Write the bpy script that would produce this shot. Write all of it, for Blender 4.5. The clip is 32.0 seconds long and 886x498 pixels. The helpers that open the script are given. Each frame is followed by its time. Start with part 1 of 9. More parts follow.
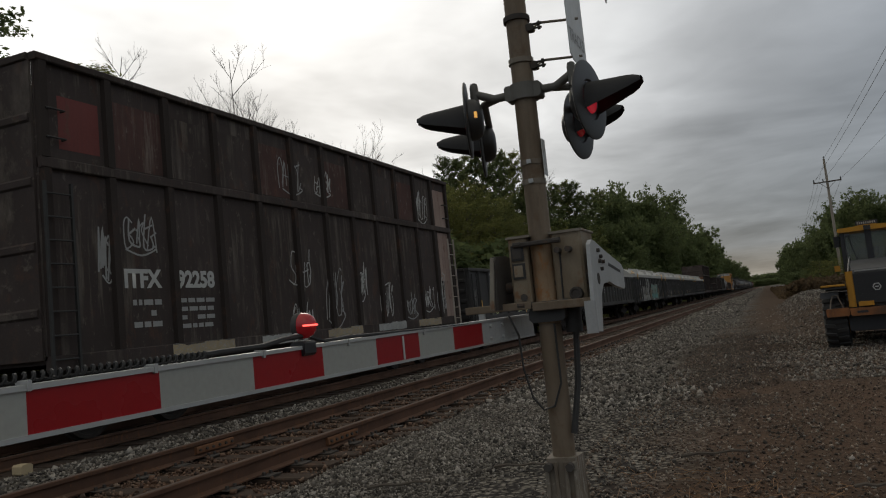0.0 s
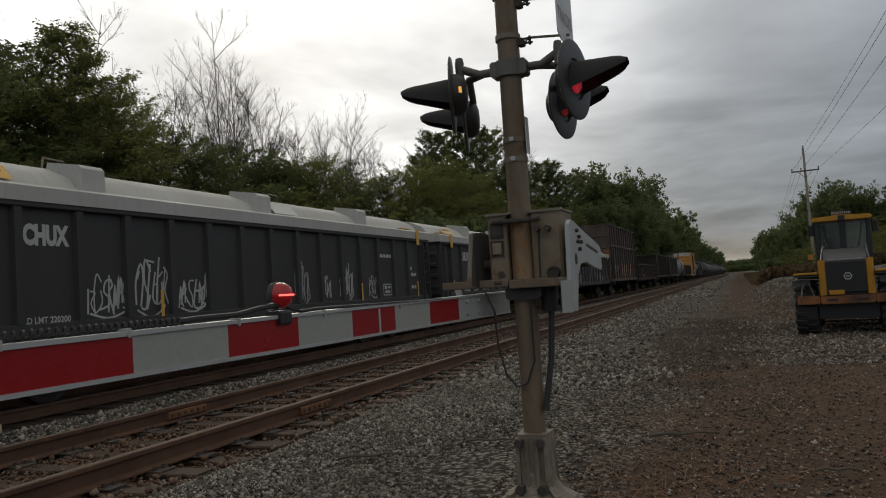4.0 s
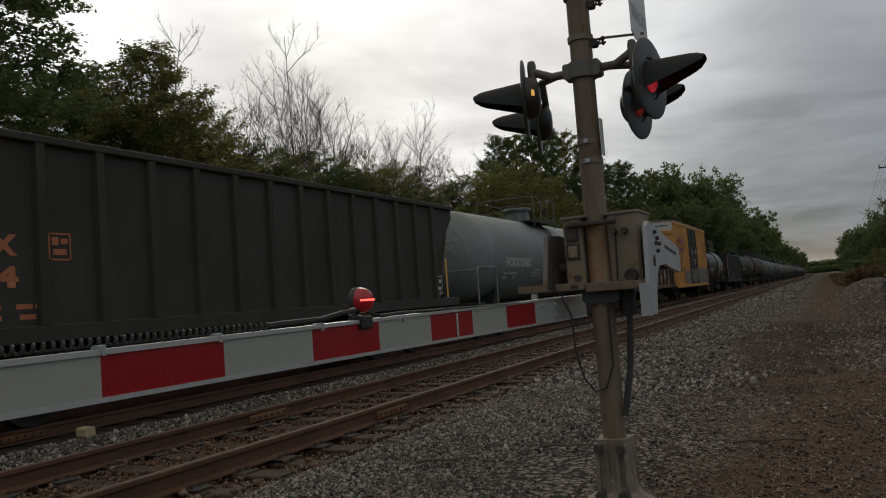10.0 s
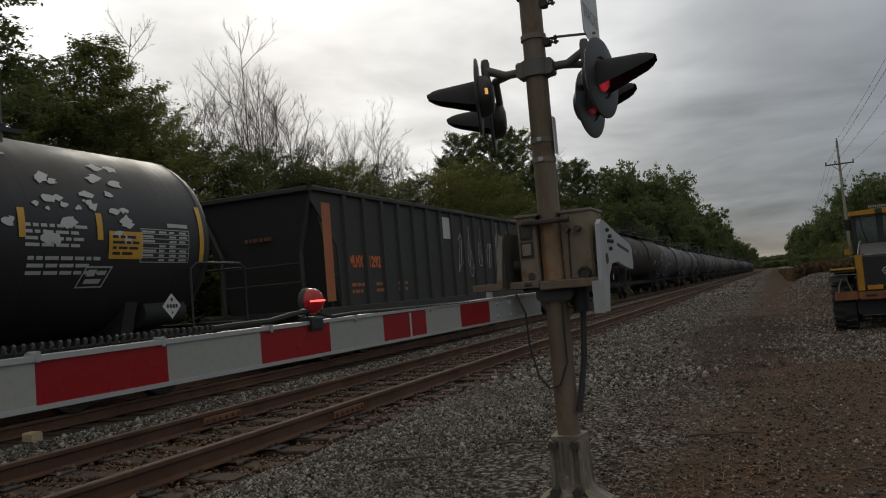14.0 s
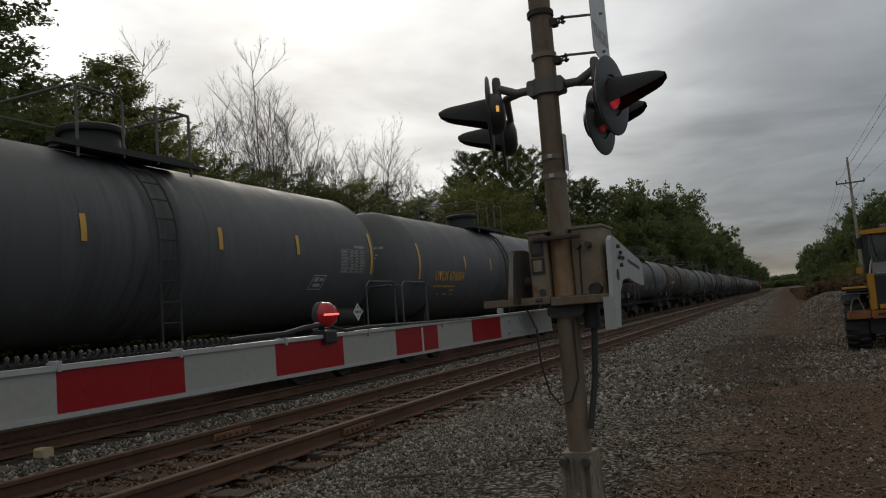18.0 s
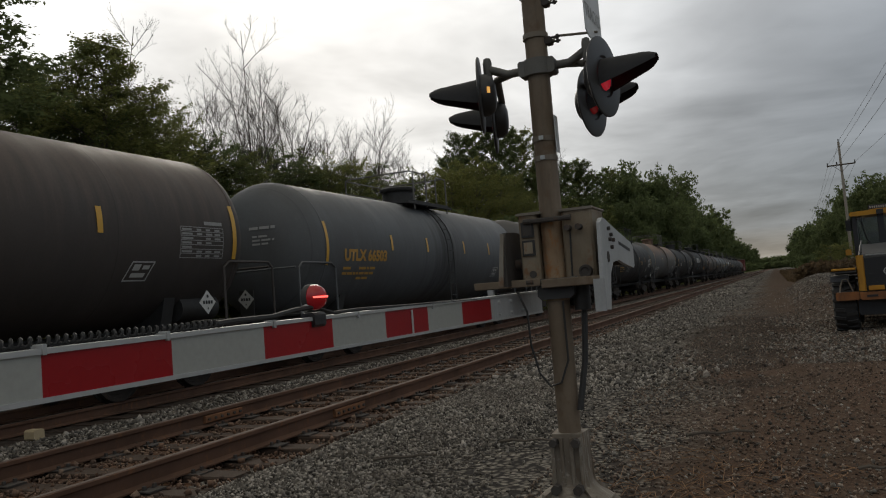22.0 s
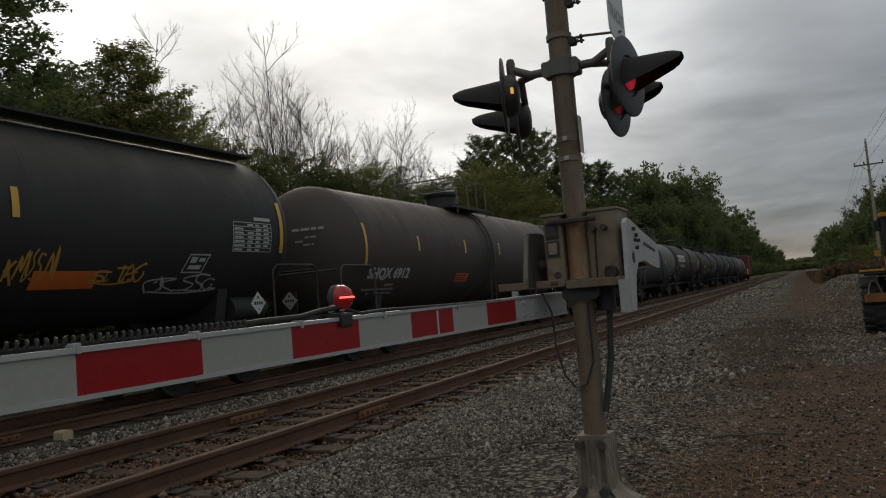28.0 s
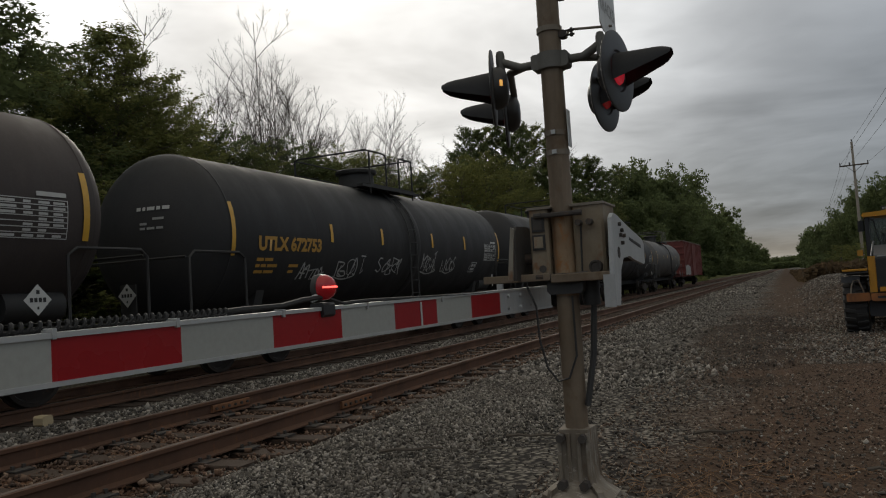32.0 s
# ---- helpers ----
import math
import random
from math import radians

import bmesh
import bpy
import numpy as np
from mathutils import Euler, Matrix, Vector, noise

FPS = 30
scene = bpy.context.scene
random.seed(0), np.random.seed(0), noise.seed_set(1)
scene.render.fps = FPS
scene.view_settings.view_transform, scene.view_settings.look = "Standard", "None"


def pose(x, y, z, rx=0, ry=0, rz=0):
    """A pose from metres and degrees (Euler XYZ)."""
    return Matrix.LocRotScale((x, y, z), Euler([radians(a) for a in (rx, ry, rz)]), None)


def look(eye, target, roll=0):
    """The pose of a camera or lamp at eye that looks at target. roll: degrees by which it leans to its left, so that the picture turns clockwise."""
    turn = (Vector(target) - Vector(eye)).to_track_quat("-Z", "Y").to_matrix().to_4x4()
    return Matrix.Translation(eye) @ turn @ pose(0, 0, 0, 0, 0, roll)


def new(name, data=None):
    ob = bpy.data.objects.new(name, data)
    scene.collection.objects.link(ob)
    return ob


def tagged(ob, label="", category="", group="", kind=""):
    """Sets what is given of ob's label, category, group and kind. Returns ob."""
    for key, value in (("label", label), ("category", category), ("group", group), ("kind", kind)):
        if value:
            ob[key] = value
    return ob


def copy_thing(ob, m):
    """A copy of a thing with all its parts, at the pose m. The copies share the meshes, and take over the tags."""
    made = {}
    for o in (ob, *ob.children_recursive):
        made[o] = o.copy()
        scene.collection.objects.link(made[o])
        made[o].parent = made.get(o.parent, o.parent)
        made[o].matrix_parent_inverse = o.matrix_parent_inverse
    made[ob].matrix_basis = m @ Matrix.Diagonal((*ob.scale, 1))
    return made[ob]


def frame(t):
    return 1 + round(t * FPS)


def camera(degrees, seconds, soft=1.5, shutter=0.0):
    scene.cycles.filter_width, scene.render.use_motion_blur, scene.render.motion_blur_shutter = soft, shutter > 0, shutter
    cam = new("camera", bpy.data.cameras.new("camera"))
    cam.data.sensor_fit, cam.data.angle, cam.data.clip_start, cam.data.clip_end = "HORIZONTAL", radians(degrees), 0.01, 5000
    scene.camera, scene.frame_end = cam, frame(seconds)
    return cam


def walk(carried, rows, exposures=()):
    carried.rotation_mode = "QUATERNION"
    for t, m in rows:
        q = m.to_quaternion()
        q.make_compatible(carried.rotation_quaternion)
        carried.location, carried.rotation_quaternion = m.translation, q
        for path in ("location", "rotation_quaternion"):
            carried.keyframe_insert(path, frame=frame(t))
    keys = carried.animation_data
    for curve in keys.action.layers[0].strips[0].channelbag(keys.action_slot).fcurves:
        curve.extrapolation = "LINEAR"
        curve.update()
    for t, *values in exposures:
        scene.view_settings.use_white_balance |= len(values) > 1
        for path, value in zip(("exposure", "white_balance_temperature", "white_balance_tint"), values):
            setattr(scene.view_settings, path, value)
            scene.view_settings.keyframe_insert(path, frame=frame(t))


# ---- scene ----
cam = camera(60.0, 32.0, 1.1)
PATH = [
    (0.0, (0.0094, 0.0078, 1.3055), (-3.7864, 9.2177, 2.1824), -5.674),
    (0.5, (0.0121, 0.0124, 1.3025), (-3.7029, 9.2578, 2.1523), -5.639),
    (1.0, (0.0131, 0.0112, 1.3036), (-3.7027, 9.2610, 2.1006), -5.575),
    (1.5, (0.0093, 0.0081, 1.3072), (-3.8332, 9.2121, 2.0295), -5.124),
    (2.0, (0.0118, 0.0130, 1.3038), (-3.9440, 9.1708, 2.0009), -5.276),
    (2.5, (0.0090, 0.0152, 1.3017), (-3.8761, 9.2069, 1.9490), -5.017),
    (3.0, (0.0073, 0.0128, 1.3045), (-3.4460, 9.3855, 1.7811), -3.763),
    (3.5, (0.0092, 0.0078, 1.3067), (-3.5161, 9.3508, 1.8367), -3.629),
    (5.5, (0.0095, 0.0075, 1.3051), (-3.6074, 9.3176, 1.7955), -3.734),
    (6.0, (0.0091, 0.0063, 1.3028), (-3.6251, 9.3096, 1.7949), -3.839),
    (6.5, (0.0188, 0.0026, 1.2970), (-3.6942, 9.2722, 1.8338), -4.514),
    (7.0, (0.0160, -0.0055, 1.2990), (-3.8095, 9.2164, 1.8677), -4.193),
    (7.5, (0.0072, -0.0066, 1.2978), (-3.9071, 9.1769, 1.8826), -3.886),
    (8.0, (0.0026, -0.0047, 1.2996), (-3.9499, 9.1611, 1.9042), -3.790),
    (8.5, (0.0023, -0.0056, 1.2999), (-4.0407, 9.1212, 1.8964), -3.943),
    (9.0, (0.0035, -0.0076, 1.3002), (-4.0509, 9.1135, 1.9054), -4.038),
    (9.5, (-0.0017, -0.0069, 1.3024), (-4.1102, 9.0905, 1.9003), -4.095),
    (10.0, (-0.0141, -0.0121, 1.3038), (-4.4172, 8.9423, 1.9602), -4.218),
    (10.5, (-0.0261, -0.0088, 1.3018), (-4.5503, 8.8852, 1.9554), -4.321),
    (11.0, (-0.0275, -0.0074, 1.3020), (-4.5707, 8.8726, 2.0129), -4.362),
    (11.5, (-0.0242, -0.0082, 1.3001), (-4.5703, 8.8768, 1.9237), -4.472),
    (12.0, (-0.0072, 0.0002, 1.3059), (-4.2603, 9.0363, 1.8167), -4.418),
    (12.5, (0.0015, 0.0065, 1.3162), (-4.0740, 9.1148, 1.9716), -5.214),
    (13.0, (0.0073, 0.0148, 1.3147), (-3.9615, 9.1652, 2.0345), -4.930),
    (13.5, (0.0082, 0.0167, 1.3156), (-3.9108, 9.1902, 2.0141), -5.169),
    (14.0, (0.0036, 0.0161, 1.3105), (-3.9183, 9.1965, 1.8929), -4.703),
    (14.5, (0.0001, 0.0135, 1.3080), (-3.9375, 9.1872, 1.8896), -4.586),
    (16.5, (-0.0033, 0.0028, 1.3012), (-3.8984, 9.1939, 1.8938), -4.342),
    (17.0, (-0.0034, -0.0081, 1.3002), (-3.8891, 9.1662, 2.1570), -4.297),
    (17.5, (-0.0041, -0.0140, 1.2972), (-3.9959, 9.1143, 2.1572), -4.335),
    (18.0, (0.0007, -0.0129, 1.2957), (-4.0056, 9.1119, 2.1248), -4.543),
    (18.5, (0.0020, -0.0129, 1.2958), (-4.0886, 9.0776, 2.0895), -4.617),
    (19.0, (0.0113, -0.0025, 1.2980), (-3.8185, 9.2116, 1.9576), -4.342),
    (19.5, (0.0075, -0.0005, 1.2995), (-3.8617, 9.1979, 1.9458), -4.295),
    (20.0, (-0.0012, -0.0005, 1.2965), (-3.9305, 9.1704, 1.9699), -4.377),
    (20.5, (-0.0028, 0.0007, 1.2979), (-3.9797, 9.1487, 2.0044), -4.448),
    (21.0, (-0.0027, 0.0005, 1.2974), (-3.9699, 9.1529, 2.0004), -4.441),
    (21.5, (-0.0010, -0.0006, 1.2975), (-3.9598, 9.1604, 1.9345), -4.490),
    (22.0, (0.0046, 0.0008, 1.2984), (-3.9307, 9.1756, 1.8805), -4.542),
    (22.5, (0.0026, 0.0040, 1.2951), (-3.9438, 9.1717, 1.9111), -4.400),
    (23.0, (0.0012, 0.0070, 1.2951), (-3.8968, 9.1947, 1.9217), -4.305),
    (23.5, (0.0030, 0.0076, 1.2959), (-3.8501, 9.2142, 1.9229), -4.139),
    (24.0, (-0.0002, 0.0098, 1.2948), (-3.8380, 9.2258, 1.8752), -4.429),
    (24.5, (0.0035, 0.0029, 1.2909), (-3.7201, 9.2667, 1.8538), -4.427),
    (25.0, (0.0027, -0.0042, 1.2913), (-3.9087, 9.1807, 1.8726), -4.673),
    (25.5, (0.0011, -0.0049, 1.2923), (-4.0573, 9.1139, 1.9049), -4.570),
    (27.5, (-0.0092, -0.0058, 1.2905), (-4.1835, 9.0594, 1.9212), -4.543),
    (28.0, (-0.0097, -0.0079, 1.2906), (-4.1955, 9.0513, 1.9302), -4.675),
    (28.5, (-0.0095, -0.0109, 1.2919), (-4.1925, 9.0492, 1.9376), -4.554),
    (29.0, (-0.0165, -0.0129, 1.2932), (-4.2628, 9.0150, 1.9761), -4.634),
    (29.5, (-0.0109, -0.0060, 1.2953), (-4.1870, 9.0684, 1.7591), -4.345),
    (30.0, (-0.0053, -0.0027, 1.2970), (-4.0519, 9.1263, 1.8322), -4.250),
    (30.5, (-0.0055, -0.0031, 1.2957), (-4.0272, 9.1335, 1.8862), -3.921),
    (31.0, (-0.0053, 0.0021, 1.2971), (-3.9481, 9.1734, 1.8813), -4.051),
    (31.5, (-0.0055, 0.0022, 1.2966), (-4.0093, 9.1470, 1.8805), -4.055),
    (32.0, (-0.0073, 0.0093, 1.2903), (-4.0507, 9.1406, 1.8091), -3.585),
]
# the film camera's own slow exposure drift, in stops
EXPOSURE = ((0.0, -0.1), (2.0, -0.06), (3.0, 0.06), (5.0, 0.0), (8.0, -0.06), (10.0, -0.11), (12.0, -0.01), (13.0, -0.22), (14.0, -0.1), (17.0, -0.14), (18.0, -0.12), (20.0, -0.06), (22.0, -0.01), (25.0, -0.02), (28.0, -0.06), (29.0, -0.14), (30.0, 0.0), (32.0, -0.06))
walk(cam, [(t, look(eye, target, roll)) for t, eye, target, roll in PATH], EXPOSURE)

# ---------- plan (metres): y runs along the railway, x to the right, z up ----------
NEAR_X, NEAR_Z = -5.25, 0.20      # empty track: centre and top of rail
FAR_X, FAR_Z = -10.12, 0.05       # track that the train runs on
SPEED = 17.0                      # train, metres a second towards -y
MAST = (-1.215, 4.55)

# ---------- world, sun ----------
SUN_AZ, SUN_EL = 33.0, 24.0       # degrees to the left of +y, and above the horizon
sun_dir = Vector((-math.sin(radians(SUN_AZ)) * math.cos(radians(SUN_EL)), math.cos(radians(SUN_AZ)) * math.cos(radians(SUN_EL)), math.sin(radians(SUN_EL))))


def build_world():
    w = bpy.data.worlds.new("overcast_sky")
    scene.world = w
    w.use_nodes = True
    nt = w.node_tree
    nt.nodes.clear()
    N, L = nt.nodes.new, nt.links.new
    out, bg = N("ShaderNodeOutputWorld"), N("ShaderNodeBackground")
    sky = N("ShaderNodeTexSky")
    sky.sky_type, sky.sun_disc = "NISHITA", False
    sky.sun_elevation, sky.sun_rotation = radians(SUN_EL), radians(-SUN_AZ)
    tc = N("ShaderNodeTexCoord")
    sep = N("ShaderNodeSeparateXYZ")
    L(tc.outputs["Generated"], sep.inputs[0])

    def math_node(op, a, b=None, clamp=False):
        n = N("ShaderNodeMath")
        n.operation, n.use_clamp = op, clamp
        for i, v in enumerate((a, b)):
            if v is None:
                continue
            if isinstance(v, (int, float)):
                n.inputs[i].default_value = v
            else:
                L(v, n.inputs[i])
        return n.outputs[0]

    # flat cloud deck: directions spread over a plane overhead
    z = math_node("ADD", math_node("MAXIMUM", sep.outputs[2], 0.0), 0.10)
    px = math_node("DIVIDE", sep.outputs[0], z)
    py = math_node("DIVIDE", sep.outputs[1], z)
    comb = N("ShaderNodeCombineXYZ")
    L(px, comb.inputs[0]), L(py, comb.inputs[1])
    n1 = N("ShaderNodeTexNoise")
    n1.inputs["Scale"].default_value, n1.inputs["Detail"].default_value, n1.inputs["Roughness"].default_value = 0.7, 5.0, 0.54
    n1.inputs["Distortion"].default_value = 0.4
    L(comb.outputs[0], n1.inputs["Vector"])
    n2 = N("ShaderNodeTexNoise")
    n2.inputs["Scale"].default_value, n2.inputs["Detail"].default_value = 0.16, 3.0
    L(comb.outputs[0], n2.inputs["Vector"])
    dot = N("ShaderNodeVectorMath")
    dot.operation = "DOT_PRODUCT"
    L(tc.outputs["Generated"], dot.inputs[0])
    dot.inputs[1].default_value = sun_dir
    # thin cloud glows round the hidden sun; the deck is brighter overhead than low down
    glow = N("ShaderNodeMapRange")
    glow.interpolation_type = "SMOOTHSTEP"
    L(dot.outputs["Value"], glow.inputs[0])
    glow.inputs[1].default_value, glow.inputs[2].default_value = 0.815, 1.0
    glow.inputs[3].default_value, glow.inputs[4].default_value = 0.0, 0.66
    dome = math_node("ADD", math_node("MULTIPLY", math_node("MINIMUM", math_node("MAXIMUM", sep.outputs[2], 0.0), 0.55), 0.80), 0.176)
    thick = N("ShaderNodeMapRange")
    L(n1.outputs[0], thick.inputs[0])
    thick.inputs[1].default_value, thick.inputs[2].default_value = 0.33, 0.66
    thick.inputs[3].default_value, thick.inputs[4].default_value = 0.64, 1.27
    big = N("ShaderNodeMapRange")
    L(n2.outputs[0], big.inputs[0])
    big.inputs[1].default_value, big.inputs[2].default_value = 0.3, 0.7
    big.inputs[3].default_value, big.inputs[4].default_value = 0.93, 1.08
    n3 = N("ShaderNodeTexNoise")
    n3.inputs["Scale"].default_value, n3.inputs["Detail"].default_value, n3.inputs["Distortion"].default_value = 2.4, 5.0, 0.6
    L(comb.outputs[0], n3.inputs["Vector"])
    small = N("ShaderNodeMapRange")
    L(n3.outputs[0], small.inputs[0])
    small.inputs[1].default_value, small.inputs[2].default_value = 0.3, 0.7
    small.inputs[3].default_value, small.inputs[4].default_value = 0.90, 1.10
    lum = math_node("MULTIPLY", small.outputs[0], math_node("MULTIPLY", math_node("MULTIPLY", math_node("ADD", glow.outputs[0], dome), thick.outputs[0]), big.outputs[0]))
    tint = N("ShaderNodeMix")
    tint.data_type = "RGBA"
    fac = N("ShaderNodeMapRange")
    L(dot.outputs["Value"], fac.inputs[0])
    fac.inputs[1].default_value, fac.inputs[2].default_value = 0.6, 0.97
    L(fac.outputs[0], tint.inputs[0])
    tint.inputs[6].default_value, tint.inputs[7].default_value = (0.84, 0.955, 1.10, 1), (1.01, 1.0, 0.97, 1)
    # warm clear strip low over the horizon
    low = N("ShaderNodeMapRange")
    L(sep.outputs[2], low.inputs[0])
    low.inputs[1].default_value, low.inputs[2].default_value = 0.010, 0.05
    low.inputs[3].default_value, low.inputs[4].default_value = 1.0, 0.0
    warm = N("ShaderNodeMix")
    warm.data_type = "RGBA"
    L(math_node("MULTIPLY", low.outputs[0], 0.85), warm.inputs[0])
    high = N("ShaderNodeMapRange")
    L(sep.outputs[2], high.inputs[0])
    high.inputs[1].default_value, high.inputs[2].default_value = 0.42, 0.8
    over = N("ShaderNodeMix")
    over.data_type = "RGBA"
    L(high.outputs[0], over.inputs[0])
    L(tint.outputs[2], over.inputs[6])
    over.inputs[7].default_value = (1.06, 1.0, 0.86, 1)
    L(over.outputs[2], warm.inputs[6])
    warm.inputs[7].default_value = (2.2, 2.06, 1.82, 1)
    cloud = N("ShaderNodeVectorMath")
    cloud.operation = "SCALE"
    L(warm.outputs[2], cloud.inputs[0]), L(lum, cloud.inputs["Scale"])
    skys = N("ShaderNodeVectorMath")
    skys.operation = "SCALE"
    L(sky.outputs[0], skys.inputs[0])
    skys.inputs["Scale"].default_value = 0.08
    mix = N("ShaderNodeMix")
    mix.data_type = "RGBA"
    mix.inputs[0].default_value = 0.93
    L(skys.outputs[0], mix.inputs[6]), L(cloud.outputs[0], mix.inputs[7])
    L(mix.outputs[2], bg.inputs[0])
    bg.inputs[1].default_value = 1.0
    L(bg.outputs[0], out.inputs[0])


build_world()
sun = new("sun", bpy.data.lights.new("sun", "SUN"))
sun.data.energy, sun.data.angle, sun.data.color = 0.6, radians(18), (1.0, 0.92, 0.78)
sun.matrix_world = look(sun_dir * 60, (0, 0, 0))


# ---------- materials ----------
class Nodes:
    def __init__(self, name):
        self.mat = bpy.data.materials.new(name)
        self.mat.use_nodes = True
        self.nt = self.mat.node_tree
        self.nt.nodes.clear()
        self.out = self.n("ShaderNodeOutputMaterial")
        self.bsdf = self.n("ShaderNodeBsdfPrincipled")
        self.link(self.bsdf.outputs[0], self.out.inputs[0])

    def n(self, kind, **values):
        node = self.nt.nodes.new(kind)
        for key, value in values.items():
            node.inputs[key.replace("_", " ")].default_value = value
        return node

    def link(self, a, b):
        self.nt.links.new(a, b)

    def coords(self, scale=(1, 1, 1), kind="Object", shift=True):
        tc, mp = self.n("ShaderNodeTexCoord"), self.n("ShaderNodeMapping")
        mp.inputs["Scale"].default_value = scale
        self.link(tc.outputs[kind], mp.inputs["Vector"])
        if shift:
            info, mul = self.n("ShaderNodeObjectInfo"), self.n("ShaderNodeMath")
            mul.operation = "MULTIPLY"
            mul.inputs[1].default_value = 37.0
            self.link(info.outputs["Random"], mul.inputs[0])
            self.link(mul.outputs[0], mp.inputs["Location"])
        return mp.outputs[0]

    def noise(self, vec, scale, detail=4.0, rough=0.55):
        node = self.n("ShaderNodeTexNoise", Scale=scale, Detail=detail, Roughness=rough)
        self.link(vec, node.inputs["Vector"])
        return node.outputs[0]

    def ramp(self, fac, lo, hi, a=0.0, b=1.0):
        node = self.n("ShaderNodeMapRange")
        self.link(fac, node.inputs[0])
        for i, v in enumerate((lo, hi, a, b)):
            node.inputs[i + 1].default_value = v
        return node.outputs[0]

    def mix(self, fac, a, b, mode="MIX"):
        node = self.n("ShaderNodeMix")
        node.data_type, node.blend_type = "RGBA", mode
        for i, v in ((0, fac), (6, a), (7, b)):
            if isinstance(v, (int, float)):
                node.inputs[i].default_value = v
            elif isinstance(v, tuple):
                node.inputs[i].default_value = (*v[:3], 1)
            else:
                self.link(v, node.inputs[i])
        return node.outputs[2]

    def math(self, op, a, b=0.0):
        node = self.n("ShaderNodeMath")
        node.operation = op
        for i, v in enumerate((a, b)):
            if isinstance(v, (int, float)):
                node.inputs[i].default_value = v
            else:
                self.link(v, node.inputs[i])
        return node.outputs[0]

    def bump(self, height, strength=0.3, distance=0.02):
        node = self.n("ShaderNodeBump", Strength=strength, Distance=distance)
        self.link(height, node.inputs["Height"])
        self.link(node.outputs[0], self.bsdf.inputs["Normal"])

    def done(self, color, rough=0.6, metal=0.0, spec=0.5):
        for key, v in (("Base Color", color), ("Roughness", rough), ("Metallic", metal), ("Specular IOR Level", spec)):
            if isinstance(v, (int, float)):
                self.bsdf.inputs[key].default_value = v
            elif isinstance(v, tuple):
                self.bsdf.inputs[key].default_value = (*v[:3], 1)
            else:
                self.link(v, self.bsdf.inputs[key])
        return self.mat


def painted(name, base, dirt=(0.10, 0.085, 0.07), amount=0.5, rough=0.55, rust=None, streak=True, bump=0.15, scale=1.0, pale=None):
    """Weathered paint: broad fading, vertical dirt streaks, fine grain and specks of rust."""
    m = Nodes(name)
    broad = m.noise(m.coords((1, 0.6, 0.6)), 0.9 * scale, 5)
    grain = m.noise(m.coords((1, 1, 1)), 28 * scale, 3)
    color = m.mix(m.ramp(broad, 0.35, 0.7, 0.0, amount), base, dirt)
    if streak:
        streaks = m.noise(m.coords((1, 6, 0.35)), 1.6 * scale, 6, 0.65)
        color = m.mix(m.ramp(streaks, 0.50, 0.72, 0.0, amount), color, dirt)
    if rust:
        spots = m.noise(m.coords((1, 1.6, 0.8)), 2.2 * scale, 8, 0.7)
        color = m.mix(m.ramp(spots, 0.56, 0.66, 0.0, 0.85), color, rust)
    if pale:
        runs = m.noise(m.coords((1, 7, 0.5)), 1.1 * scale, 8, 0.7)
        zone = m.noise(m.coords((1, 0.7, 0.9)), 0.7 * scale, 3)
        color = m.mix(m.math("MULTIPLY", m.ramp(runs, 0.50, 0.62, 0.0, 0.9), m.ramp(zone, 0.45, 0.6)), color, pale)
        flakes = m.noise(m.coords((1, 2.5, 1.4)), 3.2 * scale, 8, 0.75)
        color = m.mix(m.ramp(flakes, 0.58, 0.65, 0.0, 0.75), color, pale)
    color = m.mix(m.ramp(grain, 0.3, 0.75, 0.0, 0.22), color, tuple(c * 0.55 for c in base))
    m.bump(m.math("ADD", m.math("MULTIPLY", grain, 0.4), broad), bump, 0.015)
    return m.done(color, m.ramp(broad, 0.3, 0.7, rough - 0.1, min(1.0, rough + 0.18)), spec=0.28)


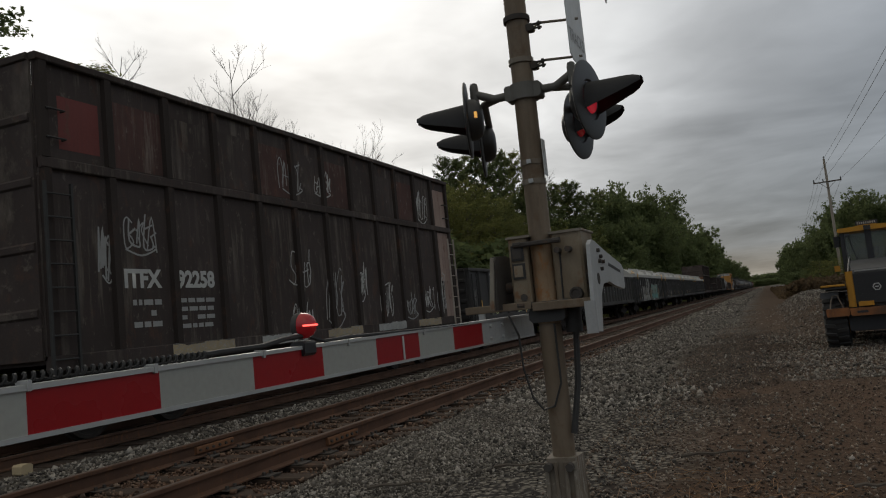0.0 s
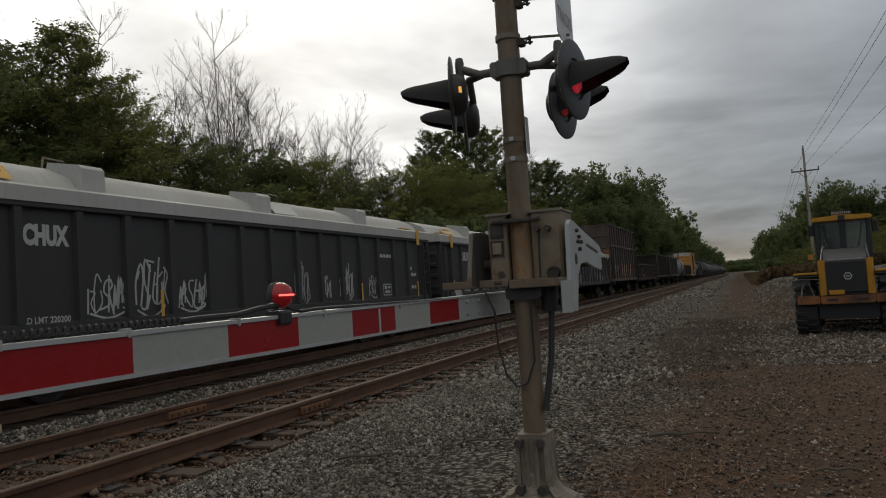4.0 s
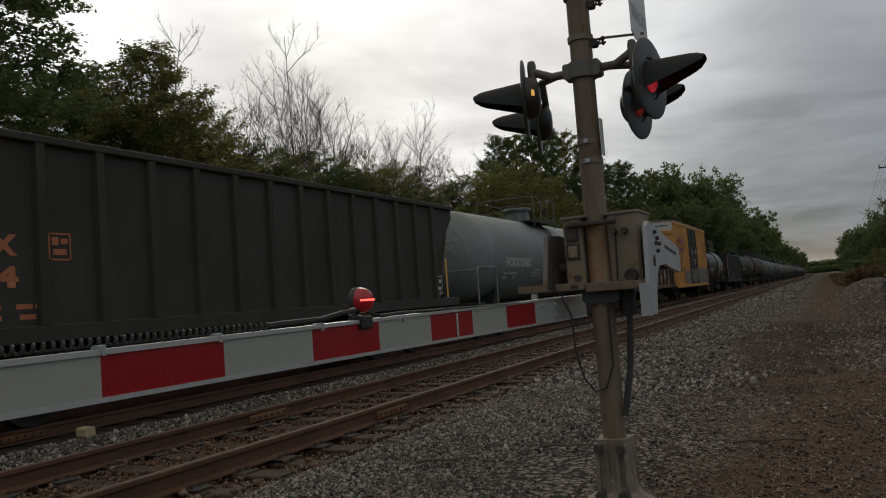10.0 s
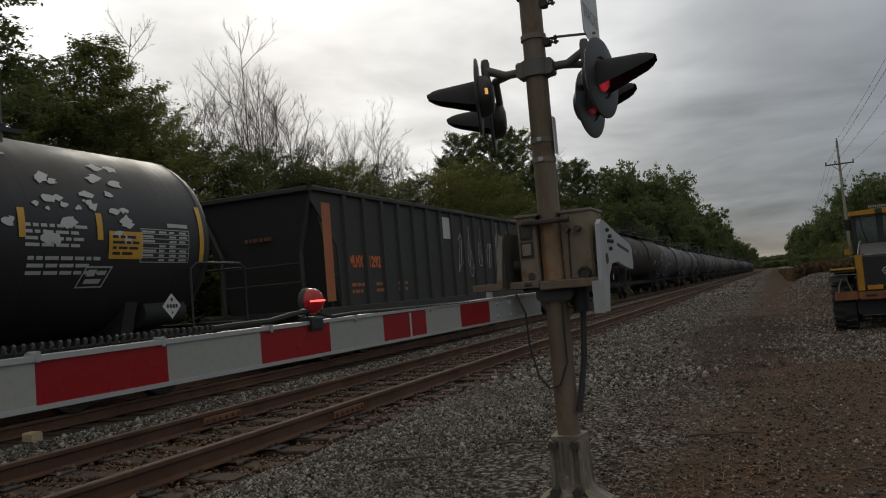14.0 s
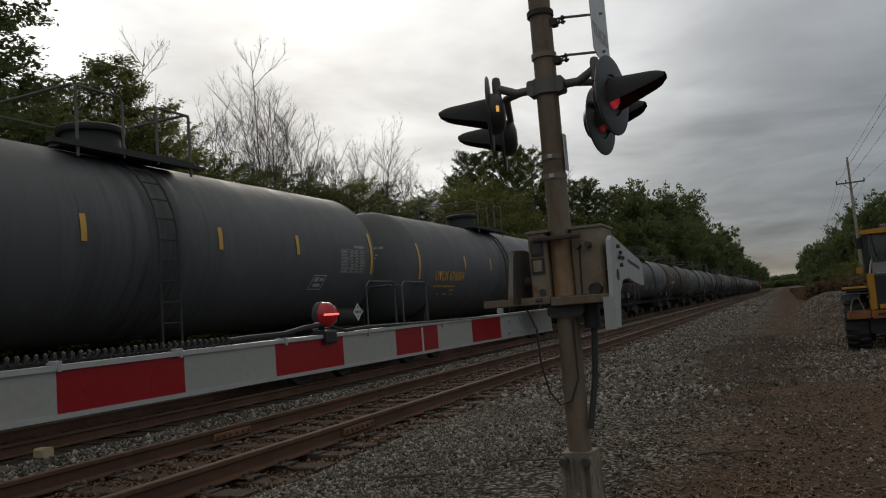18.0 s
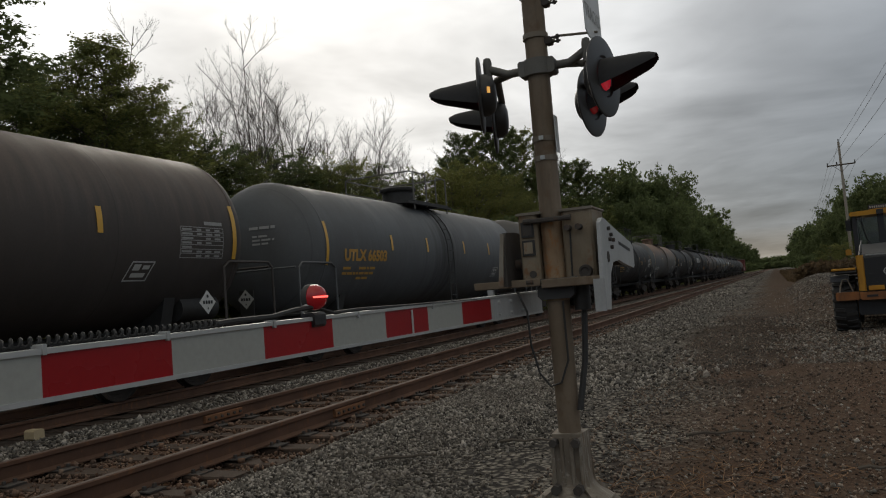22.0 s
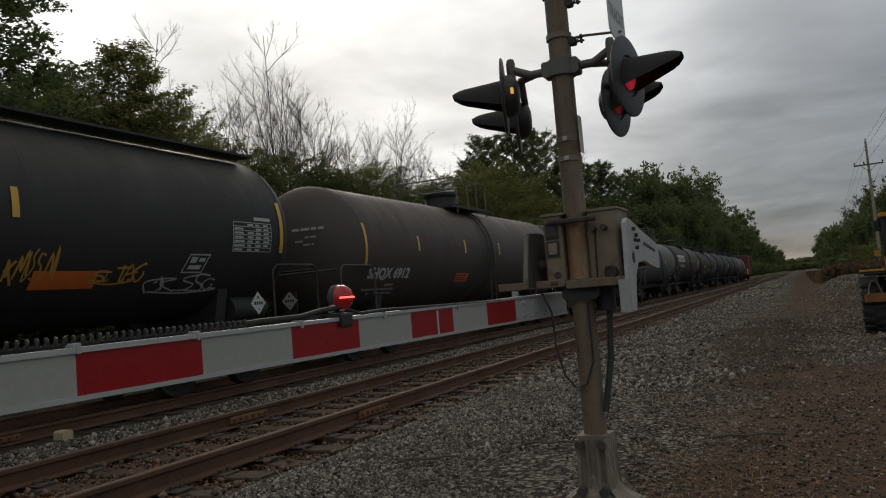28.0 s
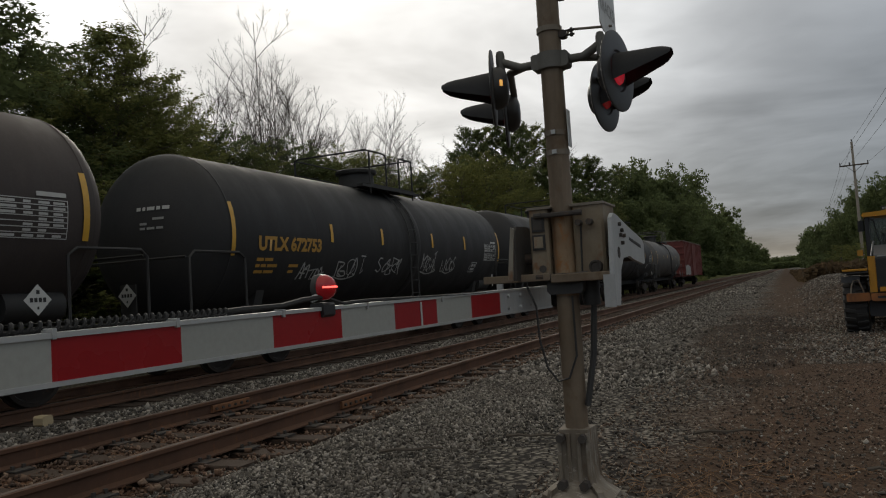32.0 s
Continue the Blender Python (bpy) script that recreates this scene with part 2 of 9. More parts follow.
def shell_paint(name, base, dirt, amount=0.45, rough=0.62, top=None):
    """Tank paint: broad fading, grime running round the shell, scuffs, spill marks by the manway; top: colour of rust washed down from the crown."""
    m = Nodes(name)
    vec = m.coords((1, 1, 1))
    broad = m.noise(m.coords((1, 0.35, 0.8)), 0.8, 6, 0.6)
    color = m.mix(m.ramp(broad, 0.38, 0.66, 0.0, amount), base, dirt)
    runs = m.noise(m.coords((0.5, 3.2, 0.22)), 1.7, 7, 0.68)
    color = m.mix(m.ramp(runs, 0.50, 0.70, 0.0, amount * 0.9), color, dirt)
    pale = m.noise(m.coords((0.6, 1.1, 0.45)), 1.3, 7, 0.7)
    color = m.mix(m.ramp(pale, 0.55, 0.72, 0.0, 0.35), color, tuple(min(1, c * 1.7 + 0.012) for c in base))
    plain_vec = m.coords(shift=False)
    sep = m.n("ShaderNodeSeparateXYZ")
    m.link(plain_vec, sep.inputs[0])
    if top:
        high = m.math("ADD", sep.outputs[2], m.math("MULTIPLY", m.math("SUBTRACT", runs, 0.5), 3.2))
        color = m.mix(m.math("MULTIPLY", m.ramp(high, 2.75, 3.7, 0.0, 0.9), m.ramp(m.math("ABSOLUTE", sep.outputs[1]), 6.86, 6.80)), color, top)
    spill = m.math("MULTIPLY", m.ramp(m.math("ABSOLUTE", m.math("SUBTRACT", sep.outputs[1], 0.1)), 1.9, 0.3), m.ramp(runs, 0.42, 0.6))
    color = m.mix(m.math("MULTIPLY", spill, 0.6), color, tuple(c * 0.35 for c in dirt))
    seams = m.math("ABSOLUTE", m.math("SUBTRACT", m.math("FRACT", m.math("MULTIPLY", sep.outputs[1], 0.37)), 0.5))
    grain = m.noise(vec, 30, 3)
    color = m.mix(m.ramp(grain, 0.3, 0.75, 0.0, 0.22), color, tuple(c * 0.55 for c in base))
    color = m.mix(m.ramp(seams, 0.006, 0.002, 0.0, 0.35), color, tuple(c * 0.5 for c in base))
    m.bump(m.math("ADD", m.math("MULTIPLY", grain, 0.35), m.math("ADD", broad, m.math("MULTIPLY", m.ramp(seams, 0.010, 0.0), 0.5))), 0.2, 0.015)
    return m.done(color, m.ramp(pale, 0.3, 0.7, rough - 0.12, min(1.0, rough + 0.15)), spec=0.32)


def plain(name, base, rough=0.6, metal=0.0, var=0.25, scale=20.0, bump=0.1):
    m = Nodes(name)
    a = m.noise(m.coords(), scale, 4)
    b = m.noise(m.coords(), scale * 0.12, 3)
    color = m.mix(m.ramp(a, 0.3, 0.7, 0.0, var), base, tuple(c * 0.5 for c in base))
    color = m.mix(m.ramp(b, 0.35, 0.7, 0.0, var), color, tuple(min(1, c * 1.25) for c in base))
    m.bump(a, bump, 0.01)
    return m.done(color, rough, metal)


def lit(name, color, strength):
    m = Nodes(name)
    m.bsdf.inputs["Emission Color"].default_value = (*color, 1)
    m.bsdf.inputs["Emission Strength"].default_value = strength
    return m.done(color, 0.25)


def stone_mat(name, tones, rough=0.9, by_island=True):
    m = Nodes(name)
    geo = m.n("ShaderNodeNewGeometry")
    cr = m.n("ShaderNodeValToRGB")
    cr.color_ramp.elements[0].color, cr.color_ramp.elements[1].color = (*tones[0], 1), (*tones[-1], 1)
    for i, t in enumerate(tones[1:-1]):
        e = cr.color_ramp.elements.new((i + 1) / (len(tones) - 1))
        e.color = (*t, 1)
    m.link(geo.outputs["Random Per Island"], cr.inputs[0])
    vec = m.coords(shift=False)
    g = m.noise(vec, 60, 3)
    color = m.mix(m.ramp(g, 0.3, 0.75, 0.0, 0.45), cr.outputs[0], tuple(c * 0.6 for c in tones[0]))
    wide = m.noise(vec, 0.7, 4)
    color = m.mix(m.ramp(wide, 0.45, 0.7, 0.0, 0.45), color, (0.075, 0.056, 0.042))
    m.bump(g, 0.3, 0.01)
    return m.done(color, rough)


def leaf_mat(name, a, b, warm=(0.16, 0.14, 0.03)):
    m = Nodes(name)
    geo = m.n("ShaderNodeNewGeometry")
    info = m.n("ShaderNodeObjectInfo")
    color = m.mix(geo.outputs["Random Per Island"], a, b)
    color = m.mix(m.math("MULTIPLY", info.outputs["Random"], 0.35), color, warm)
    patch = m.noise(m.coords(), 0.5, 2)
    color = m.mix(m.ramp(patch, 0.4, 0.7, 0.0, 0.3), color, tuple(c * 0.6 for c in a))
    mat = m.done(color, 0.75)
    m.bsdf.inputs["Specular IOR Level"].default_value = 0.15
    tr = m.n("ShaderNodeBsdfTranslucent")
    m.link(color, tr.inputs[0])
    ms = m.n("ShaderNodeMixShader")
    ms.inputs[0].default_value = 0.58
    m.link(m.bsdf.outputs[0], ms.inputs[1]), m.link(tr.outputs[0], ms.inputs[2])
    m.link(ms.outputs[0], m.out.inputs[0])
    return mat


def ground_mat():
    m = Nodes("gravel_and_dirt")
    vec = m.coords(shift=False)
    geo = m.n("ShaderNodeNewGeometry")
    sep = m.n("ShaderNodeSeparateXYZ")
    m.link(geo.outputs["Position"], sep.inputs[0])
    wob = m.math("MULTIPLY", m.math("SUBTRACT", m.noise(vec, 0.35, 4), 0.5), 3.2)
    across = m.math("ADD", sep.outputs[0], wob)
    vor = m.n("ShaderNodeTexVoronoi", Scale=20.0)
    m.link(vec, vor.inputs["Vector"])
    bits = m.n("ShaderNodeTexVoronoi", Scale=46.0)
    m.link(vec, bits.inputs["Vector"])
    gravel = m.mix(m.ramp(vor.outputs["Color"], 0.0, 1.0), (0.10, 0.089, 0.074), (0.30, 0.272, 0.232))
    gravel = m.mix(m.ramp(vor.outputs["Distance"], 0.25, 0.6), gravel, (0.035, 0.032, 0.03))
    dirt = m.mix(m.noise(vec, 6, 6), (0.098, 0.055, 0.036), (0.195, 0.116, 0.076))
    dirt = m.mix(m.ramp(m.noise(vec, 0.8, 3), 0.4, 0.65, 0.0, 0.6), dirt, (0.070, 0.050, 0.037))
    dirt = m.mix(m.ramp(bits.outputs["Color"], 0.72, 0.95, 0.0, 0.5), dirt, (0.19, 0.172, 0.15))
    chips = m.n("ShaderNodeTexVoronoi", Scale=75.0)
    m.link(vec, chips.inputs["Vector"])
    dirt = m.mix(m.ramp(chips.outputs["Color"], 0.15, 0.9, 0.0, 0.65), dirt, (0.138, 0.083, 0.057))
    dirt = m.mix(m.ramp(chips.outputs["Distance"], 0.3, 0.6, 0.0, 0.7), dirt, (0.02, 0.015, 0.012))
    damp = m.noise(m.coords((0.8, 0.45, 1), shift=False), 0.55, 6, 0.6)
    dirt = m.mix(m.ramp(damp, 0.52, 0.66, 0.0, 0.6), dirt, (0.040, 0.029, 0.021))
    ruts = m.noise(m.coords((1.6, 0.14, 1), shift=False), 1.0, 5, 0.6)
    dirt = m.mix(m.ramp(ruts, 0.38, 0.62, 0.0, 0.65), dirt, (0.066, 0.045, 0.032))
    dirt = m.mix(m.ramp(sep.outputs[1], 10.0, 26.0, 0.0, 0.6), dirt, (0.066, 0.047, 0.034))
    # damp hollow in the wheel track
    du, dv = m.math("MULTIPLY", m.math("ADD", sep.outputs[0], 0.75), 0.85), m.math("MULTIPLY", m.math("SUBTRACT", sep.outputs[1], 17.5), 0.12)
    ring = m.math("ADD", m.math("ADD", m.math("MULTIPLY", du, du), m.math("MULTIPLY", dv, dv)), m.math("MULTIPLY", m.math("SUBTRACT", m.noise(vec, 0.9, 5), 0.5), 2.4))
    hollow = m.ramp(ring, 1.15, 0.45, 0.0, 0.8)
    dirt = m.mix(hollow, dirt, (0.020, 0.015, 0.012))
    road = m.math("MULTIPLY", m.ramp(across, -1.3, -0.5), m.ramp(across, 3.2, 1.6))
    near = m.ramp(sep.outputs[1], 11.0, 8.0)
    soil = m.math("MAXIMUM", road, m.math("MULTIPLY", near, m.ramp(across, -0.9, 0.1)))
    color = m.mix(m.math("MULTIPLY", m.math("MAXIMUM", soil, hollow), 0.9), gravel, dirt)
    rustz = m.math("MULTIPLY", m.ramp(sep.outputs[0], -6.9, -6.3), m.ramp(sep.outputs[0], -3.7, -4.2))
    color = m.mix(m.math("MULTIPLY", rustz, m.ramp(m.noise(vec, 2.5, 5), 0.3, 0.65, 0.2, 0.75)), color, (0.165, 0.085, 0.048))
    blk = m.math("MULTIPLY", m.ramp(sep.outputs[0], -7.9, -8.5), m.ramp(sep.outputs[0], -12.4, -11.8))
    color = m.mix(m.math("MULTIPLY", blk, 0.8), color, (0.07, 0.055, 0.045))
    grass = m.math("MAXIMUM", m.ramp(sep.outputs[0], -12.5, -14.0), m.ramp(sep.outputs[0], 9.0, 14.0))
    green = m.mix(m.noise(vec, 3, 5), (0.045, 0.06, 0.02), (0.12, 0.11, 0.05))
    color = m.mix(grass, color, green)
    m.bump(m.math("ADD", m.math("MULTIPLY", vor.outputs["Distance"], -1.0), m.math("MULTIPLY", m.noise(vec, 9, 4), 0.5)), 0.4, 0.03)
    return m.done(color, 1.0, spec=0.03)


M = {}
M["ground"] = ground_mat()
M["stone"] = stone_mat("ballast_stone", ((0.019, 0.016, 0.013), (0.090, 0.079, 0.065), (0.186, 0.165, 0.138), (0.45, 0.41, 0.355)))
M["stone_rust"] = stone_mat("rust_tinted_stone", ((0.03, 0.018, 0.012), (0.115, 0.062, 0.037), (0.18, 0.100, 0.060), (0.29, 0.20, 0.14)))
M["concrete"] = painted("old_concrete", (0.15, 0.135, 0.115), (0.09, 0.078, 0.066), 0.6, 0.9, streak=False, scale=4, bump=0.4)
M["pebble"] = stone_mat("road_pebble", ((0.022, 0.016, 0.012), (0.105, 0.070, 0.049), (0.205, 0.145, 0.105), (0.36, 0.29, 0.225)))
M["rust_bright"] = painted("bright_orange_rust", (0.21, 0.098, 0.048), (0.10, 0.052, 0.032), 0.6, 0.9, rust=(0.30, 0.145, 0.065), streak=False, scale=5)
M["rail"] = painted("rusty_rail", (0.125, 0.066, 0.041), (0.055, 0.034, 0.025), 0.7, 0.85, rust=(0.16, 0.075, 0.036), streak=False, scale=3)
M["railtop"] = plain("worn_rail_head", (0.10, 0.066, 0.05), 0.8, 0.0, 0.5, 9)
M["tie"] = painted("weathered_timber_tie", (0.062, 0.042, 0.030), (0.035, 0.025, 0.019), 0.7, 0.95, rust=(0.095, 0.052, 0.032), streak=False, scale=2.5, bump=0.5)
M["galv"] = painted("stained_galvanised_pole", (0.25, 0.225, 0.185), (0.13, 0.10, 0.07), 0.75, 0.6, rust=(0.16, 0.08, 0.04), scale=3)
M["castbase"] = painted("stained_cast_base", (0.235, 0.205, 0.165), (0.10, 0.072, 0.048), 0.85, 0.65, rust=(0.15, 0.085, 0.045), scale=4, pale=(0.42, 0.39, 0.34))
M["poleold"] = painted("aged_silver_pole", (0.215, 0.168, 0.12), (0.10, 0.072, 0.048), 0.7, 0.6, rust=(0.13, 0.085, 0.05), scale=2.5)
M["box"] = painted("stained_box_paint", (0.25, 0.205, 0.145), (0.115, 0.08, 0.048), 0.7, 0.6, rust=(0.20, 0.09, 0.035), scale=3.5)
M["bracket"] = painted("pale_aluminium", (0.40, 0.41, 0.41), (0.24, 0.24, 0.23), 0.4, 0.5, scale=3)
M["white"] = painted("white_reflective", (0.36, 0.365, 0.335), (0.28, 0.283, 0.26), 0.3, 0.35, streak=False, scale=2, bump=0.03)
M["redsheet"] = painted("red_reflective", (0.30, 0.012, 0.016), (0.22, 0.01, 0.014), 0.4, 0.3, streak=False, scale=2, bump=0.03)
M["signback"] = painted("pale_sign_sheet", (0.62, 0.63, 0.63), (0.42, 0.42, 0.41), 0.35, 0.5, scale=3, bump=0.03)
M["alu"] = plain("aluminium_edge", (0.45, 0.455, 0.45), 0.45, 0.4, 0.2)
M["black"] = plain("black_enamel", (0.018, 0.018, 0.02), 0.45, 0.0, 0.3, 30)
M["blackdull"] = plain("dull_black_metal", (0.03, 0.029, 0.028), 0.7, 0.0, 0.4, 15)
M["darkiron"] = painted("dark_iron", (0.07, 0.062, 0.055), (0.035, 0.03, 0.027), 0.6, 0.7, rust=(0.11, 0.06, 0.035), streak=False, scale=4)
M["truck"] = painted("grimy_truck_iron", (0.034, 0.028, 0.024), (0.02, 0.017, 0.015), 0.6, 0.9, rust=(0.06, 0.036, 0.025), streak=False, scale=4)
M["rubber"] = plain("rubber", (0.022, 0.022, 0.022), 0.75, 0.0, 0.3, 25)
M["redlens"] = lit("red_lens_lit", (0.6, 0.025, 0.045), 0.34)
M["hood"] = plain("matt_black_hood", (0.026, 0.026, 0.027), 0.65, 0.0, 0.3, 30)
M["hood"].node_tree.nodes["Principled BSDF"].inputs["Specular IOR Level"].default_value = 0.3
M["reddim"] = lit("red_lens_dim", (0.35, 0.015, 0.02), 0.12)
M["cast"] = painted("grey_cast_arm", (0.15, 0.145, 0.13), (0.08, 0.073, 0.065), 0.5, 0.6, streak=False, scale=4)
M["disc"] = plain("faded_black_disc", (0.034, 0.033, 0.033), 0.5, 0.0, 0.35, 12)
M["amber"] = lit("amber_peep", (1.0, 0.50, 0.12), 0.6)
M["redhood"] = plain("red_plastic_hood", (0.30, 0.012, 0.016), 0.35, 0.0, 0.3, 8)
M["wood"] = painted("grey_utility_pole", (0.34, 0.30, 0.25), (0.2, 0.17, 0.14), 0.5, 0.85, scale=1.2)
M["bark"] = painted("bark", (0.12, 0.10, 0.08), (0.06, 0.05, 0.04), 0.6, 0.9, scale=1.5, bump=0.5)
M["barepale"] = painted("pale_bare_bark", (0.085, 0.072, 0.062), (0.055, 0.047, 0.041), 0.5, 0.9, scale=1.5)
M["leaf"] = leaf_mat("leaves_green", (0.14, 0.165, 0.058), (0.23, 0.245, 0.10))
M["leafdark"] = leaf_mat("leaves_dark", (0.090, 0.119, 0.052), (0.158, 0.188, 0.080), (0.10, 0.116, 0.045))
M["leafyel"] = leaf_mat("leaves_yellow_green", (0.15, 0.17, 0.055), (0.24, 0.245, 0.09))
M["brush"] = leaf_mat("dry_brush", (0.07, 0.05, 0.03), (0.12, 0.085, 0.05), (0.13, 0.08, 0.04))
M["deere_y"] = painted("yellow_machine_paint", (0.58, 0.27, 0.018), (0.20, 0.12, 0.04), 0.55, 0.5, scale=2)
M["orange"] = painted("rusty_orange_bumper", (0.30, 0.115, 0.035), (0.07, 0.045, 0.033), 1.0, 0.6, scale=3)
M["grey"] = plain("grey_panel", (0.075, 0.076, 0.078), 0.5, 0.0, 0.3, 6)
M["tyre"] = plain("dusty_tyre", (0.035, 0.033, 0.031), 0.85, 0.0, 0.4, 12)


def glass_mat():
    m = Nodes("cab_glass")
    m.bsdf.inputs["Transmission Weight"].default_value = 0.85
    return m.done((0.30, 0.36, 0.34), 0.05, spec=0.2)


M["glass"] = glass_mat()
# train
M["gon_brown"] = painted("brown_black_gondola", (0.060, 0.046, 0.042), (0.040, 0.033, 0.030), 0.6, 0.85, rust=(0.085, 0.05, 0.038), pale=(0.14, 0.12, 0.10))
M["gon_rust"] = painted("rusty_brown_gondola", (0.084, 0.064, 0.056), (0.048, 0.038, 0.034), 0.6, 0.75, rust=(0.115, 0.055, 0.040), pale=(0.21, 0.175, 0.15))
M["maroon"] = painted("maroon_primer_patch", (0.092, 0.046, 0.040), (0.055, 0.040, 0.035), 0.7, 0.85, rust=(0.12, 0.055, 0.04), pale=(0.20, 0.165, 0.14))
M["rust_end"] = painted("orange_rusted_end", (0.21, 0.105, 0.058), (0.07, 0.045, 0.034), 0.7, 0.9, rust=(0.30, 0.15, 0.075), pale=(0.40, 0.34, 0.28))
M["peeling"] = painted("peeling_pale_paint", (0.37, 0.285, 0.245), (0.20, 0.125, 0.10), 0.7, 0.85, rust=(0.13, 0.06, 0.045))
M["ladder_w"] = painted("chalky_white_ladder", (0.42, 0.38, 0.34), (0.22, 0.16, 0.12), 0.6, 0.7, scale=4)
M["gon_black"] = painted("black_gondola", (0.046, 0.045, 0.045), (0.055, 0.05, 0.045), 0.35, 0.6)
M["gon_grey"] = painted("dark_grey_gondola", (0.048, 0.048, 0.046), (0.07, 0.062, 0.055), 0.4, 0.65)
M["gon_coal"] = painted("sooty_hopper", (0.066, 0.053, 0.046), (0.040, 0.033, 0.029), 0.6, 0.8, rust=(0.098, 0.060, 0.044))
M["gon_green"] = painted("faded_dark_green_hopper", (0.047, 0.044, 0.040), (0.034, 0.031, 0.028), 0.5, 0.7)
M["gon_pw"] = painted("brown_tarnished_gondola", (0.065, 0.042, 0.034), (0.035, 0.026, 0.022), 0.6, 0.9, rust=(0.12, 0.06, 0.038))
M["cover"] = painted("white_fibreglass_cover", (0.47, 0.465, 0.445), (0.33, 0.315, 0.285), 0.4, 0.85)
M["boxyel"] = painted("mustard_boxcar_paint", (0.56, 0.28, 0.078), (0.34, 0.18, 0.062), 0.35, 0.55)
M["boxred"] = painted("faded_red_boxcar", (0.17, 0.045, 0.04), (0.10, 0.04, 0.035), 0.5, 0.7, rust=(0.12, 0.06, 0.045))
M["boxpale"] = painted("faded_white_end_panel", (0.52, 0.52, 0.50), (0.36, 0.36, 0.34), 0.35, 0.6)
M["t_black"] = shell_paint("black_tank", (0.028, 0.028, 0.029), (0.044, 0.040, 0.037), 0.4, 0.64)
M["t_gloss"] = shell_paint("glossy_black_tank", (0.034, 0.034, 0.036), (0.05, 0.046, 0.044), 0.3, 0.40)
M["t_dark"] = shell_paint("dark_grey_tank", (0.058, 0.059, 0.062), (0.046, 0.043, 0.041), 0.45, 0.60)
M["t_grey"] = shell_paint("dark_blue_grey_tank", (0.108, 0.114, 0.120), (0.080, 0.077, 0.074), 0.5, 0.58)
M["t_pale"] = shell_paint("pale_grey_tank", (0.215, 0.228, 0.226), (0.12, 0.113, 0.10), 0.45, 0.60)
M["t_rust"] = shell_paint("rust_washed_grey_tank", (0.115, 0.125, 0.130), (0.13, 0.095, 0.07), 0.5, 0.66, (0.215, 0.125, 0.074))
M["t_olive"] = shell_paint("dusty_grey_tank", (0.098, 0.096, 0.095), (0.112, 0.098, 0.084), 0.5, 0.60)
M["t_soot"] = shell_paint("sooty_brown_tank", (0.062, 0.054, 0.050), (0.078, 0.062, 0.052), 0.55, 0.62, (0.105, 0.080, 0.068))
M["t_brown"] = shell_paint("brown_black_tank", (0.052, 0.042, 0.039), (0.062, 0.049, 0.043), 0.45, 0.62)
M["mark_w"] = plain("white_lettering", (0.46, 0.46, 0.44), 0.6, 0, 0.3, 8, 0)
M["mark_dim"] = plain("dim_lettering", (0.30, 0.30, 0.29), 0.7, 0, 0.3, 8, 0)
M["mark_y"] = plain("yellow_lettering", (0.46, 0.255, 0.05), 0.5, 0, 0.3, 8, 0)
M["mark_o"] = plain("faded_orange_lettering", (0.40, 0.13, 0.05), 0.6, 0, 0.4, 6, 0)
M["mark_oo"] = plain("orange_lettering", (0.62, 0.15, 0.03), 0.5, 0, 0.3, 6, 0)
M["stripe"] = plain("yellow_reflector_strip", (0.62, 0.35, 0.045), 0.35, 0, 0.25, 10, 0)
M["mark_b"] = plain("black_lettering", (0.02, 0.02, 0.02), 0.6, 0, 0.2, 8, 0)
M["gr_silver"] = plain("silver_spray_paint", (0.27, 0.265, 0.25), 0.5, 0.2, 0.5, 3, 0)
M["gr_blue"] = plain("turquoise_spray_paint", (0.10, 0.33, 0.38), 0.6, 0, 0.5, 1.5, 0)
M["gr_white"] = plain("white_spray_paint", (0.42, 0.42, 0.40), 0.7, 0, 0.4, 6, 0)
M["gr_dark"] = plain("faded_grey_spray_paint", (0.17, 0.165, 0.155), 0.7, 0, 0.5, 4, 0)
M["gr_teal"] = plain("sea_green_spray_paint", (0.13, 0.30, 0.25), 0.6, 0, 0.5, 1.5, 0)
M["gr_lime"] = plain("pale_lime_spray_paint", (0.46, 0.50, 0.24), 0.7, 0, 0.4, 5, 0)
M["gr_tan"] = plain("tan_spray_paint", (0.42, 0.33, 0.20), 0.7, 0, 0.5, 3, 0)
M["placard"] = plain("white_placard", (0.52, 0.52, 0.50), 0.5, 0, 0.1, 8, 0)
M["logo_red"] = plain("red_emblem", (0.50, 0.07, 0.05), 0.5, 0, 0.3, 4, 0)
M["logo_blue"] = plain("blue_emblem", (0.06, 0.08, 0.30), 0.5, 0, 0.3, 4, 0)
M["logo_rust"] = plain("rust_red_emblem", (0.16, 0.045, 0.025), 0.6, 0, 0.3, 4, 0)
M["gon_orange"] = painted("rust_orange_gondola", (0.115, 0.062, 0.040), (0.055, 0.036, 0.028), 0.6, 0.9, rust=(0.20, 0.095, 0.048), pale=(0.20, 0.14, 0.10))
M["gon_post"] = painted("dark_side_post", (0.040, 0.031, 0.027), (0.028, 0.022, 0.02), 0.5, 0.9, rust=(0.075, 0.042, 0.03))
M["mark_od"] = plain("worn_orange_lettering", (0.15, 0.055, 0.035), 0.7, 0, 0.5, 6, 0)
M["hivis"] = plain("lime_sticker", (0.55, 0.75, 0.05), 0.5, 0, 0.1, 4, 0)


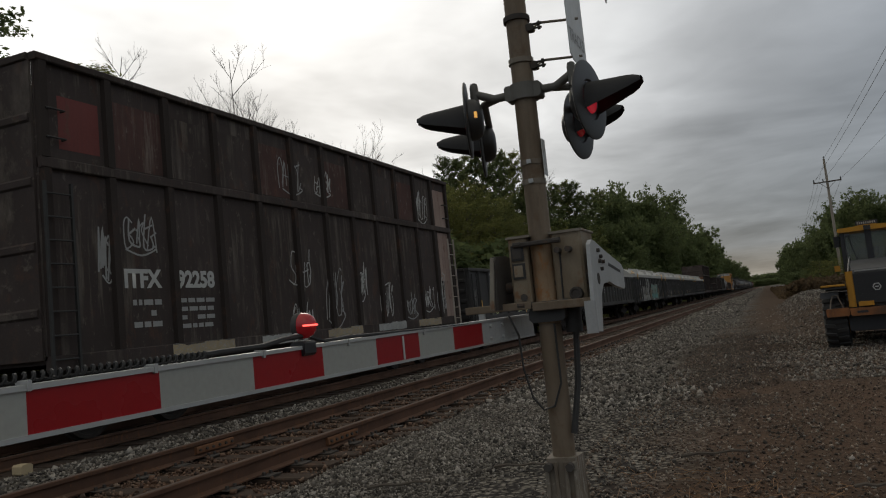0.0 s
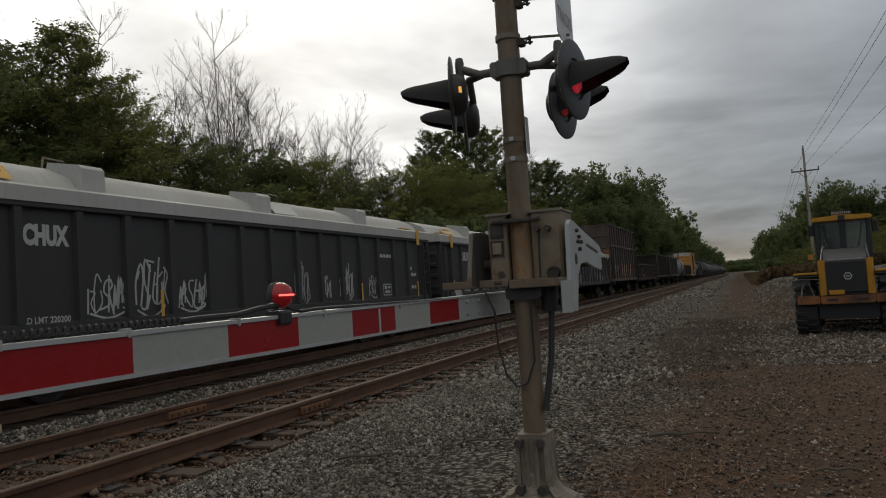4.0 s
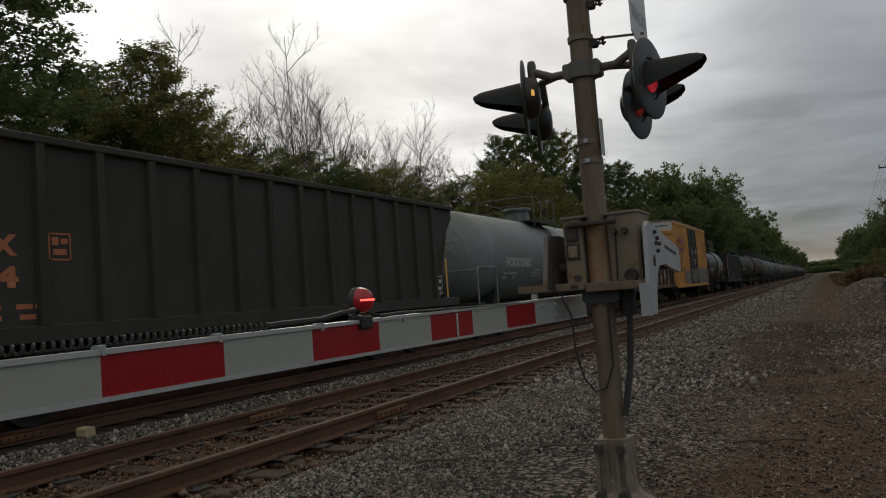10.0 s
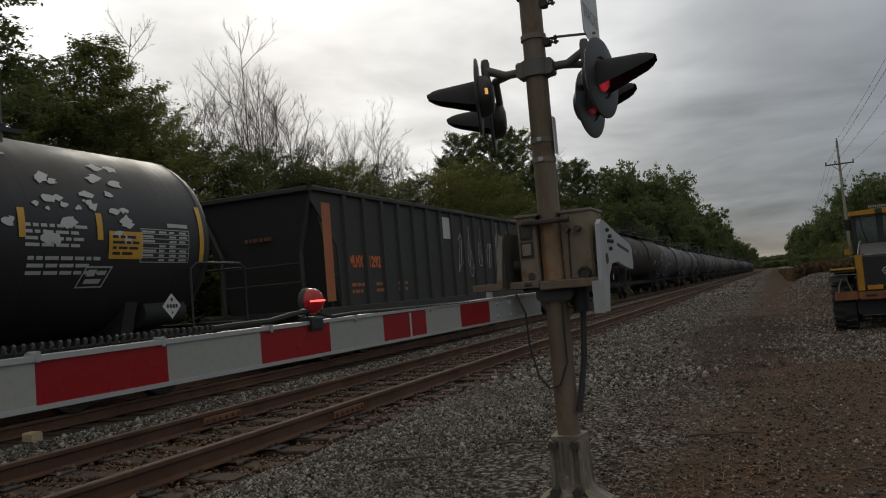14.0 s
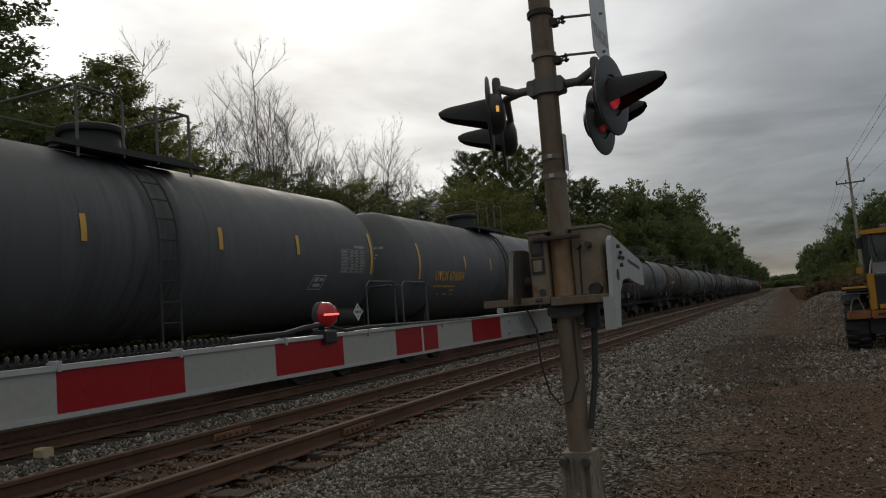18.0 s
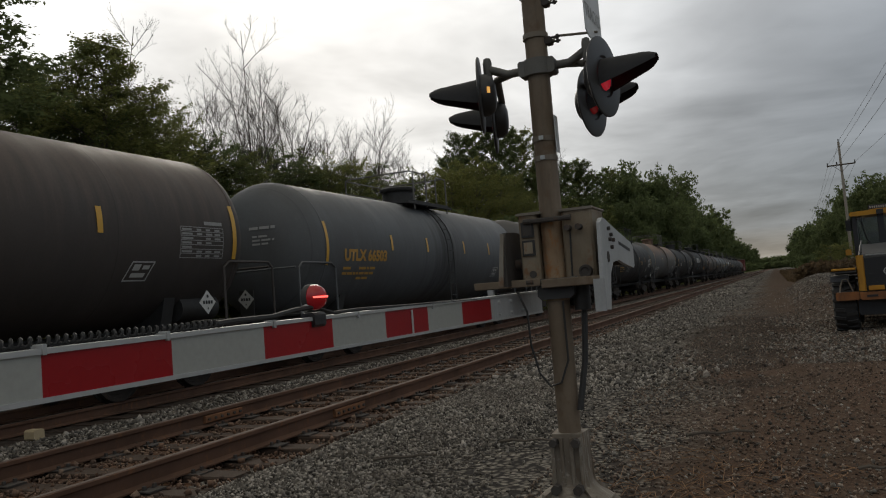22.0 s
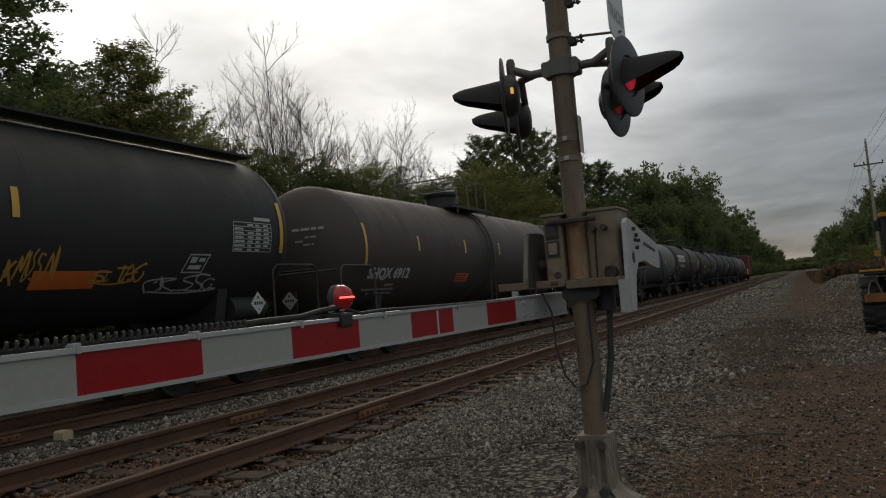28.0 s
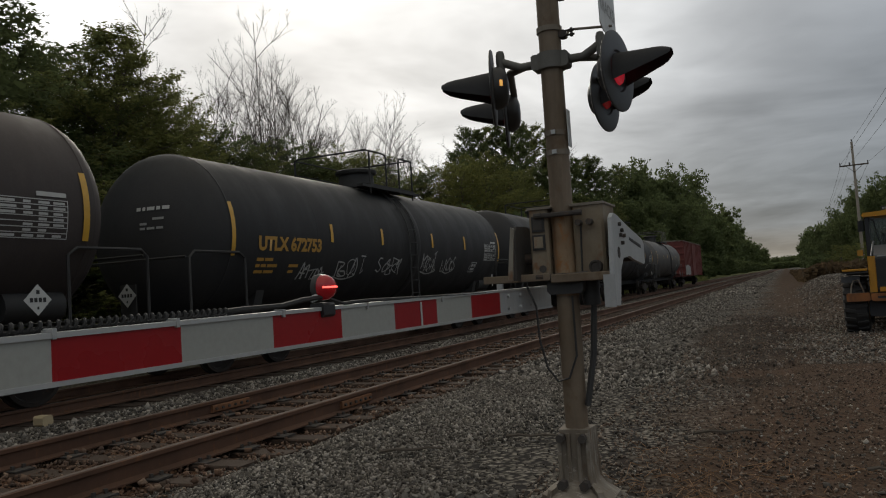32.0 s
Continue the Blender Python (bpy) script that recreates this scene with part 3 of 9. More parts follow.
# ---------- mesh helpers ----------
class MB:
    """Collects verts and faces; becomes one mesh."""

    def __init__(self):
        self.v, self.f, self.lift = [], [], 0.0

    def add(self, verts, faces):
        k = len(self.v)
        self.v += [tuple(p) for p in verts]
        self.f += [tuple(i + k for i in face) for face in faces]
        return self

    def box(self, x0, x1, y0, y1, z0, z1, c=0.0):
        """Box; c: chamfer of the edges along its longest side."""
        if c <= 0:
            v = [(x, y, z) for z in (z0, z1) for x, y in ((x0, y0), (x1, y0), (x1, y1), (x0, y1))]
            return self.add(v, [(3, 2, 1, 0), (4, 5, 6, 7), (0, 1, 5, 4), (1, 2, 6, 5), (2, 3, 7, 6), (3, 0, 4, 7)])
        sx, sy, sz = x1 - x0, y1 - y0, z1 - z0
        long = max(range(3), key=lambda i: (sx, sy, sz)[i])
        lo, hi = (x0, y0, z0), (x1, y1, z1)
        a, b = [i for i in range(3) if i != long]
        ring = [(lo[a] + c, lo[b]), (hi[a] - c, lo[b]), (hi[a], lo[b] + c), (hi[a], hi[b] - c), (hi[a] - c, hi[b]), (lo[a] + c, hi[b]), (lo[a], hi[b] - c), (lo[a], lo[b] + c)]
        v = []
        for end in (lo[long], hi[long]):
            for p, q in ring:
                w = [0, 0, 0]
                w[a], w[b], w[long] = p, q, end
                v.append(tuple(w))
        f = [tuple(range(7, -1, -1)), tuple(range(8, 16))] + [(i, (i + 1) % 8, 8 + (i + 1) % 8, 8 + i) for i in range(8)]
        if long == 1:
            f = [tuple(reversed(q)) for q in f]
        return self.add(v, f)

    def cyl(self, p0, p1, r0, r1=None, n=12, caps=True):
        p0, p1 = Vector(p0), Vector(p1)
        r1 = r0 if r1 is None else r1
        d = (p1 - p0).normalized()
        a = d.orthogonal().normalized()
        b = d.cross(a)
        v = []
        for p, r in ((p0, r0), (p1, r1)):
            v += [p + (a * math.cos(k * math.tau / n) + b * math.sin(k * math.tau / n)) * r for k in range(n)]
        f = [(i, (i + 1) % n, n + (i + 1) % n, n + i) for i in range(n)]
        if caps:
            f += [tuple(range(n - 1, -1, -1)), tuple(range(n, 2 * n))]
        return self.add(v, f)

    def tube(self, pts, r, n=6, taper=None):
        pts = [Vector(p) for p in pts]
        d0 = (pts[1] - pts[0]).normalized()
        a = d0.orthogonal().normalized()
        v, f = [], []
        for i, p in enumerate(pts):
            d = (pts[min(i + 1, len(pts) - 1)] - pts[max(i - 1, 0)]).normalized()
            a = (a - d * a.dot(d)).normalized()
            b = d.cross(a)
            rr = r if taper is None else r + (taper - r) * i / (len(pts) - 1)
            v += [p + (a * math.cos(k * math.tau / n) + b * math.sin(k * math.tau / n)) * rr for k in range(n)]
        for i in range(len(pts) - 1):
            for k in range(n):
                f.append((i * n + k, i * n + (k + 1) % n, (i + 1) * n + (k + 1) % n, (i + 1) * n + k))
        e = (len(pts) - 1) * n
        f += [tuple(range(n - 1, -1, -1)), tuple(range(e, e + n))]
        return self.add(v, f)

    def lathe(self, prof, n=24, m=None):
        """Turns (radius, height) pairs round z; m places the result."""
        v, f, rings = [], [], []
        for r, z in prof:
            if r < 1e-6:
                rings.append([len(v)])
                v.append(Vector((0, 0, z)))
            else:
                rings.append(list(range(len(v), len(v) + n)))
                v += [Vector((r * math.cos(k * math.tau / n), r * math.sin(k * math.tau / n), z)) for k in range(n)]
        for a, b in zip(rings, rings[1:]):
            for k in range(n):
                if len(a) == 1 and len(b) == 1:
                    continue
                if len(a) == 1:
                    f.append((a[0], b[(k + 1) % n], b[k]))
                elif len(b) == 1:
                    f.append((a[k], a[(k + 1) % n], b[0]))
                else:
                    f.append((a[k], a[(k + 1) % n], b[(k + 1) % n], b[k]))
        f = [tuple(q) for q in f]
        if m is not None:
            v = [m @ p for p in v]
        return self.add(v, f)

    def prism(self, poly, axis, lo, hi):
        """Extrudes a polygon of pairs along an axis ('x', 'y' or 'z')."""
        n = len(poly)

        def at(p, h):
            return {"x": (h, p[0], p[1]), "y": (p[0], h, p[1]), "z": (p[0], p[1], h)}[axis]
        v = [at(p, lo) for p in poly] + [at(p, hi) for p in poly]
        f = [tuple(range(n - 1, -1, -1)), tuple(range(n, 2 * n))] + [(i, (i + 1) % n, n + (i + 1) % n, n + i) for i in range(n)]
        return self.add(v, f)

    def ribbon(self, pts, w, place):
        """A flat stroke along 2D points, placed by place(u, v)."""
        pts = [Vector((q[0], q[1])) for q in pts]
        v = []
        for i, q in enumerate(pts):
            d = pts[min(i + 1, len(pts) - 1)] - pts[max(i - 1, 0)]
            d = d.normalized() if d.length > 1e-6 else Vector((1, 0))
            e = d * w * 0.3 * ((i == len(pts) - 1) - (i == 0))
            n = Vector((-d.y, d.x)) * w / 2
            self.lift = (self.lift + 0.0003) % 0.004
            v += [tuple(c + (self.lift if j == 0 else 0) for j, c in enumerate(place(*u))) for u in (q + e - n, q + e + n)]
        return self.add(v, [(2 * i, 2 * i + 2, 2 * i + 3, 2 * i + 1) for i in range(len(pts) - 1)])

    def mesh(self, name, mat, smooth=True, angle=38):
        me = bpy.data.meshes.new(name)
        me.from_pydata(self.v, [], self.f)
        me.materials.append(mat)
        if smooth:
            me.polygons.foreach_set("use_smooth", [True] * len(me.polygons))
            me.set_sharp_from_angle(angle=radians(angle))
        me.update()
        return me


def part(name, mb, mat, parent=None, label="", kind="", smooth=True):
    data = mb if isinstance(mb, bpy.types.Mesh) else mb.mesh(name, mat, smooth)
    ob = new(name, data)
    if parent is not None:
        ob.parent = parent
    return tagged(ob, label, kind=kind)


def thing(name, label, category, group="", kind="", m=None):
    ob = new(name)
    ob.empty_display_size = 0.2
    if m is not None:
        ob.matrix_basis = m
    return tagged(ob, label, category, group, kind)


def text_mesh(body, size, place, mat, bold=0.0):
    """Built-in lettering laid on a surface by place(u, v)."""
    cu = bpy.data.curves.new("lettering", "FONT")
    cu.body, cu.size, cu.offset, cu.resolution_u = body, size, bold, 3
    ob = bpy.data.objects.new("lettering", cu)
    me = bpy.data.meshes.new_from_object(ob)
    bpy.data.objects.remove(ob)
    bpy.data.curves.remove(cu)
    for v in me.vertices:
        v.co = place(v.co.x, v.co.y)
    me.materials.clear()
    me.materials.append(mat)
    return me


def islands(name, base_v, base_f, mats, mat, kind_name):
    """One joined mesh of many transformed copies of a small piece; mats: arrays of (n, 3, 3) and (n, 3)."""
    turn, shift = mats
    n, k = len(shift), len(base_v)
    v = (np.einsum("nij,kj->nki", turn, base_v) + shift[:, None]).reshape(-1, 3)
    m3 = len(base_f[0])
    f = (np.array(base_f)[None] + (np.arange(n) * k)[:, None, None]).reshape(-1, m3)
    me = bpy.data.meshes.new(name)
    me.vertices.add(len(v))
    me.vertices.foreach_set("co", v.ravel())
    me.loops.add(f.size)
    me.loops.foreach_set("vertex_index", f.ravel())
    me.polygons.add(len(f))
    me.polygons.foreach_set("loop_start", np.arange(len(f)) * m3)
    me.polygons.foreach_set("loop_total", np.full(len(f), m3))
    me.update(calc_edges=True)
    me.materials.append(mat)
    return me


def turns(rng, n, flat=False):
    """Random rotations; flat: about z alone."""
    if flat:
        a = rng.uniform(0, math.tau, n)
        c, s, o, e = np.cos(a), np.sin(a), np.zeros(n), np.ones(n)
        return np.stack([np.stack([c, -s, o], 1), np.stack([s, c, o], 1), np.stack([o, o, e], 1)], 1)
    q = rng.normal(size=(n, 4))
    q /= np.linalg.norm(q, axis=1)[:, None]
    w, x, y, z = q.T
    return np.stack([np.stack([1 - 2 * (y * y + z * z), 2 * (x * y - w * z), 2 * (x * z + w * y)], 1),
                     np.stack([2 * (x * y + w * z), 1 - 2 * (x * x + z * z), 2 * (y * z - w * x)], 1),
                     np.stack([2 * (x * z - w * y), 2 * (y * z + w * x), 1 - 2 * (x * x + y * y)], 1)], 1)


# ---------- ground ----------
def ground_height(x, y):
    """Ballast beds, the low strip between the tracks, and the gravel bank beside the parked loader."""
    def step(a, b, v):
        t = min(1.0, max(0.0, (v - a) / (b - a)))
        return t * t * (3 - 2 * t)
    h = 0.0
    h += 0.02 * step(-2.6, -3.4, x) * step(-7.9, -7.2, x)
    h -= 0.05 * step(-3.7, -4.05, x) * step(-6.9, -6.5, x)
    h -= 0.15 * step(-7.7, -8.7, x) * step(-14.5, -12.5, x)
    h += 0.6 * step(-13.5, -22.0, x)
    h += 0.80 * step(-0.35, 2.1, x) * step(20.0, 28.0, y) * step(75, 45, y)
    h += 0.5 * step(3.5, 9.0, x) * step(9.0, 14.0, y)
    if abs(x) < 30 and -5 < y < 60:
        h += 0.03 * noise.noise(Vector((x * 0.8, y * 0.8, 3.1)))
    return h


def build_ground():
    xs = [-2600, -900, -300, -120, -60, -40, -30, -25] + [-22 + 0.5 * i for i in range(73)] + [16, 20, 28, 40, 70, 150, 400, 1000, 2600]
    ys = [-2600, -800, -200, -60, -25, -12, -8] + [-6 + 0.5 * i for i in range(100)] + [46, 50, 55, 60, 68, 78, 90, 110, 140, 180, 240, 320, 450, 700, 1200, 2600]
    mb = MB()
    mb.add([(x, y, ground_height(x, y)) for y in ys for x in xs], [(j * len(xs) + i, j * len(xs) + i + 1, (j + 1) * len(xs) + i + 1, (j + 1) * len(xs) + i) for j in range(len(ys) - 1) for i in range(len(xs) - 1)])
    part("ground", mb, M["ground"], None, "grey gravel and brown dirt beside a railway", "structure")


build_ground()


# ---------- tracks ----------
def rail_profile(h=0.17):
    return [(-0.07, 0), (0.07, 0), (0.07, 0.012), (0.012, 0.032), (0.012, h - 0.045), (0.036, h - 0.035), (0.036, h - 0.004), (0.028, h), (-0.028, h), (-0.036, h - 0.004), (-0.036, h - 0.035), (-0.012, h - 0.045), (-0.012, 0.032), (-0.07, 0.012)]


def rail_part(x, top, y0, y1, parent):
    z0 = top - 0.17
    poly = [(x + px, z0 + pz) for px, pz in rail_profile()]
    r = part("rail", MB().prism(poly, "y", y0, y1), M["rail"], parent)
    part("rail_head", MB().box(x - 0.026, x + 0.026, y0, y1, top, top + 0.0025), M["railtop"], r, "steel running surface worn by wheels")
    return r


def joint_bar(x, top, y, parent):
    mb = MB()
    for s in (-1, 1):
        mb.box(x + s * 0.014 - 0.012, x + s * 0.014 + 0.034 * (s > 0) + 0.012 * (s < 0) - 0.022 * (s < 0), y - 0.32, y + 0.32, top - 0.13, top - 0.05, 0.006)
    j = part("joint_bar", mb, M["rust_bright"], parent, "rust-brown bolted rail joint bar")
    for k in range(6):
        yy = y - 0.27 + k * 0.108
        part("bolt", MB().cyl((x + 0.04, yy, top - 0.09), (x + 0.068, yy, top - 0.09), 0.017, n=6), M["darkiron"], j)


def build_track(cx, top, name, label, singles):
    tr = tagged(thing(name, label, "railway track"), kind="structure")
    rng = np.random.default_rng(7 if singles else 8)
    for s in (-0.75, 0.75):
        rail_part(cx + s, top, -60, 900, tr)
    tie_top = top - 0.185
    tie = MB().box(-1.3, 1.3, -0.115, 0.115, -0.17, 0, 0.012).mesh("tie", M["tie"])
    plate = MB().box(-0.19, 0.19, -0.09, 0.09, 0, 0.014, 0.004)
    for dx in (-0.1, 0.1):
        for dy in (-0.05, 0.05):
            plate.box(dx - 0.012, dx + 0.012, dy - 0.012, dy + 0.012, 0.014, 0.045)
    pm = plate.mesh("tie_plate", M["darkiron"])
    rest = MB()
    y = -6.0
    n = 0
    while y < 330:
        if singles and y < 62:
            t = part("tie", tie, None, tr)
            t.matrix_basis = pose(cx + rng.uniform(-0.05, 0.05), y + rng.uniform(-0.03, 0.03), tie_top + rng.uniform(-0.012, 0.006), 0, rng.uniform(-0.6, 0.6), rng.uniform(-1.6, 1.6))
            if y < 26:
                for s in (-0.75, 0.75):
                    p = part("tie_plate", pm, None, tr)
                    p.matrix_basis = pose(cx + s, y, tie_top + 0.002)
        else:
            rest.box(cx - 1.3, cx + 1.3, y - 0.115, y + 0.115, tie_top - 0.15, tie_top)
        y += 0.52
    part("far_ties", rest, M["tie"], tr, "distant timber ties along the track", "stuff", False)
    return tr


near_track = build_track(NEAR_X, NEAR_Z, "track_near", "empty rusty railway track on timber ties", True)
joint_bar(NEAR_X + 0.75, NEAR_Z, 7.45, near_track)
joint_bar(NEAR_X - 0.75, NEAR_Z, 7.15, near_track)
far_track = build_track(FAR_X, FAR_Z, "track_far", "railway track under the passing train", False)
joint_bar(FAR_X + 0.75, FAR_Z, 6.4, far_track)
blk = MB().box(-8.04, -7.88, 6.20, 6.34, 0.0, 0.12, 0.02)
tagged(part("track_marker", blk, M["gr_tan"], None), "small pale weathered marker block beside the track", "marker")


# ---------- loose stone ----------
def build_stones():
    rng = np.random.default_rng(11)
    ico = np.array([(-1.0, -0.15, -0.2), (0.95, 0.2, -0.1), (0.1, -0.9, 0.15), (-0.2, 0.95, -0.15), (0.25, -0.1, 0.85), (-0.15, 0.2, -0.8)], float)
    fac = [(4, 0, 2), (4, 2, 1), (4, 1, 3), (4, 3, 0), (5, 2, 0), (5, 1, 2), (5, 3, 1), (5, 0, 3)]

    def scatter(n, x0, x1, y0, y1, size, keep, mat, name, label, lift=0.35, power=1.0):
        x = rng.uniform(x0, x1, n)
        y = y0 + (y1 - y0) * rng.uniform(0, 1, n) ** power
        ok = keep(x, y, rng.uniform(0, 1, n))
        x, y = x[ok], y[ok]
        n = len(x)
        s = size * np.exp(rng.normal(0, 0.33, n))
        z = np.array([ground_height(a, b) for a, b in zip(x, y)]) + s * lift
        shape = rng.uniform(0.6, 1.3, (n, 3))
        turn = turns(rng, n) * (s[:, None] * shape)[:, None, :]
        base = ico + rng.normal(0, 0.08, ico.shape)
        me = islands(name, base, fac, (turn, np.stack([x, y, z], 1)), mat, name)
        tagged(new(name, me), label, "gravel", kind="stuff")

    def shoulder(x, y, r):
        edge = -1.35 + 0.5 * np.sin(y * 0.7) + 0.35 * np.sin(y * 1.9 + 1)
        fade = np.clip((edge - x) / 1.5, 0.025, 1)
        return r < fade
    scatter(135000, -4.25, 0.5, 1.6, 9.5, 0.0124, shoulder, M["stone"], "ballast_stones", "loose crushed grey ballast stones beside the track")
    scatter(42000, -4.25, 0.0, 9.5, 46, 0.023, shoulder, M["stone"], "ballast_stones", "loose crushed grey ballast stones along the shoulder", 0.35, 1.6)
    scatter(9000, -4.25, -1.2, 44, 120, 0.042, lambda x, y, r: r < np.clip((-1.4 - x) / 0.8, 0, 1), M["stone"], "ballast_stones", "grey ballast stones along the shoulder down the line", 0.3, 1.5)
    scatter(24000, -6.6, -3.9, 1.0, 26, 0.016, lambda x, y, r: r < np.where(np.abs(((y + 6.0) / 0.52 + 0.5) % 1 - 0.5) > 0.2, 0.95, 0.3), M["stone_rust"], "crib_stones", "rust-tinted ballast stones between the ties", 1.6, 1.5)
    scatter(30000, -8.3, -6.1, 2.0, 32, 0.020, lambda x, y, r: r < 0.95, M["stone"], "ballast_stones", "loose grey ballast stones between the two tracks", 0.35, 1.6)
    scatter(60000, -1.6, 4.2, 2.2, 30, 0.0102, lambda x, y, r: r < np.clip((32 - y) / 14, 0, 0.9), M["pebble"], "road_pebbles", "small stones pressed into the dirt track", 0.45, 1.7)
    scatter(34000, -0.9, 5.0, 11.3, 44, 0.019, lambda x, y, r: r < np.clip((x + 0.25 - np.clip((y - 18) * 0.03, 0, 0.3) + 0.25 * np.sin(y)) / 0.7, 0.05, 1), M["stone"], "bank_stones", "coarse grey gravel spread round the loader", 0.3, 1.4)


build_stones()


def single_stones():
    """The ballast stones next to the mast, one by one."""
    rng = random.Random(3)
    shapes = []
    for k in range(6):
        v = [(sx * rng.uniform(0.6, 1.1), sy * rng.uniform(0.5, 1.0), sz * rng.uniform(0.4, 0.8)) for sz in (-1, 1) for sx, sy in ((-1, -1), (1, -1), (1, 1), (-1, 1))]
        mb = MB().add(v, [(3, 2, 1, 0), (4, 5, 6, 7), (0, 1, 5, 4), (1, 2, 6, 5), (2, 3, 7, 6), (3, 0, 4, 7)])
        shapes.append(mb.mesh("stone", M["stone_single"], False))
    bed = bpy.data.objects["ground"]
    for k in range(290):
        x, y, s = rng.uniform(-2.5, -0.6), rng.uniform(3.2, 4.5), rng.uniform(0.014, 0.026)
        st = part("stone", shapes[k % 6], None, bed)
        st.matrix_basis = pose(x, y, ground_height(x, y) + s * 0.9, rng.uniform(0, 360), rng.uniform(0, 360), rng.uniform(0, 360)) @ Matrix.Scale(s, 4)


M["stone_single"] = plain("single_ballast_stone", (0.17, 0.155, 0.13), 0.9, 0.0, 0.5, 1.5)
single_stones()


# ---------- dry twigs and leaves by the mast ----------
def build_litter():
    rng = np.random.default_rng(5)
    mb = MB()
    for k in range(150):
        x, y = rng.normal(-0.55, 0.4), rng.normal(4.9, 0.55)
        a, l = rng.uniform(0, math.tau), rng.uniform(0.05, 0.22)
        z = ground_height(x, y) + 0.015
        mid = (x + math.cos(a) * l / 2, y + math.sin(a) * l / 2, z + rng.uniform(0.01, 0.05))
        mb.tube([(x, y, z), mid, (x + math.cos(a + 0.5) * l, y + math.sin(a + 0.5) * l, z)], 0.0025, 3)
    tagged(part("dry_grass", mb, plain("dry_grass_stalk", (0.26, 0.15, 0.08), 0.9), None, kind="stuff"), "dry reddish grass stalks lying on the gravel", "dry grass")
    for x, y, a, l in ((-0.75, 6.3, 0.3, 0.5), (-2.2, 6.0, 0.15, 0.42), (-3.0, 5.3, 0.4, 0.5), (0.35, 5.3, 0.1, 0.25)):
        z = ground_height(x, y) + 0.05
        p = [(x + math.cos(a) * l * k / 4, y + math.sin(a) * l * k / 4, z + 0.012 * (k % 2)) for k in range(5)]
        tagged(part("stick", MB().tube(p, 0.014, 6, 0.008), M["bark"], None), "weathered brown stick lying on the ballast", "stick")


build_litter()


# ---------- crossing signal mast ----------
def lamp_unit(parent, x, y, z, nx, ny, lit_mat="reddim", droop=0.0):
    """Round black backing disc, red lens, long hood in front and a domed housing behind. (nx, ny): the way it faces."""
    n = Vector((nx, ny, 0)).normalized()
    side = Vector((-n.y, n.x, 0))
    m = Matrix(((side.x, 0, n.x, x), (side.y, 0, n.y, y), (0, 1, 0, z), (0, 0, 0, 1)))
    prof = [(0.0, -0.004), (0.229, -0.004), (0.238, 0.002), (0.238, 0.010), (0.229, 0.014), (0.125, 0.016), (0.115, 0.006), (0.0, 0.006)]
    disc = part("backing_disc", MB().lathe(prof, 40, m), M["disc"], parent, "round black backing disc of a warning light")
    part("lens", MB().lathe([(0.082, 0.007), (0.076, 0.018), (0.05, 0.028), (0.0, 0.032)], 24, m), M[lit_mat], disc, "red flashing light lens")
    part("housing", MB().lathe([(0.0, -0.095), (0.06, -0.092), (0.105, -0.078), (0.128, -0.045), (0.132, -0.006)], 24, m), M["disc"], disc)
    # tapering hood: top almost level, lower edges rising to a rounded tip
    hood, seg, steps = MB(), 16, 8
    v = []
    for r_off in (0.0, -0.006):
        for j in range(steps + 1):
            q = j / steps
            d = 0.012 + 0.315 * q
            rnd = 1.0 if q < 0.75 else math.sqrt(max(0.0, 1 - ((q - 0.75) / 0.25) ** 2 * 0.75))
            zt, zb = 0.104 - 0.022 * q, -0.072 + 0.092 * q
            mid, hh = (zt + zb) / 2, (zt - zb) / 2 * rnd + r_off
            w = (0.112 - 0.045 * q) * rnd + r_off
            for k in range(seg + 1):
                a = math.pi * k / seg
                v.append(m @ Vector((w * math.cos(a), mid - hh + 2 * hh * math.sin(a) ** 0.75 - d * droop, d)))
    f = []
    row, sheet = seg + 1, (seg + 1) * (steps + 1)
    for j in range(steps):
        for k in range(seg):
            i = j * row + k
            f += [(i, i + row, i + row + 1, i + 1), (sheet + i, sheet + i + 1, sheet + i + row + 1, sheet + i + row)]
    for j in range(steps):
        for i in (j * row, j * row + seg):
            f.append((i, i + row, sheet + i + row, sheet + i))
    for k in range(seg):
        i = steps * row + k
        f.append((i, sheet + i, sheet + i + 1, i + 1))
    hood.add(v, f)
    part("hood", hood, M["hood"], disc, "long black hood over the lens")
    return disc


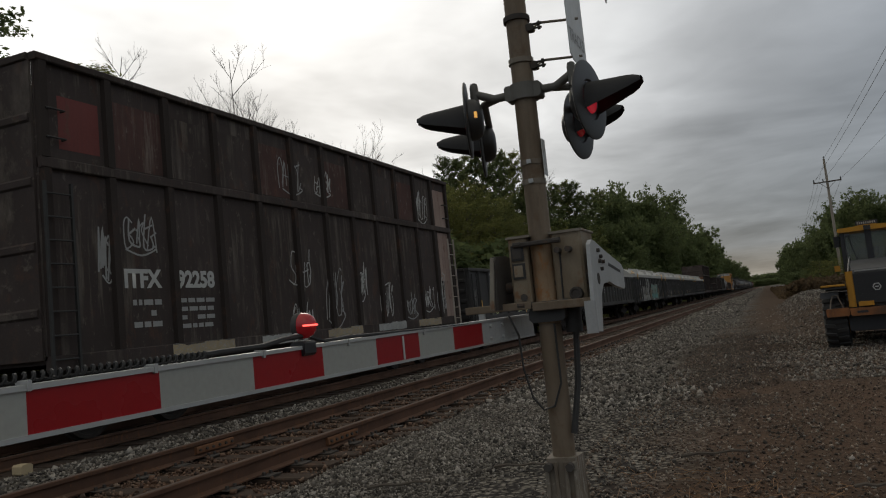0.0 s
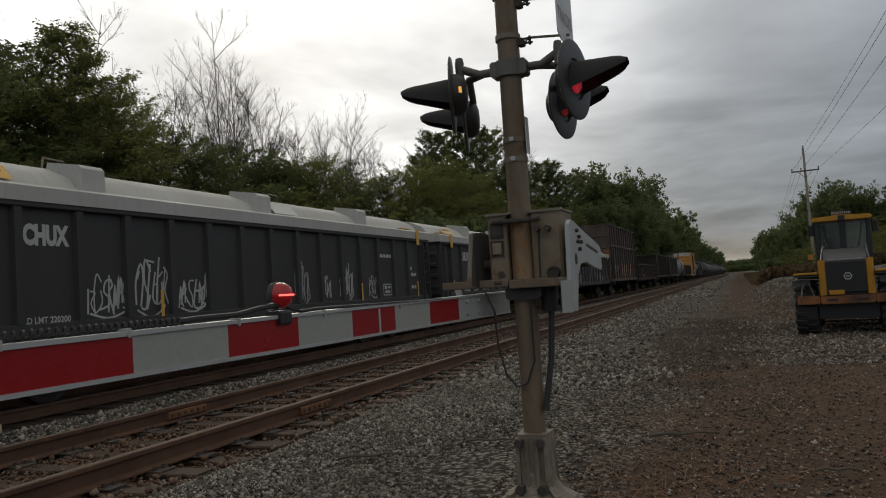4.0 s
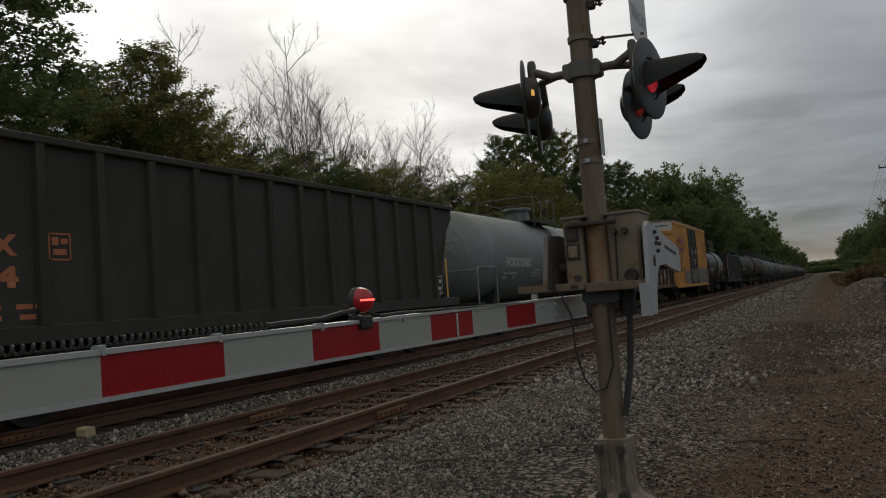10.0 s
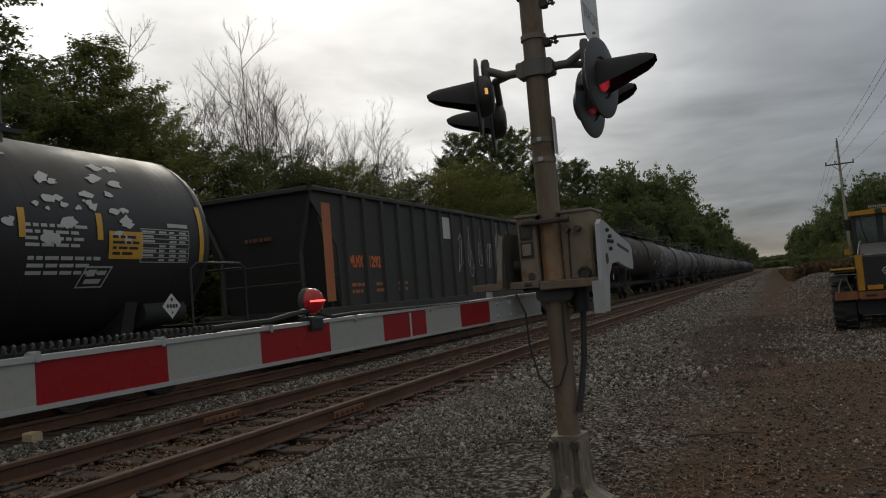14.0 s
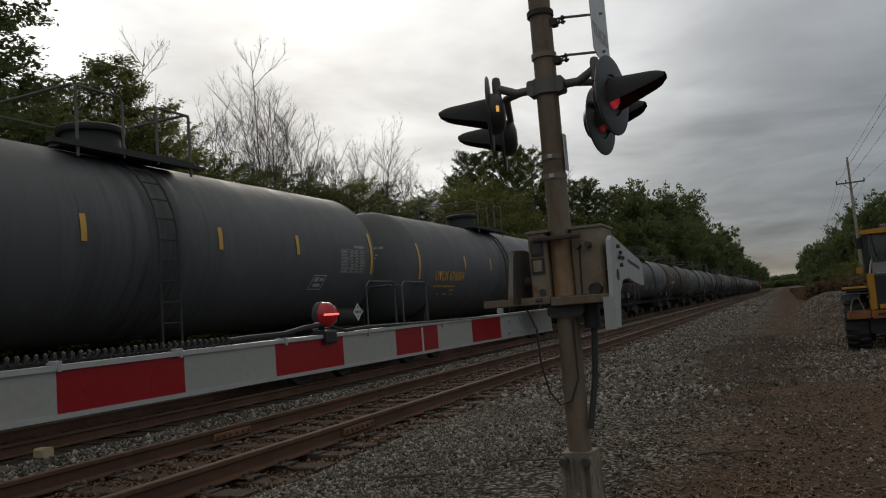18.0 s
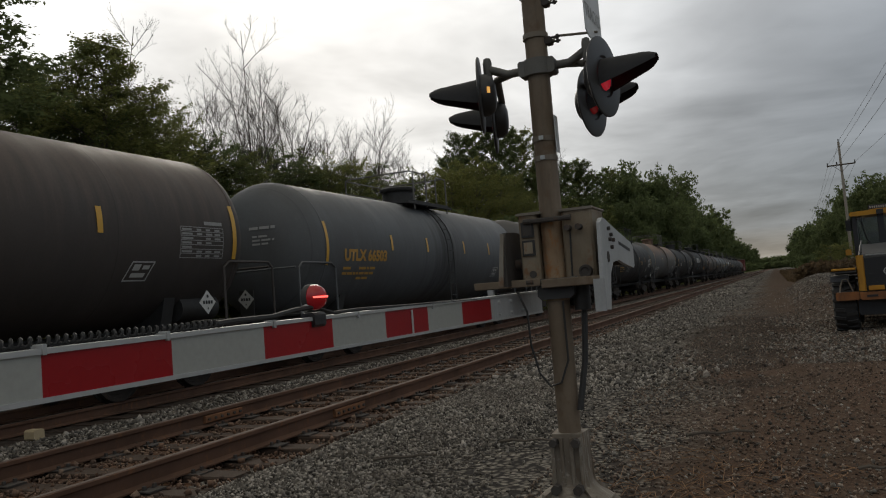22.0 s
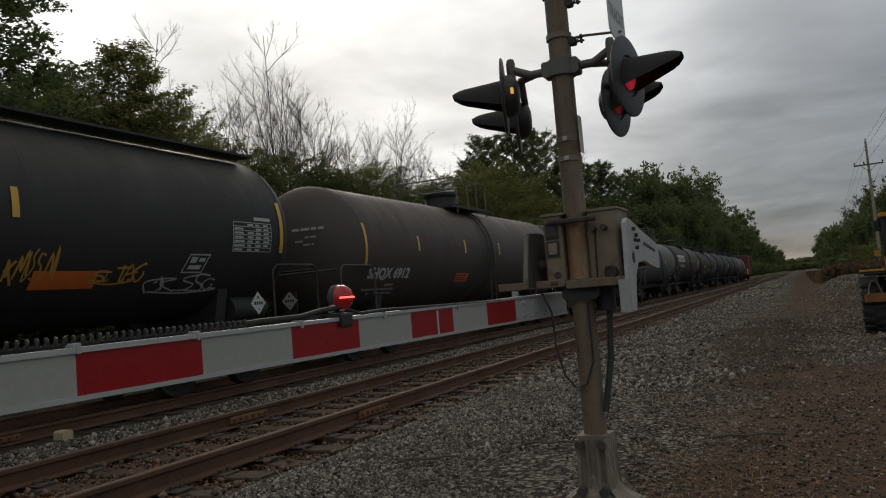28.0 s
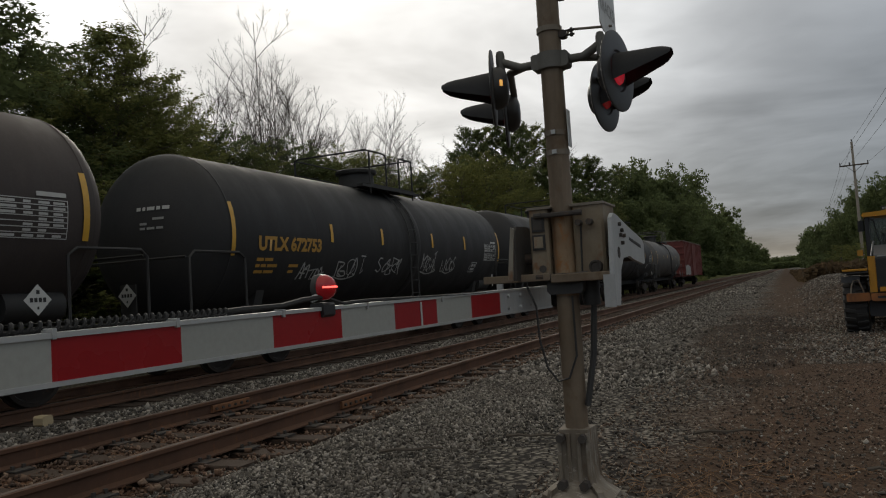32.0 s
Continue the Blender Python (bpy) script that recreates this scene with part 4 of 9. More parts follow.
def build_mast():
    mx, my = MAST
    sig = thing("crossing_signal", "weathered railway crossing signal mast with hooded red lights", "crossing signal")
    part("pole", MB().cyl((mx, my, 0.30), (mx, my, 4.4), 0.068, n=28), M["poleold"], sig, "stained silver-brown steel pole")
    # cast base
    base = MB()
    base.prism([(mx - 0.085, my - 0.10), (mx + 0.085, my - 0.10), (mx + 0.10, my + 0.08), (mx - 0.10, my + 0.08)], "z", 0.06, 0.42)
    base.lathe([(0.235, 0.0), (0.235, 0.035), (0.215, 0.05), (0.15, 0.09), (0.12, 0.13), (0.105, 0.2)], 8, pose(mx, my, 0, 0, 0, 22.5))
    for a in range(4):
        c, s = math.cos(radians(45 + 90 * a)), math.sin(radians(45 + 90 * a))
        pts = [(0.08, 0.03), (0.225, 0.03), (0.21, 0.075), (0.14, 0.115), (0.115, 0.34), (0.08, 0.34)]
        t = Vector((-s, c, 0)) * 0.02
        v = [Vector((mx + c * r, my + s * r, z)) + k * t for k in (-1, 1) for r, z in pts]
        base.add(v, [(5, 4, 3, 2, 1, 0), (6, 7, 8, 9, 10, 11)] + [(i, (i + 1) % 6, 6 + (i + 1) % 6, 6 + i) for i in range(6)])
    b = part("base", base, M["castbase"], sig, "cast metal mast base with flange and bolts")
    for dx in (-0.085, -0.03, 0.03, 0.085):
        part("rib", MB().box(mx + dx - 0.012, mx + dx + 0.012, my - 0.118, my - 0.098, 0.08, 0.40, 0.004), M["castbase"], b)
    for dx in (-0.07, 0.062):
        part("bolt", MB().cyl((mx + dx, my - 0.10, 0.375), (mx + dx, my - 0.155, 0.375), 0.026, n=6), M["darkiron"], b)
        part("bolt", MB().cyl((mx + dx, my - 0.12, 0.11), (mx + dx, my - 0.175, 0.11), 0.03, n=6), M["darkiron"], b)
    part("foundation", MB().lathe([(0.0, -0.2), (0.33, -0.2), (0.31, -0.02), (0.27, 0.004), (0.0, 0.004)], 20, pose(mx, my, 0)), M["concrete"], sig, "concrete foundation half buried in gravel")
    # collars and clamps on the pole
    for z, r in ((2.83, 0.078), (2.07, 0.073), (2.19, 0.073), (3.1, 0.083)):
        part("band", MB().lathe([(0.06, z - 0.016), (r, z - 0.016), (r, z + 0.016), (0.06, z + 0.016)], 24, pose(mx, my, 0)), M["galv"] if r < 0.08 else M["darkiron"], sig)
    for z in (2.79, 3.03):
        cl = MB().box(mx + 0.06, mx + 0.105, my - 0.03, my + 0.03, z - 0.022, z + 0.022, 0.008)
        for dz in (-0.014, 0.014):
            cl.cyl((mx + 0.10, my - 0.02, z + dz), (mx + 0.16, my - 0.02, z + dz), 0.007, n=8)
            cl.cyl((mx + 0.135, my - 0.02, z + dz), (mx + 0.15, my - 0.02, z + dz), 0.014, n=6)
        c = part("sign_clamp", cl, M["darkiron"], sig)
        part("sign_bracket", MB().tube([(mx + 0.10, my, z - 0.02), (mx + 0.115, my + 0.02, z + 0.02), (mx + 0.15, my + 0.03, z + 0.03), (mx + 0.36, my + 0.12, z + 0.035)], 0.008, 8), M["galv"], c, "bent galvanised rod")
    # sign seen from behind, nearly edge-on
    sg = pose(mx + 0.34, my + 0.10, 3.12, 0, 0, 88)
    pl = MB().prism([(-0.20, -0.33), (-0.12, -0.36), (0.12, -0.36), (0.20, -0.33), (0.20, 0.36), (-0.20, 0.36)], "y", -0.003, 0.003)
    pl.v = [tuple(sg @ Vector(p)) for p in pl.v]
    s1 = part("sign_plate", pl, M["signback"], sig, "white sign plate seen from behind")
    tx = text_mesh("TRACKS", 0.115, lambda u, v: tuple(sg @ Vector((-0.185 + u * 0.82, -0.0045, -0.24 + v))), M["mark_dim"], 0.002)
    part("sign_lettering", tx, None, s1, "faded grey lettering", smooth=False)
    cb = MB()
    for sgn in (-1, 1):
        m = pose(mx + 0.47, my + 0.11, 3.75, 0, 0, 88) @ pose(0, 0, 0, 0, 48 * sgn, 0)
        k = MB().prism([(-0.115, -0.61), (0.115, -0.61), (0.115, 0.61), (-0.115, 0.61)], "y", -0.003 + 0.006 * sgn, 0.003 + 0.006 * sgn)
        cb.add([m @ Vector(p) for p in k.v], k.f)
    part("crossbuck", cb, M["signback"], sig, "white crossbuck boards")
    # small tag plate
    part("tag_plate", MB().box(mx + 0.078, mx + 0.084, my - 0.035, my + 0.035, 2.10, 2.325, 0.002), M["signback"], sig, "narrow white number plate on the pole")
    for z in (2.07, 2.19):
        part("band_buckle", MB().box(mx - 0.012, mx + 0.014, my - 0.084, my - 0.07, z - 0.012, z + 0.012), M["alu"], sig)
    # crossarms
    za = 2.635
    hub = MB().lathe([(0.07, za - 0.055), (0.088, za - 0.05), (0.088, za + 0.05), (0.07, za + 0.055)], 20, pose(mx, my, 0))
    for s in (-1, 1):
        hub.box(mx + s * 0.085 - 0.03, mx + s * 0.085 + 0.03, my - 0.05, my + 0.05, za - 0.048, za + 0.048, 0.012)
    part("crossarm_hub", hub, M["cast"], sig, "cast crossarm clamp round the pole")
    for s, near_p, far_p in ((1, (-0.862, 4.52), (-1.045, 5.26)), (-1, (-1.575, 4.53), (-1.68, 5.15))):
        arm = MB().tube([(mx + s * 0.12, my, za), (mx + s * 0.2, my, za), (near_p[0] - s * 0.04, near_p[1], za + 0.05)], 0.026, 12)
        arm.tube([(mx + s * 0.16, my, za), (mx + s * 0.29, my + 0.07, za - 0.005), (far_p[0] - s * 0.02, far_p[1], za - 0.02)], 0.024, 12)
        arm.lathe([(0.0, -0.07), (0.026, -0.065), (0.028, 0.0), (0.028, 0.05), (0.022, 0.075), (0.0, 0.085)], 14, pose(near_p[0] - s * 0.04, near_p[1], za + 0.04))
        part("crossarm", arm, M["cast"], sig, "dark iron arm carrying two lights")
    lamp_unit(sig, -0.812, 4.48, 2.490, 0.982, -0.19, lit_mat="redlens")
    lamp_unit(sig, -1.04, 5.22, 2.525, 0.982, -0.19, lit_mat="reddim")
    dl = lamp_unit(sig, -1.575, 4.49, 2.515, -0.95, -0.28, droop=0.05)
    lamp_unit(sig, -1.71, 5.12, 2.495, -0.95, -0.27, droop=0.04)
    part("peep_lens", MB().box(-1.502, -1.484, 4.374, 4.402, 2.498, 2.534, 0.008), M["amber"], dl, "amber side peephole of the light")
    # gate machine case, on the near side of the pole
    bx0, bx1, by0, by1, bz0, bz1 = mx - 0.186, mx + 0.229, 4.46, 4.80, 1.305, 1.742
    case = thing("gate_machine", "rust-stained grey crossing gate motor case on the mast", "gate machine")
    bd = part("case", MB().box(mx - 0.09, mx + 0.10, my + 0.075, by1 - 0.02, bz0 + 0.01, bz1 - 0.03, 0.01), M["box"], case, "stained pale motor case with rust runs")
    part("side_case", MB().box(bx0, mx - 0.070, by0, by1, bz0, bz1 - 0.012, 0.014), M["box"], bd)
    part("side_case", MB().box(mx + 0.075, bx1 + 0.03, by0 + 0.03, by1 + 0.02, bz0, bz1 - 0.01, 0.014), M["box"], bd)
    part("lid", MB().box(bx0 - 0.008, mx - 0.045, by0 - 0.01, by1 + 0.01, bz1 - 0.0115, bz1 + 0.003, 0.004), M["galv"], bd)
    part("lid", MB().box(mx + 0.065, bx1 + 0.038, by0 + 0.02, by1 + 0.03, bz1 - 0.0095, bz1 + 0.006, 0.004), M["galv"], bd)
    for z0 in (1.49, 1.60):
        fr = MB().box(bx0 + 0.018, bx0 + 0.098, by0 - 0.012, by0 - 0.001, z0 - 0.005, z0 + 0.088, 0.004)
        w = part("hasp", fr, M["blackdull"], bd, "black latch frame")
        part("hasp_plate", MB().box(bx0 + 0.030, bx0 + 0.084, by0 - 0.016, by0 - 0.013, z0 + 0.008, z0 + 0.076), M["darkiron" if z0 > 1.55 else "box"], w)
    for z, w in ((1.69, 0.10), (1.325, 0.11)):
        cl = MB().box(mx - w, mx + w, by0 - 0.028, by0 + 0.012, z - 0.014, z + 0.014, 0.006)
        for s in (-1, 1):
            cl.cyl((mx + s * (w + 0.0), by0 - 0.02, z), (mx + s * (w + 0.045), by0 - 0.02, z), 0.017, n=8)
        part("pole_clamp", cl, M["darkiron"], bd, "rusty clamp with bolts")
    for dx in (0.12, 0.185):
        part("conduit_elbow", MB().cyl((mx + dx, by0 + 0.03, 1.63), (mx + dx, by0 - 0.03, 1.63), 0.018, n=12), M["darkiron"], bd)
    part("shaft_cap", MB().lathe([(0.0, 0.006), (0.024, 0.006), (0.027, 0.014), (0.037, 0.014), (0.040, 0.0), (0.040, -0.03)], 20, pose(mx + 0.20, by0 + 0.005, 1.365, 90, 0, 0)), M["darkiron"], bd, "rusty round shaft cover")
    part("plug", MB().cyl((mx - 0.115, by0 + 0.01, 1.372), (mx - 0.115, by0 - 0.008, 1.372), 0.022, n=12), M["darkiron"], bd)
    part("seam", MB().tube([(mx + 0.125, by0 + 0.028, 1.62), (mx + 0.12, by0 + 0.026, 1.5), (mx + 0.115, by0 + 0.028, 1.34)], 0.006, 6), M["blackdull"], bd)
    part("rust_sleeve", MB().cyl((mx, my, bz0 - 0.1), (mx, my, bz1 - 0.06), 0.0695, n=28, caps=False), painted("orange_rust_run", (0.32, 0.235, 0.15), (0.14, 0.07, 0.032), 0.9, 0.85, rust=(0.29, 0.125, 0.042), scale=5), bd, "orange rust run down the pole")
    # brackets under the case
    under = MB().box(mx - 0.10, mx + 0.12, by0 + 0.0, by1 - 0.06, 1.215, bz0 - 0.002, 0.02)
    under.cyl((mx + 0.14, by0 + 0.12, 1.14), (mx + 0.14, by0 + 0.12, 1.3), 0.05, n=12)
    part("underside", under, M["blackdull"], bd, "dark fittings under the motor case")
    part("cross_bar", MB().box(mx - 0.06, mx + 0.30, by0 - 0.04, by0 - 0.015, 1.285, 1.335, 0.004), M["poleold"], bd, "flat galvanised cross bar")
    part("cross_bar", MB().box(mx - 0.49, mx - 0.07, by0 - 0.03, by0 - 0.005, 1.30, 1.345, 0.004), M["poleold"], bd, "flat galvanised cross bar")
    part("stop_block", MB().box(mx - 0.41, mx - 0.37, by0 - 0.028, by0 - 0.006, 1.25, 1.298, 0.004), M["bracket"], bd, "small pale stop block")
    part("brace", MB().tube([(mx + 0.15, by0 + 0.12, 1.18), (mx + 0.13, by0 + 0.1, 0.85), (mx + 0.085, my - 0.04, 0.55)], 0.019, 8), M["blackdull"], bd, "black hose running down to the pole")
    part("cable", MB().tube([(mx - 0.22, by0 - 0.01, 1.27), (mx - 0.165, by0 - 0.03, 1.15), (mx - 0.16, by0 - 0.02, 0.95), (mx - 0.12, by0 - 0.02, 0.78), (mx - 0.07, my - 0.08, 0.70), (mx + 0.0, my - 0.09, 0.72), (mx + 0.05, my - 0.08, 0.85), (mx + 0.045, my - 0.07, 1.2)], 0.007, 6), M["blackdull"], bd, "thin black cable loop")
    return sig, case


build_mast()


GATE_ROOT = 4.108


# ---------- gate arm ----------
def build_gate():
    gate = thing("crossing_gate", "lowered red and white striped crossing gate arm with red lamps", "crossing gate")

    def ax(y):
        return -1.502 - (3.7 - y) * 0.0275
    L, z0, z1 = 0.406, 1.130, 1.238

    def zt(y):
        return 1.237 + 0.0065 * (y - 1.672)
    y = 1.672 - 9 * L
    k = 0
    root = GATE_ROOT
    while y < root:
        ye = min(y + L, root)
        red = (k % 2 == 0)
        mb = MB()
        mb.add([(ax(y), y, z0), (ax(ye), ye, z0), (ax(ye), ye, zt(ye)), (ax(y), y, zt(y))] + [(ax(y) - 0.035, y, z0), (ax(ye) - 0.035, ye, z0), (ax(ye) - 0.035, ye, zt(ye)), (ax(y) - 0.035, y, zt(y))],
               [(0, 1, 2, 3), (7, 6, 5, 4), (0, 4, 5, 1), (3, 2, 6, 7), (0, 3, 7, 4), (1, 5, 6, 2)])
        part("stripe_panel", mb, M["redsheet" if red else "white"], gate, "red reflective stripe" if red else "white reflective stripe", smooth=False)
        y += L
        k += 1
    rt = MB()
    rt.add([(ax(root), root, z0), (ax(5.05), 5.05, z0), (ax(5.05), 5.05, zt(4.9)), (ax(root), root, zt(root)), (ax(root) - 0.035, root, z0), (ax(5.05) - 0.035, 5.05, z0), (ax(5.05) - 0.035, 5.05, zt(5.05)), (ax(root) - 0.035, root, zt(root))],
           [(0, 1, 2, 3), (7, 6, 5, 4), (0, 4, 5, 1), (3, 2, 6, 7), (0, 3, 7, 4), (1, 5, 6, 2)])
    part("arm_root", rt, M["bracket"], gate, "bare aluminium root of the gate arm", smooth=False)
    ya, yb = 1.672 - 9 * L, 5.05
    for lift, za, zb in ((1, -0.002, 0.011), (0, -0.010, 0.002)):
        rail = MB()
        h0, h1 = (zt(ya), zt(yb)) if lift else (z0, z0)
        rail.add([(ax(ya) + 0.006, ya, h0 + za), (ax(yb) + 0.006, yb, h1 + za), (ax(yb) + 0.006, yb, h1 + zb), (ax(ya) + 0.006, ya, h0 + zb), (ax(ya) - 0.041, ya, h0 + za), (ax(yb) - 0.041, yb, h1 + za), (ax(yb) - 0.041, yb, h1 + zb), (ax(ya) - 0.041, ya, h0 + zb)],
                 [(0, 1, 2, 3), (7, 6, 5, 4), (0, 4, 5, 1), (3, 2, 6, 7), (0, 3, 7, 4), (1, 5, 6, 2)])
        part("edge_rail", rail, M["alu"], gate, "pale aluminium edge of the arm", smooth=False)
    part("joint_strap", MB().box(ax(3.13) + 0.001, ax(3.13) + 0.004, 3.125, 3.14, z0, z1), M["mark_w"], gate)
    for yy, zz in ((GATE_ROOT + 0.12, 1.225), (GATE_ROOT + 0.12, 1.155), (GATE_ROOT + 0.32, 1.225), (GATE_ROOT + 0.32, 1.155), (GATE_ROOT + 0.52, 1.22), (GATE_ROOT + 0.52, 1.16)):
        part("bolt", MB().cyl((ax(yy), yy, zz), (ax(yy) + 0.014, yy, zz), 0.010, n=6), M["alu"], gate)
    for yy in (1.27, 1.655, 2.13, 2.667, 3.35):
        clip = MB().box(ax(yy) - 0.03, ax(yy) + 0.009, yy - 0.006, yy + 0.006, z1 - 0.008, z1 + 0.018, 0.002)
        part("cable_clip", clip, M["bracket"], gate, "small aluminium cable clip")
    # coiled lamp cable
    pts = []
    turns_n = 104
    for i in range(turns_n * 8 + 1):
        a = i / 8 * math.tau
        yy = -0.6 + 2.5 * i / (turns_n * 8)
        pts.append((ax(yy) - 0.022 + 0.010 * math.cos(a), yy, z1 + 0.024 + 0.010 * math.sin(a)))
    part("coiled_cable", MB().tube(pts, 0.0042, 5), M["rubber"], gate, "black coiled cable along the arm")
    pts = [(ax(1.88) - 0.018, 1.88, z1 + 0.025), (ax(1.95) - 0.018, 1.95, z1 + 0.028), (ax(2.13), 2.13, z1 + 0.03), (ax(2.25), 2.25, z1 + 0.045), (ax(2.36), 2.36, z1 + 0.05)]
    part("cable", MB().tube(pts, 0.009, 6), M["rubber"], gate)
    pts = [(ax(2.40), 2.40, z1 + 0.045), (ax(2.5), 2.5, z1 + 0.022), (ax(2.67), 2.67, z1 + 0.026), (ax(3.2), 3.2, z1 + 0.02), (ax(3.9), 3.9, z1 + 0.018)]
    part("cable", MB().tube(pts, 0.007, 6), M["rubber"], gate)

    def arm_lamp(yy, on):
        x = ax(yy) - 0.015
        zc = z1 + 0.085
        foot = MB().box(x - 0.03, x + 0.03, yy - 0.035, yy + 0.04, z1 - 0.022, z1 + 0.03, 0.008)
        f = part("lamp_foot", foot, M["black"], gate, "black lamp mount on the arm")
        m = pose(x, yy, zc) @ pose(0, 0, 0, 0, 90, 0)
        part("lamp_body", MB().lathe([(0.0, -0.028), (0.034, -0.026), (0.048, -0.016), (0.050, 0.0), (0.047, 0.006)], 20, m), M["blackdull"], f, "dark round lamp housing")
        part("lens", MB().lathe([(0.047, 0.007), (0.045, 0.026), (0.034, 0.044), (0.016, 0.052), (0.0, 0.053)], 20, m), M["redglow"], f, "red gate lamp lens")
        part("diode_strip", MB().tube([(x + 0.032, yy - 0.041, zc), (x + 0.048, yy - 0.030, zc), (x + 0.056, yy - 0.012, zc), (x + 0.056, yy + 0.012, zc), (x + 0.048, yy + 0.030, zc), (x + 0.032, yy + 0.041, zc)], 0.0035, 6), M["redline"], f, "lit row of red diodes")
        part("gland", MB().cyl((x + 0.005, yy - 0.045, z1 + 0.05), (x + 0.005, yy - 0.07, z1 + 0.045), 0.013, n=8), M["bracket"], f)
    arm_lamp(2.385, True)
    arm_lamp(0.93, True)
    # side plates and counterweights behind the mast
    for x, lab in ((-0.905, 0), (-1.475, 1)):
        poly = [(4.36, 1.14), (4.52, 1.13), (4.60, 1.34), (4.70, 1.41), (4.90, 1.425), (5.10, 1.40), (5.42, 1.375), (5.46, 1.39), (5.46, 1.52), (5.38, 1.55), (4.85, 1.62), (4.56, 1.665), (4.48, 1.67), (4.42, 1.64), (4.38, 1.34)]
        if lab:
            poly = [(4.36, 1.31), (4.36, 1.58), (4.40, 1.635), (4.60, 1.645), (5.40, 1.54), (5.5, 1.42), (5.5, 1.34), (4.9, 1.36), (4.62, 1.31)]
        p = part("side_plate", MB().prism(poly, "x", x - 0.012, x + 0.012), M["darkiron" if lab else "bracket"], gate, "dark inner side plate of the gate arm" if lab else "pale aluminium gate arm side plate")
        if lab:
            fl = MB().prism([(x - 0.042, 1.315), (x - 0.012, 1.315), (x + 0.014, 1.62), (x - 0.006, 1.63)], "y", 4.343, 4.357)
            part("flange", fl, M["galv"], p, "narrow pale front edge of the plate")
        if not lab:
            fl = MB().box(x - 0.045, x + 0.02, 4.345, 4.36, 1.13, 1.315, 0.003)
            part("flange", fl, M["bracket"], p)
            part("slot", MB().prism([(4.92, 1.525), (5.32, 1.485), (5.32, 1.505), (4.92, 1.545)], "x", x + 0.0125, x + 0.014), M["blackdull"], p, "dark adjustment slot")
            for yy, zz in ((4.60, 1.61), (4.66, 1.575), (4.62, 1.545), (4.72, 1.545), (4.66, 1.50)):
                part("bolt", MB().cyl((x + 0.012, yy, zz), (x + 0.030, yy, zz), 0.012, n=6), M["darkiron"], p)
    part("hinge_shaft", MB().cyl((-1.49, 4.56, 1.44), (-0.89, 4.56, 1.44), 0.035, n=12), M["darkiron"], gate)
    part("counterweight", MB().box(-1.45, -0.93, 5.18, 5.40, 1.40, 1.52, 0.02), M["darkiron"], gate, "dark iron counterweight block")


M["redglow"] = lit("red_gate_lamp_lens", (0.28, 0.010, 0.014), 0.10)
M["redline"] = lit("lit_red_diode_row", (1.0, 0.10, 0.08), 2.2)
build_gate()


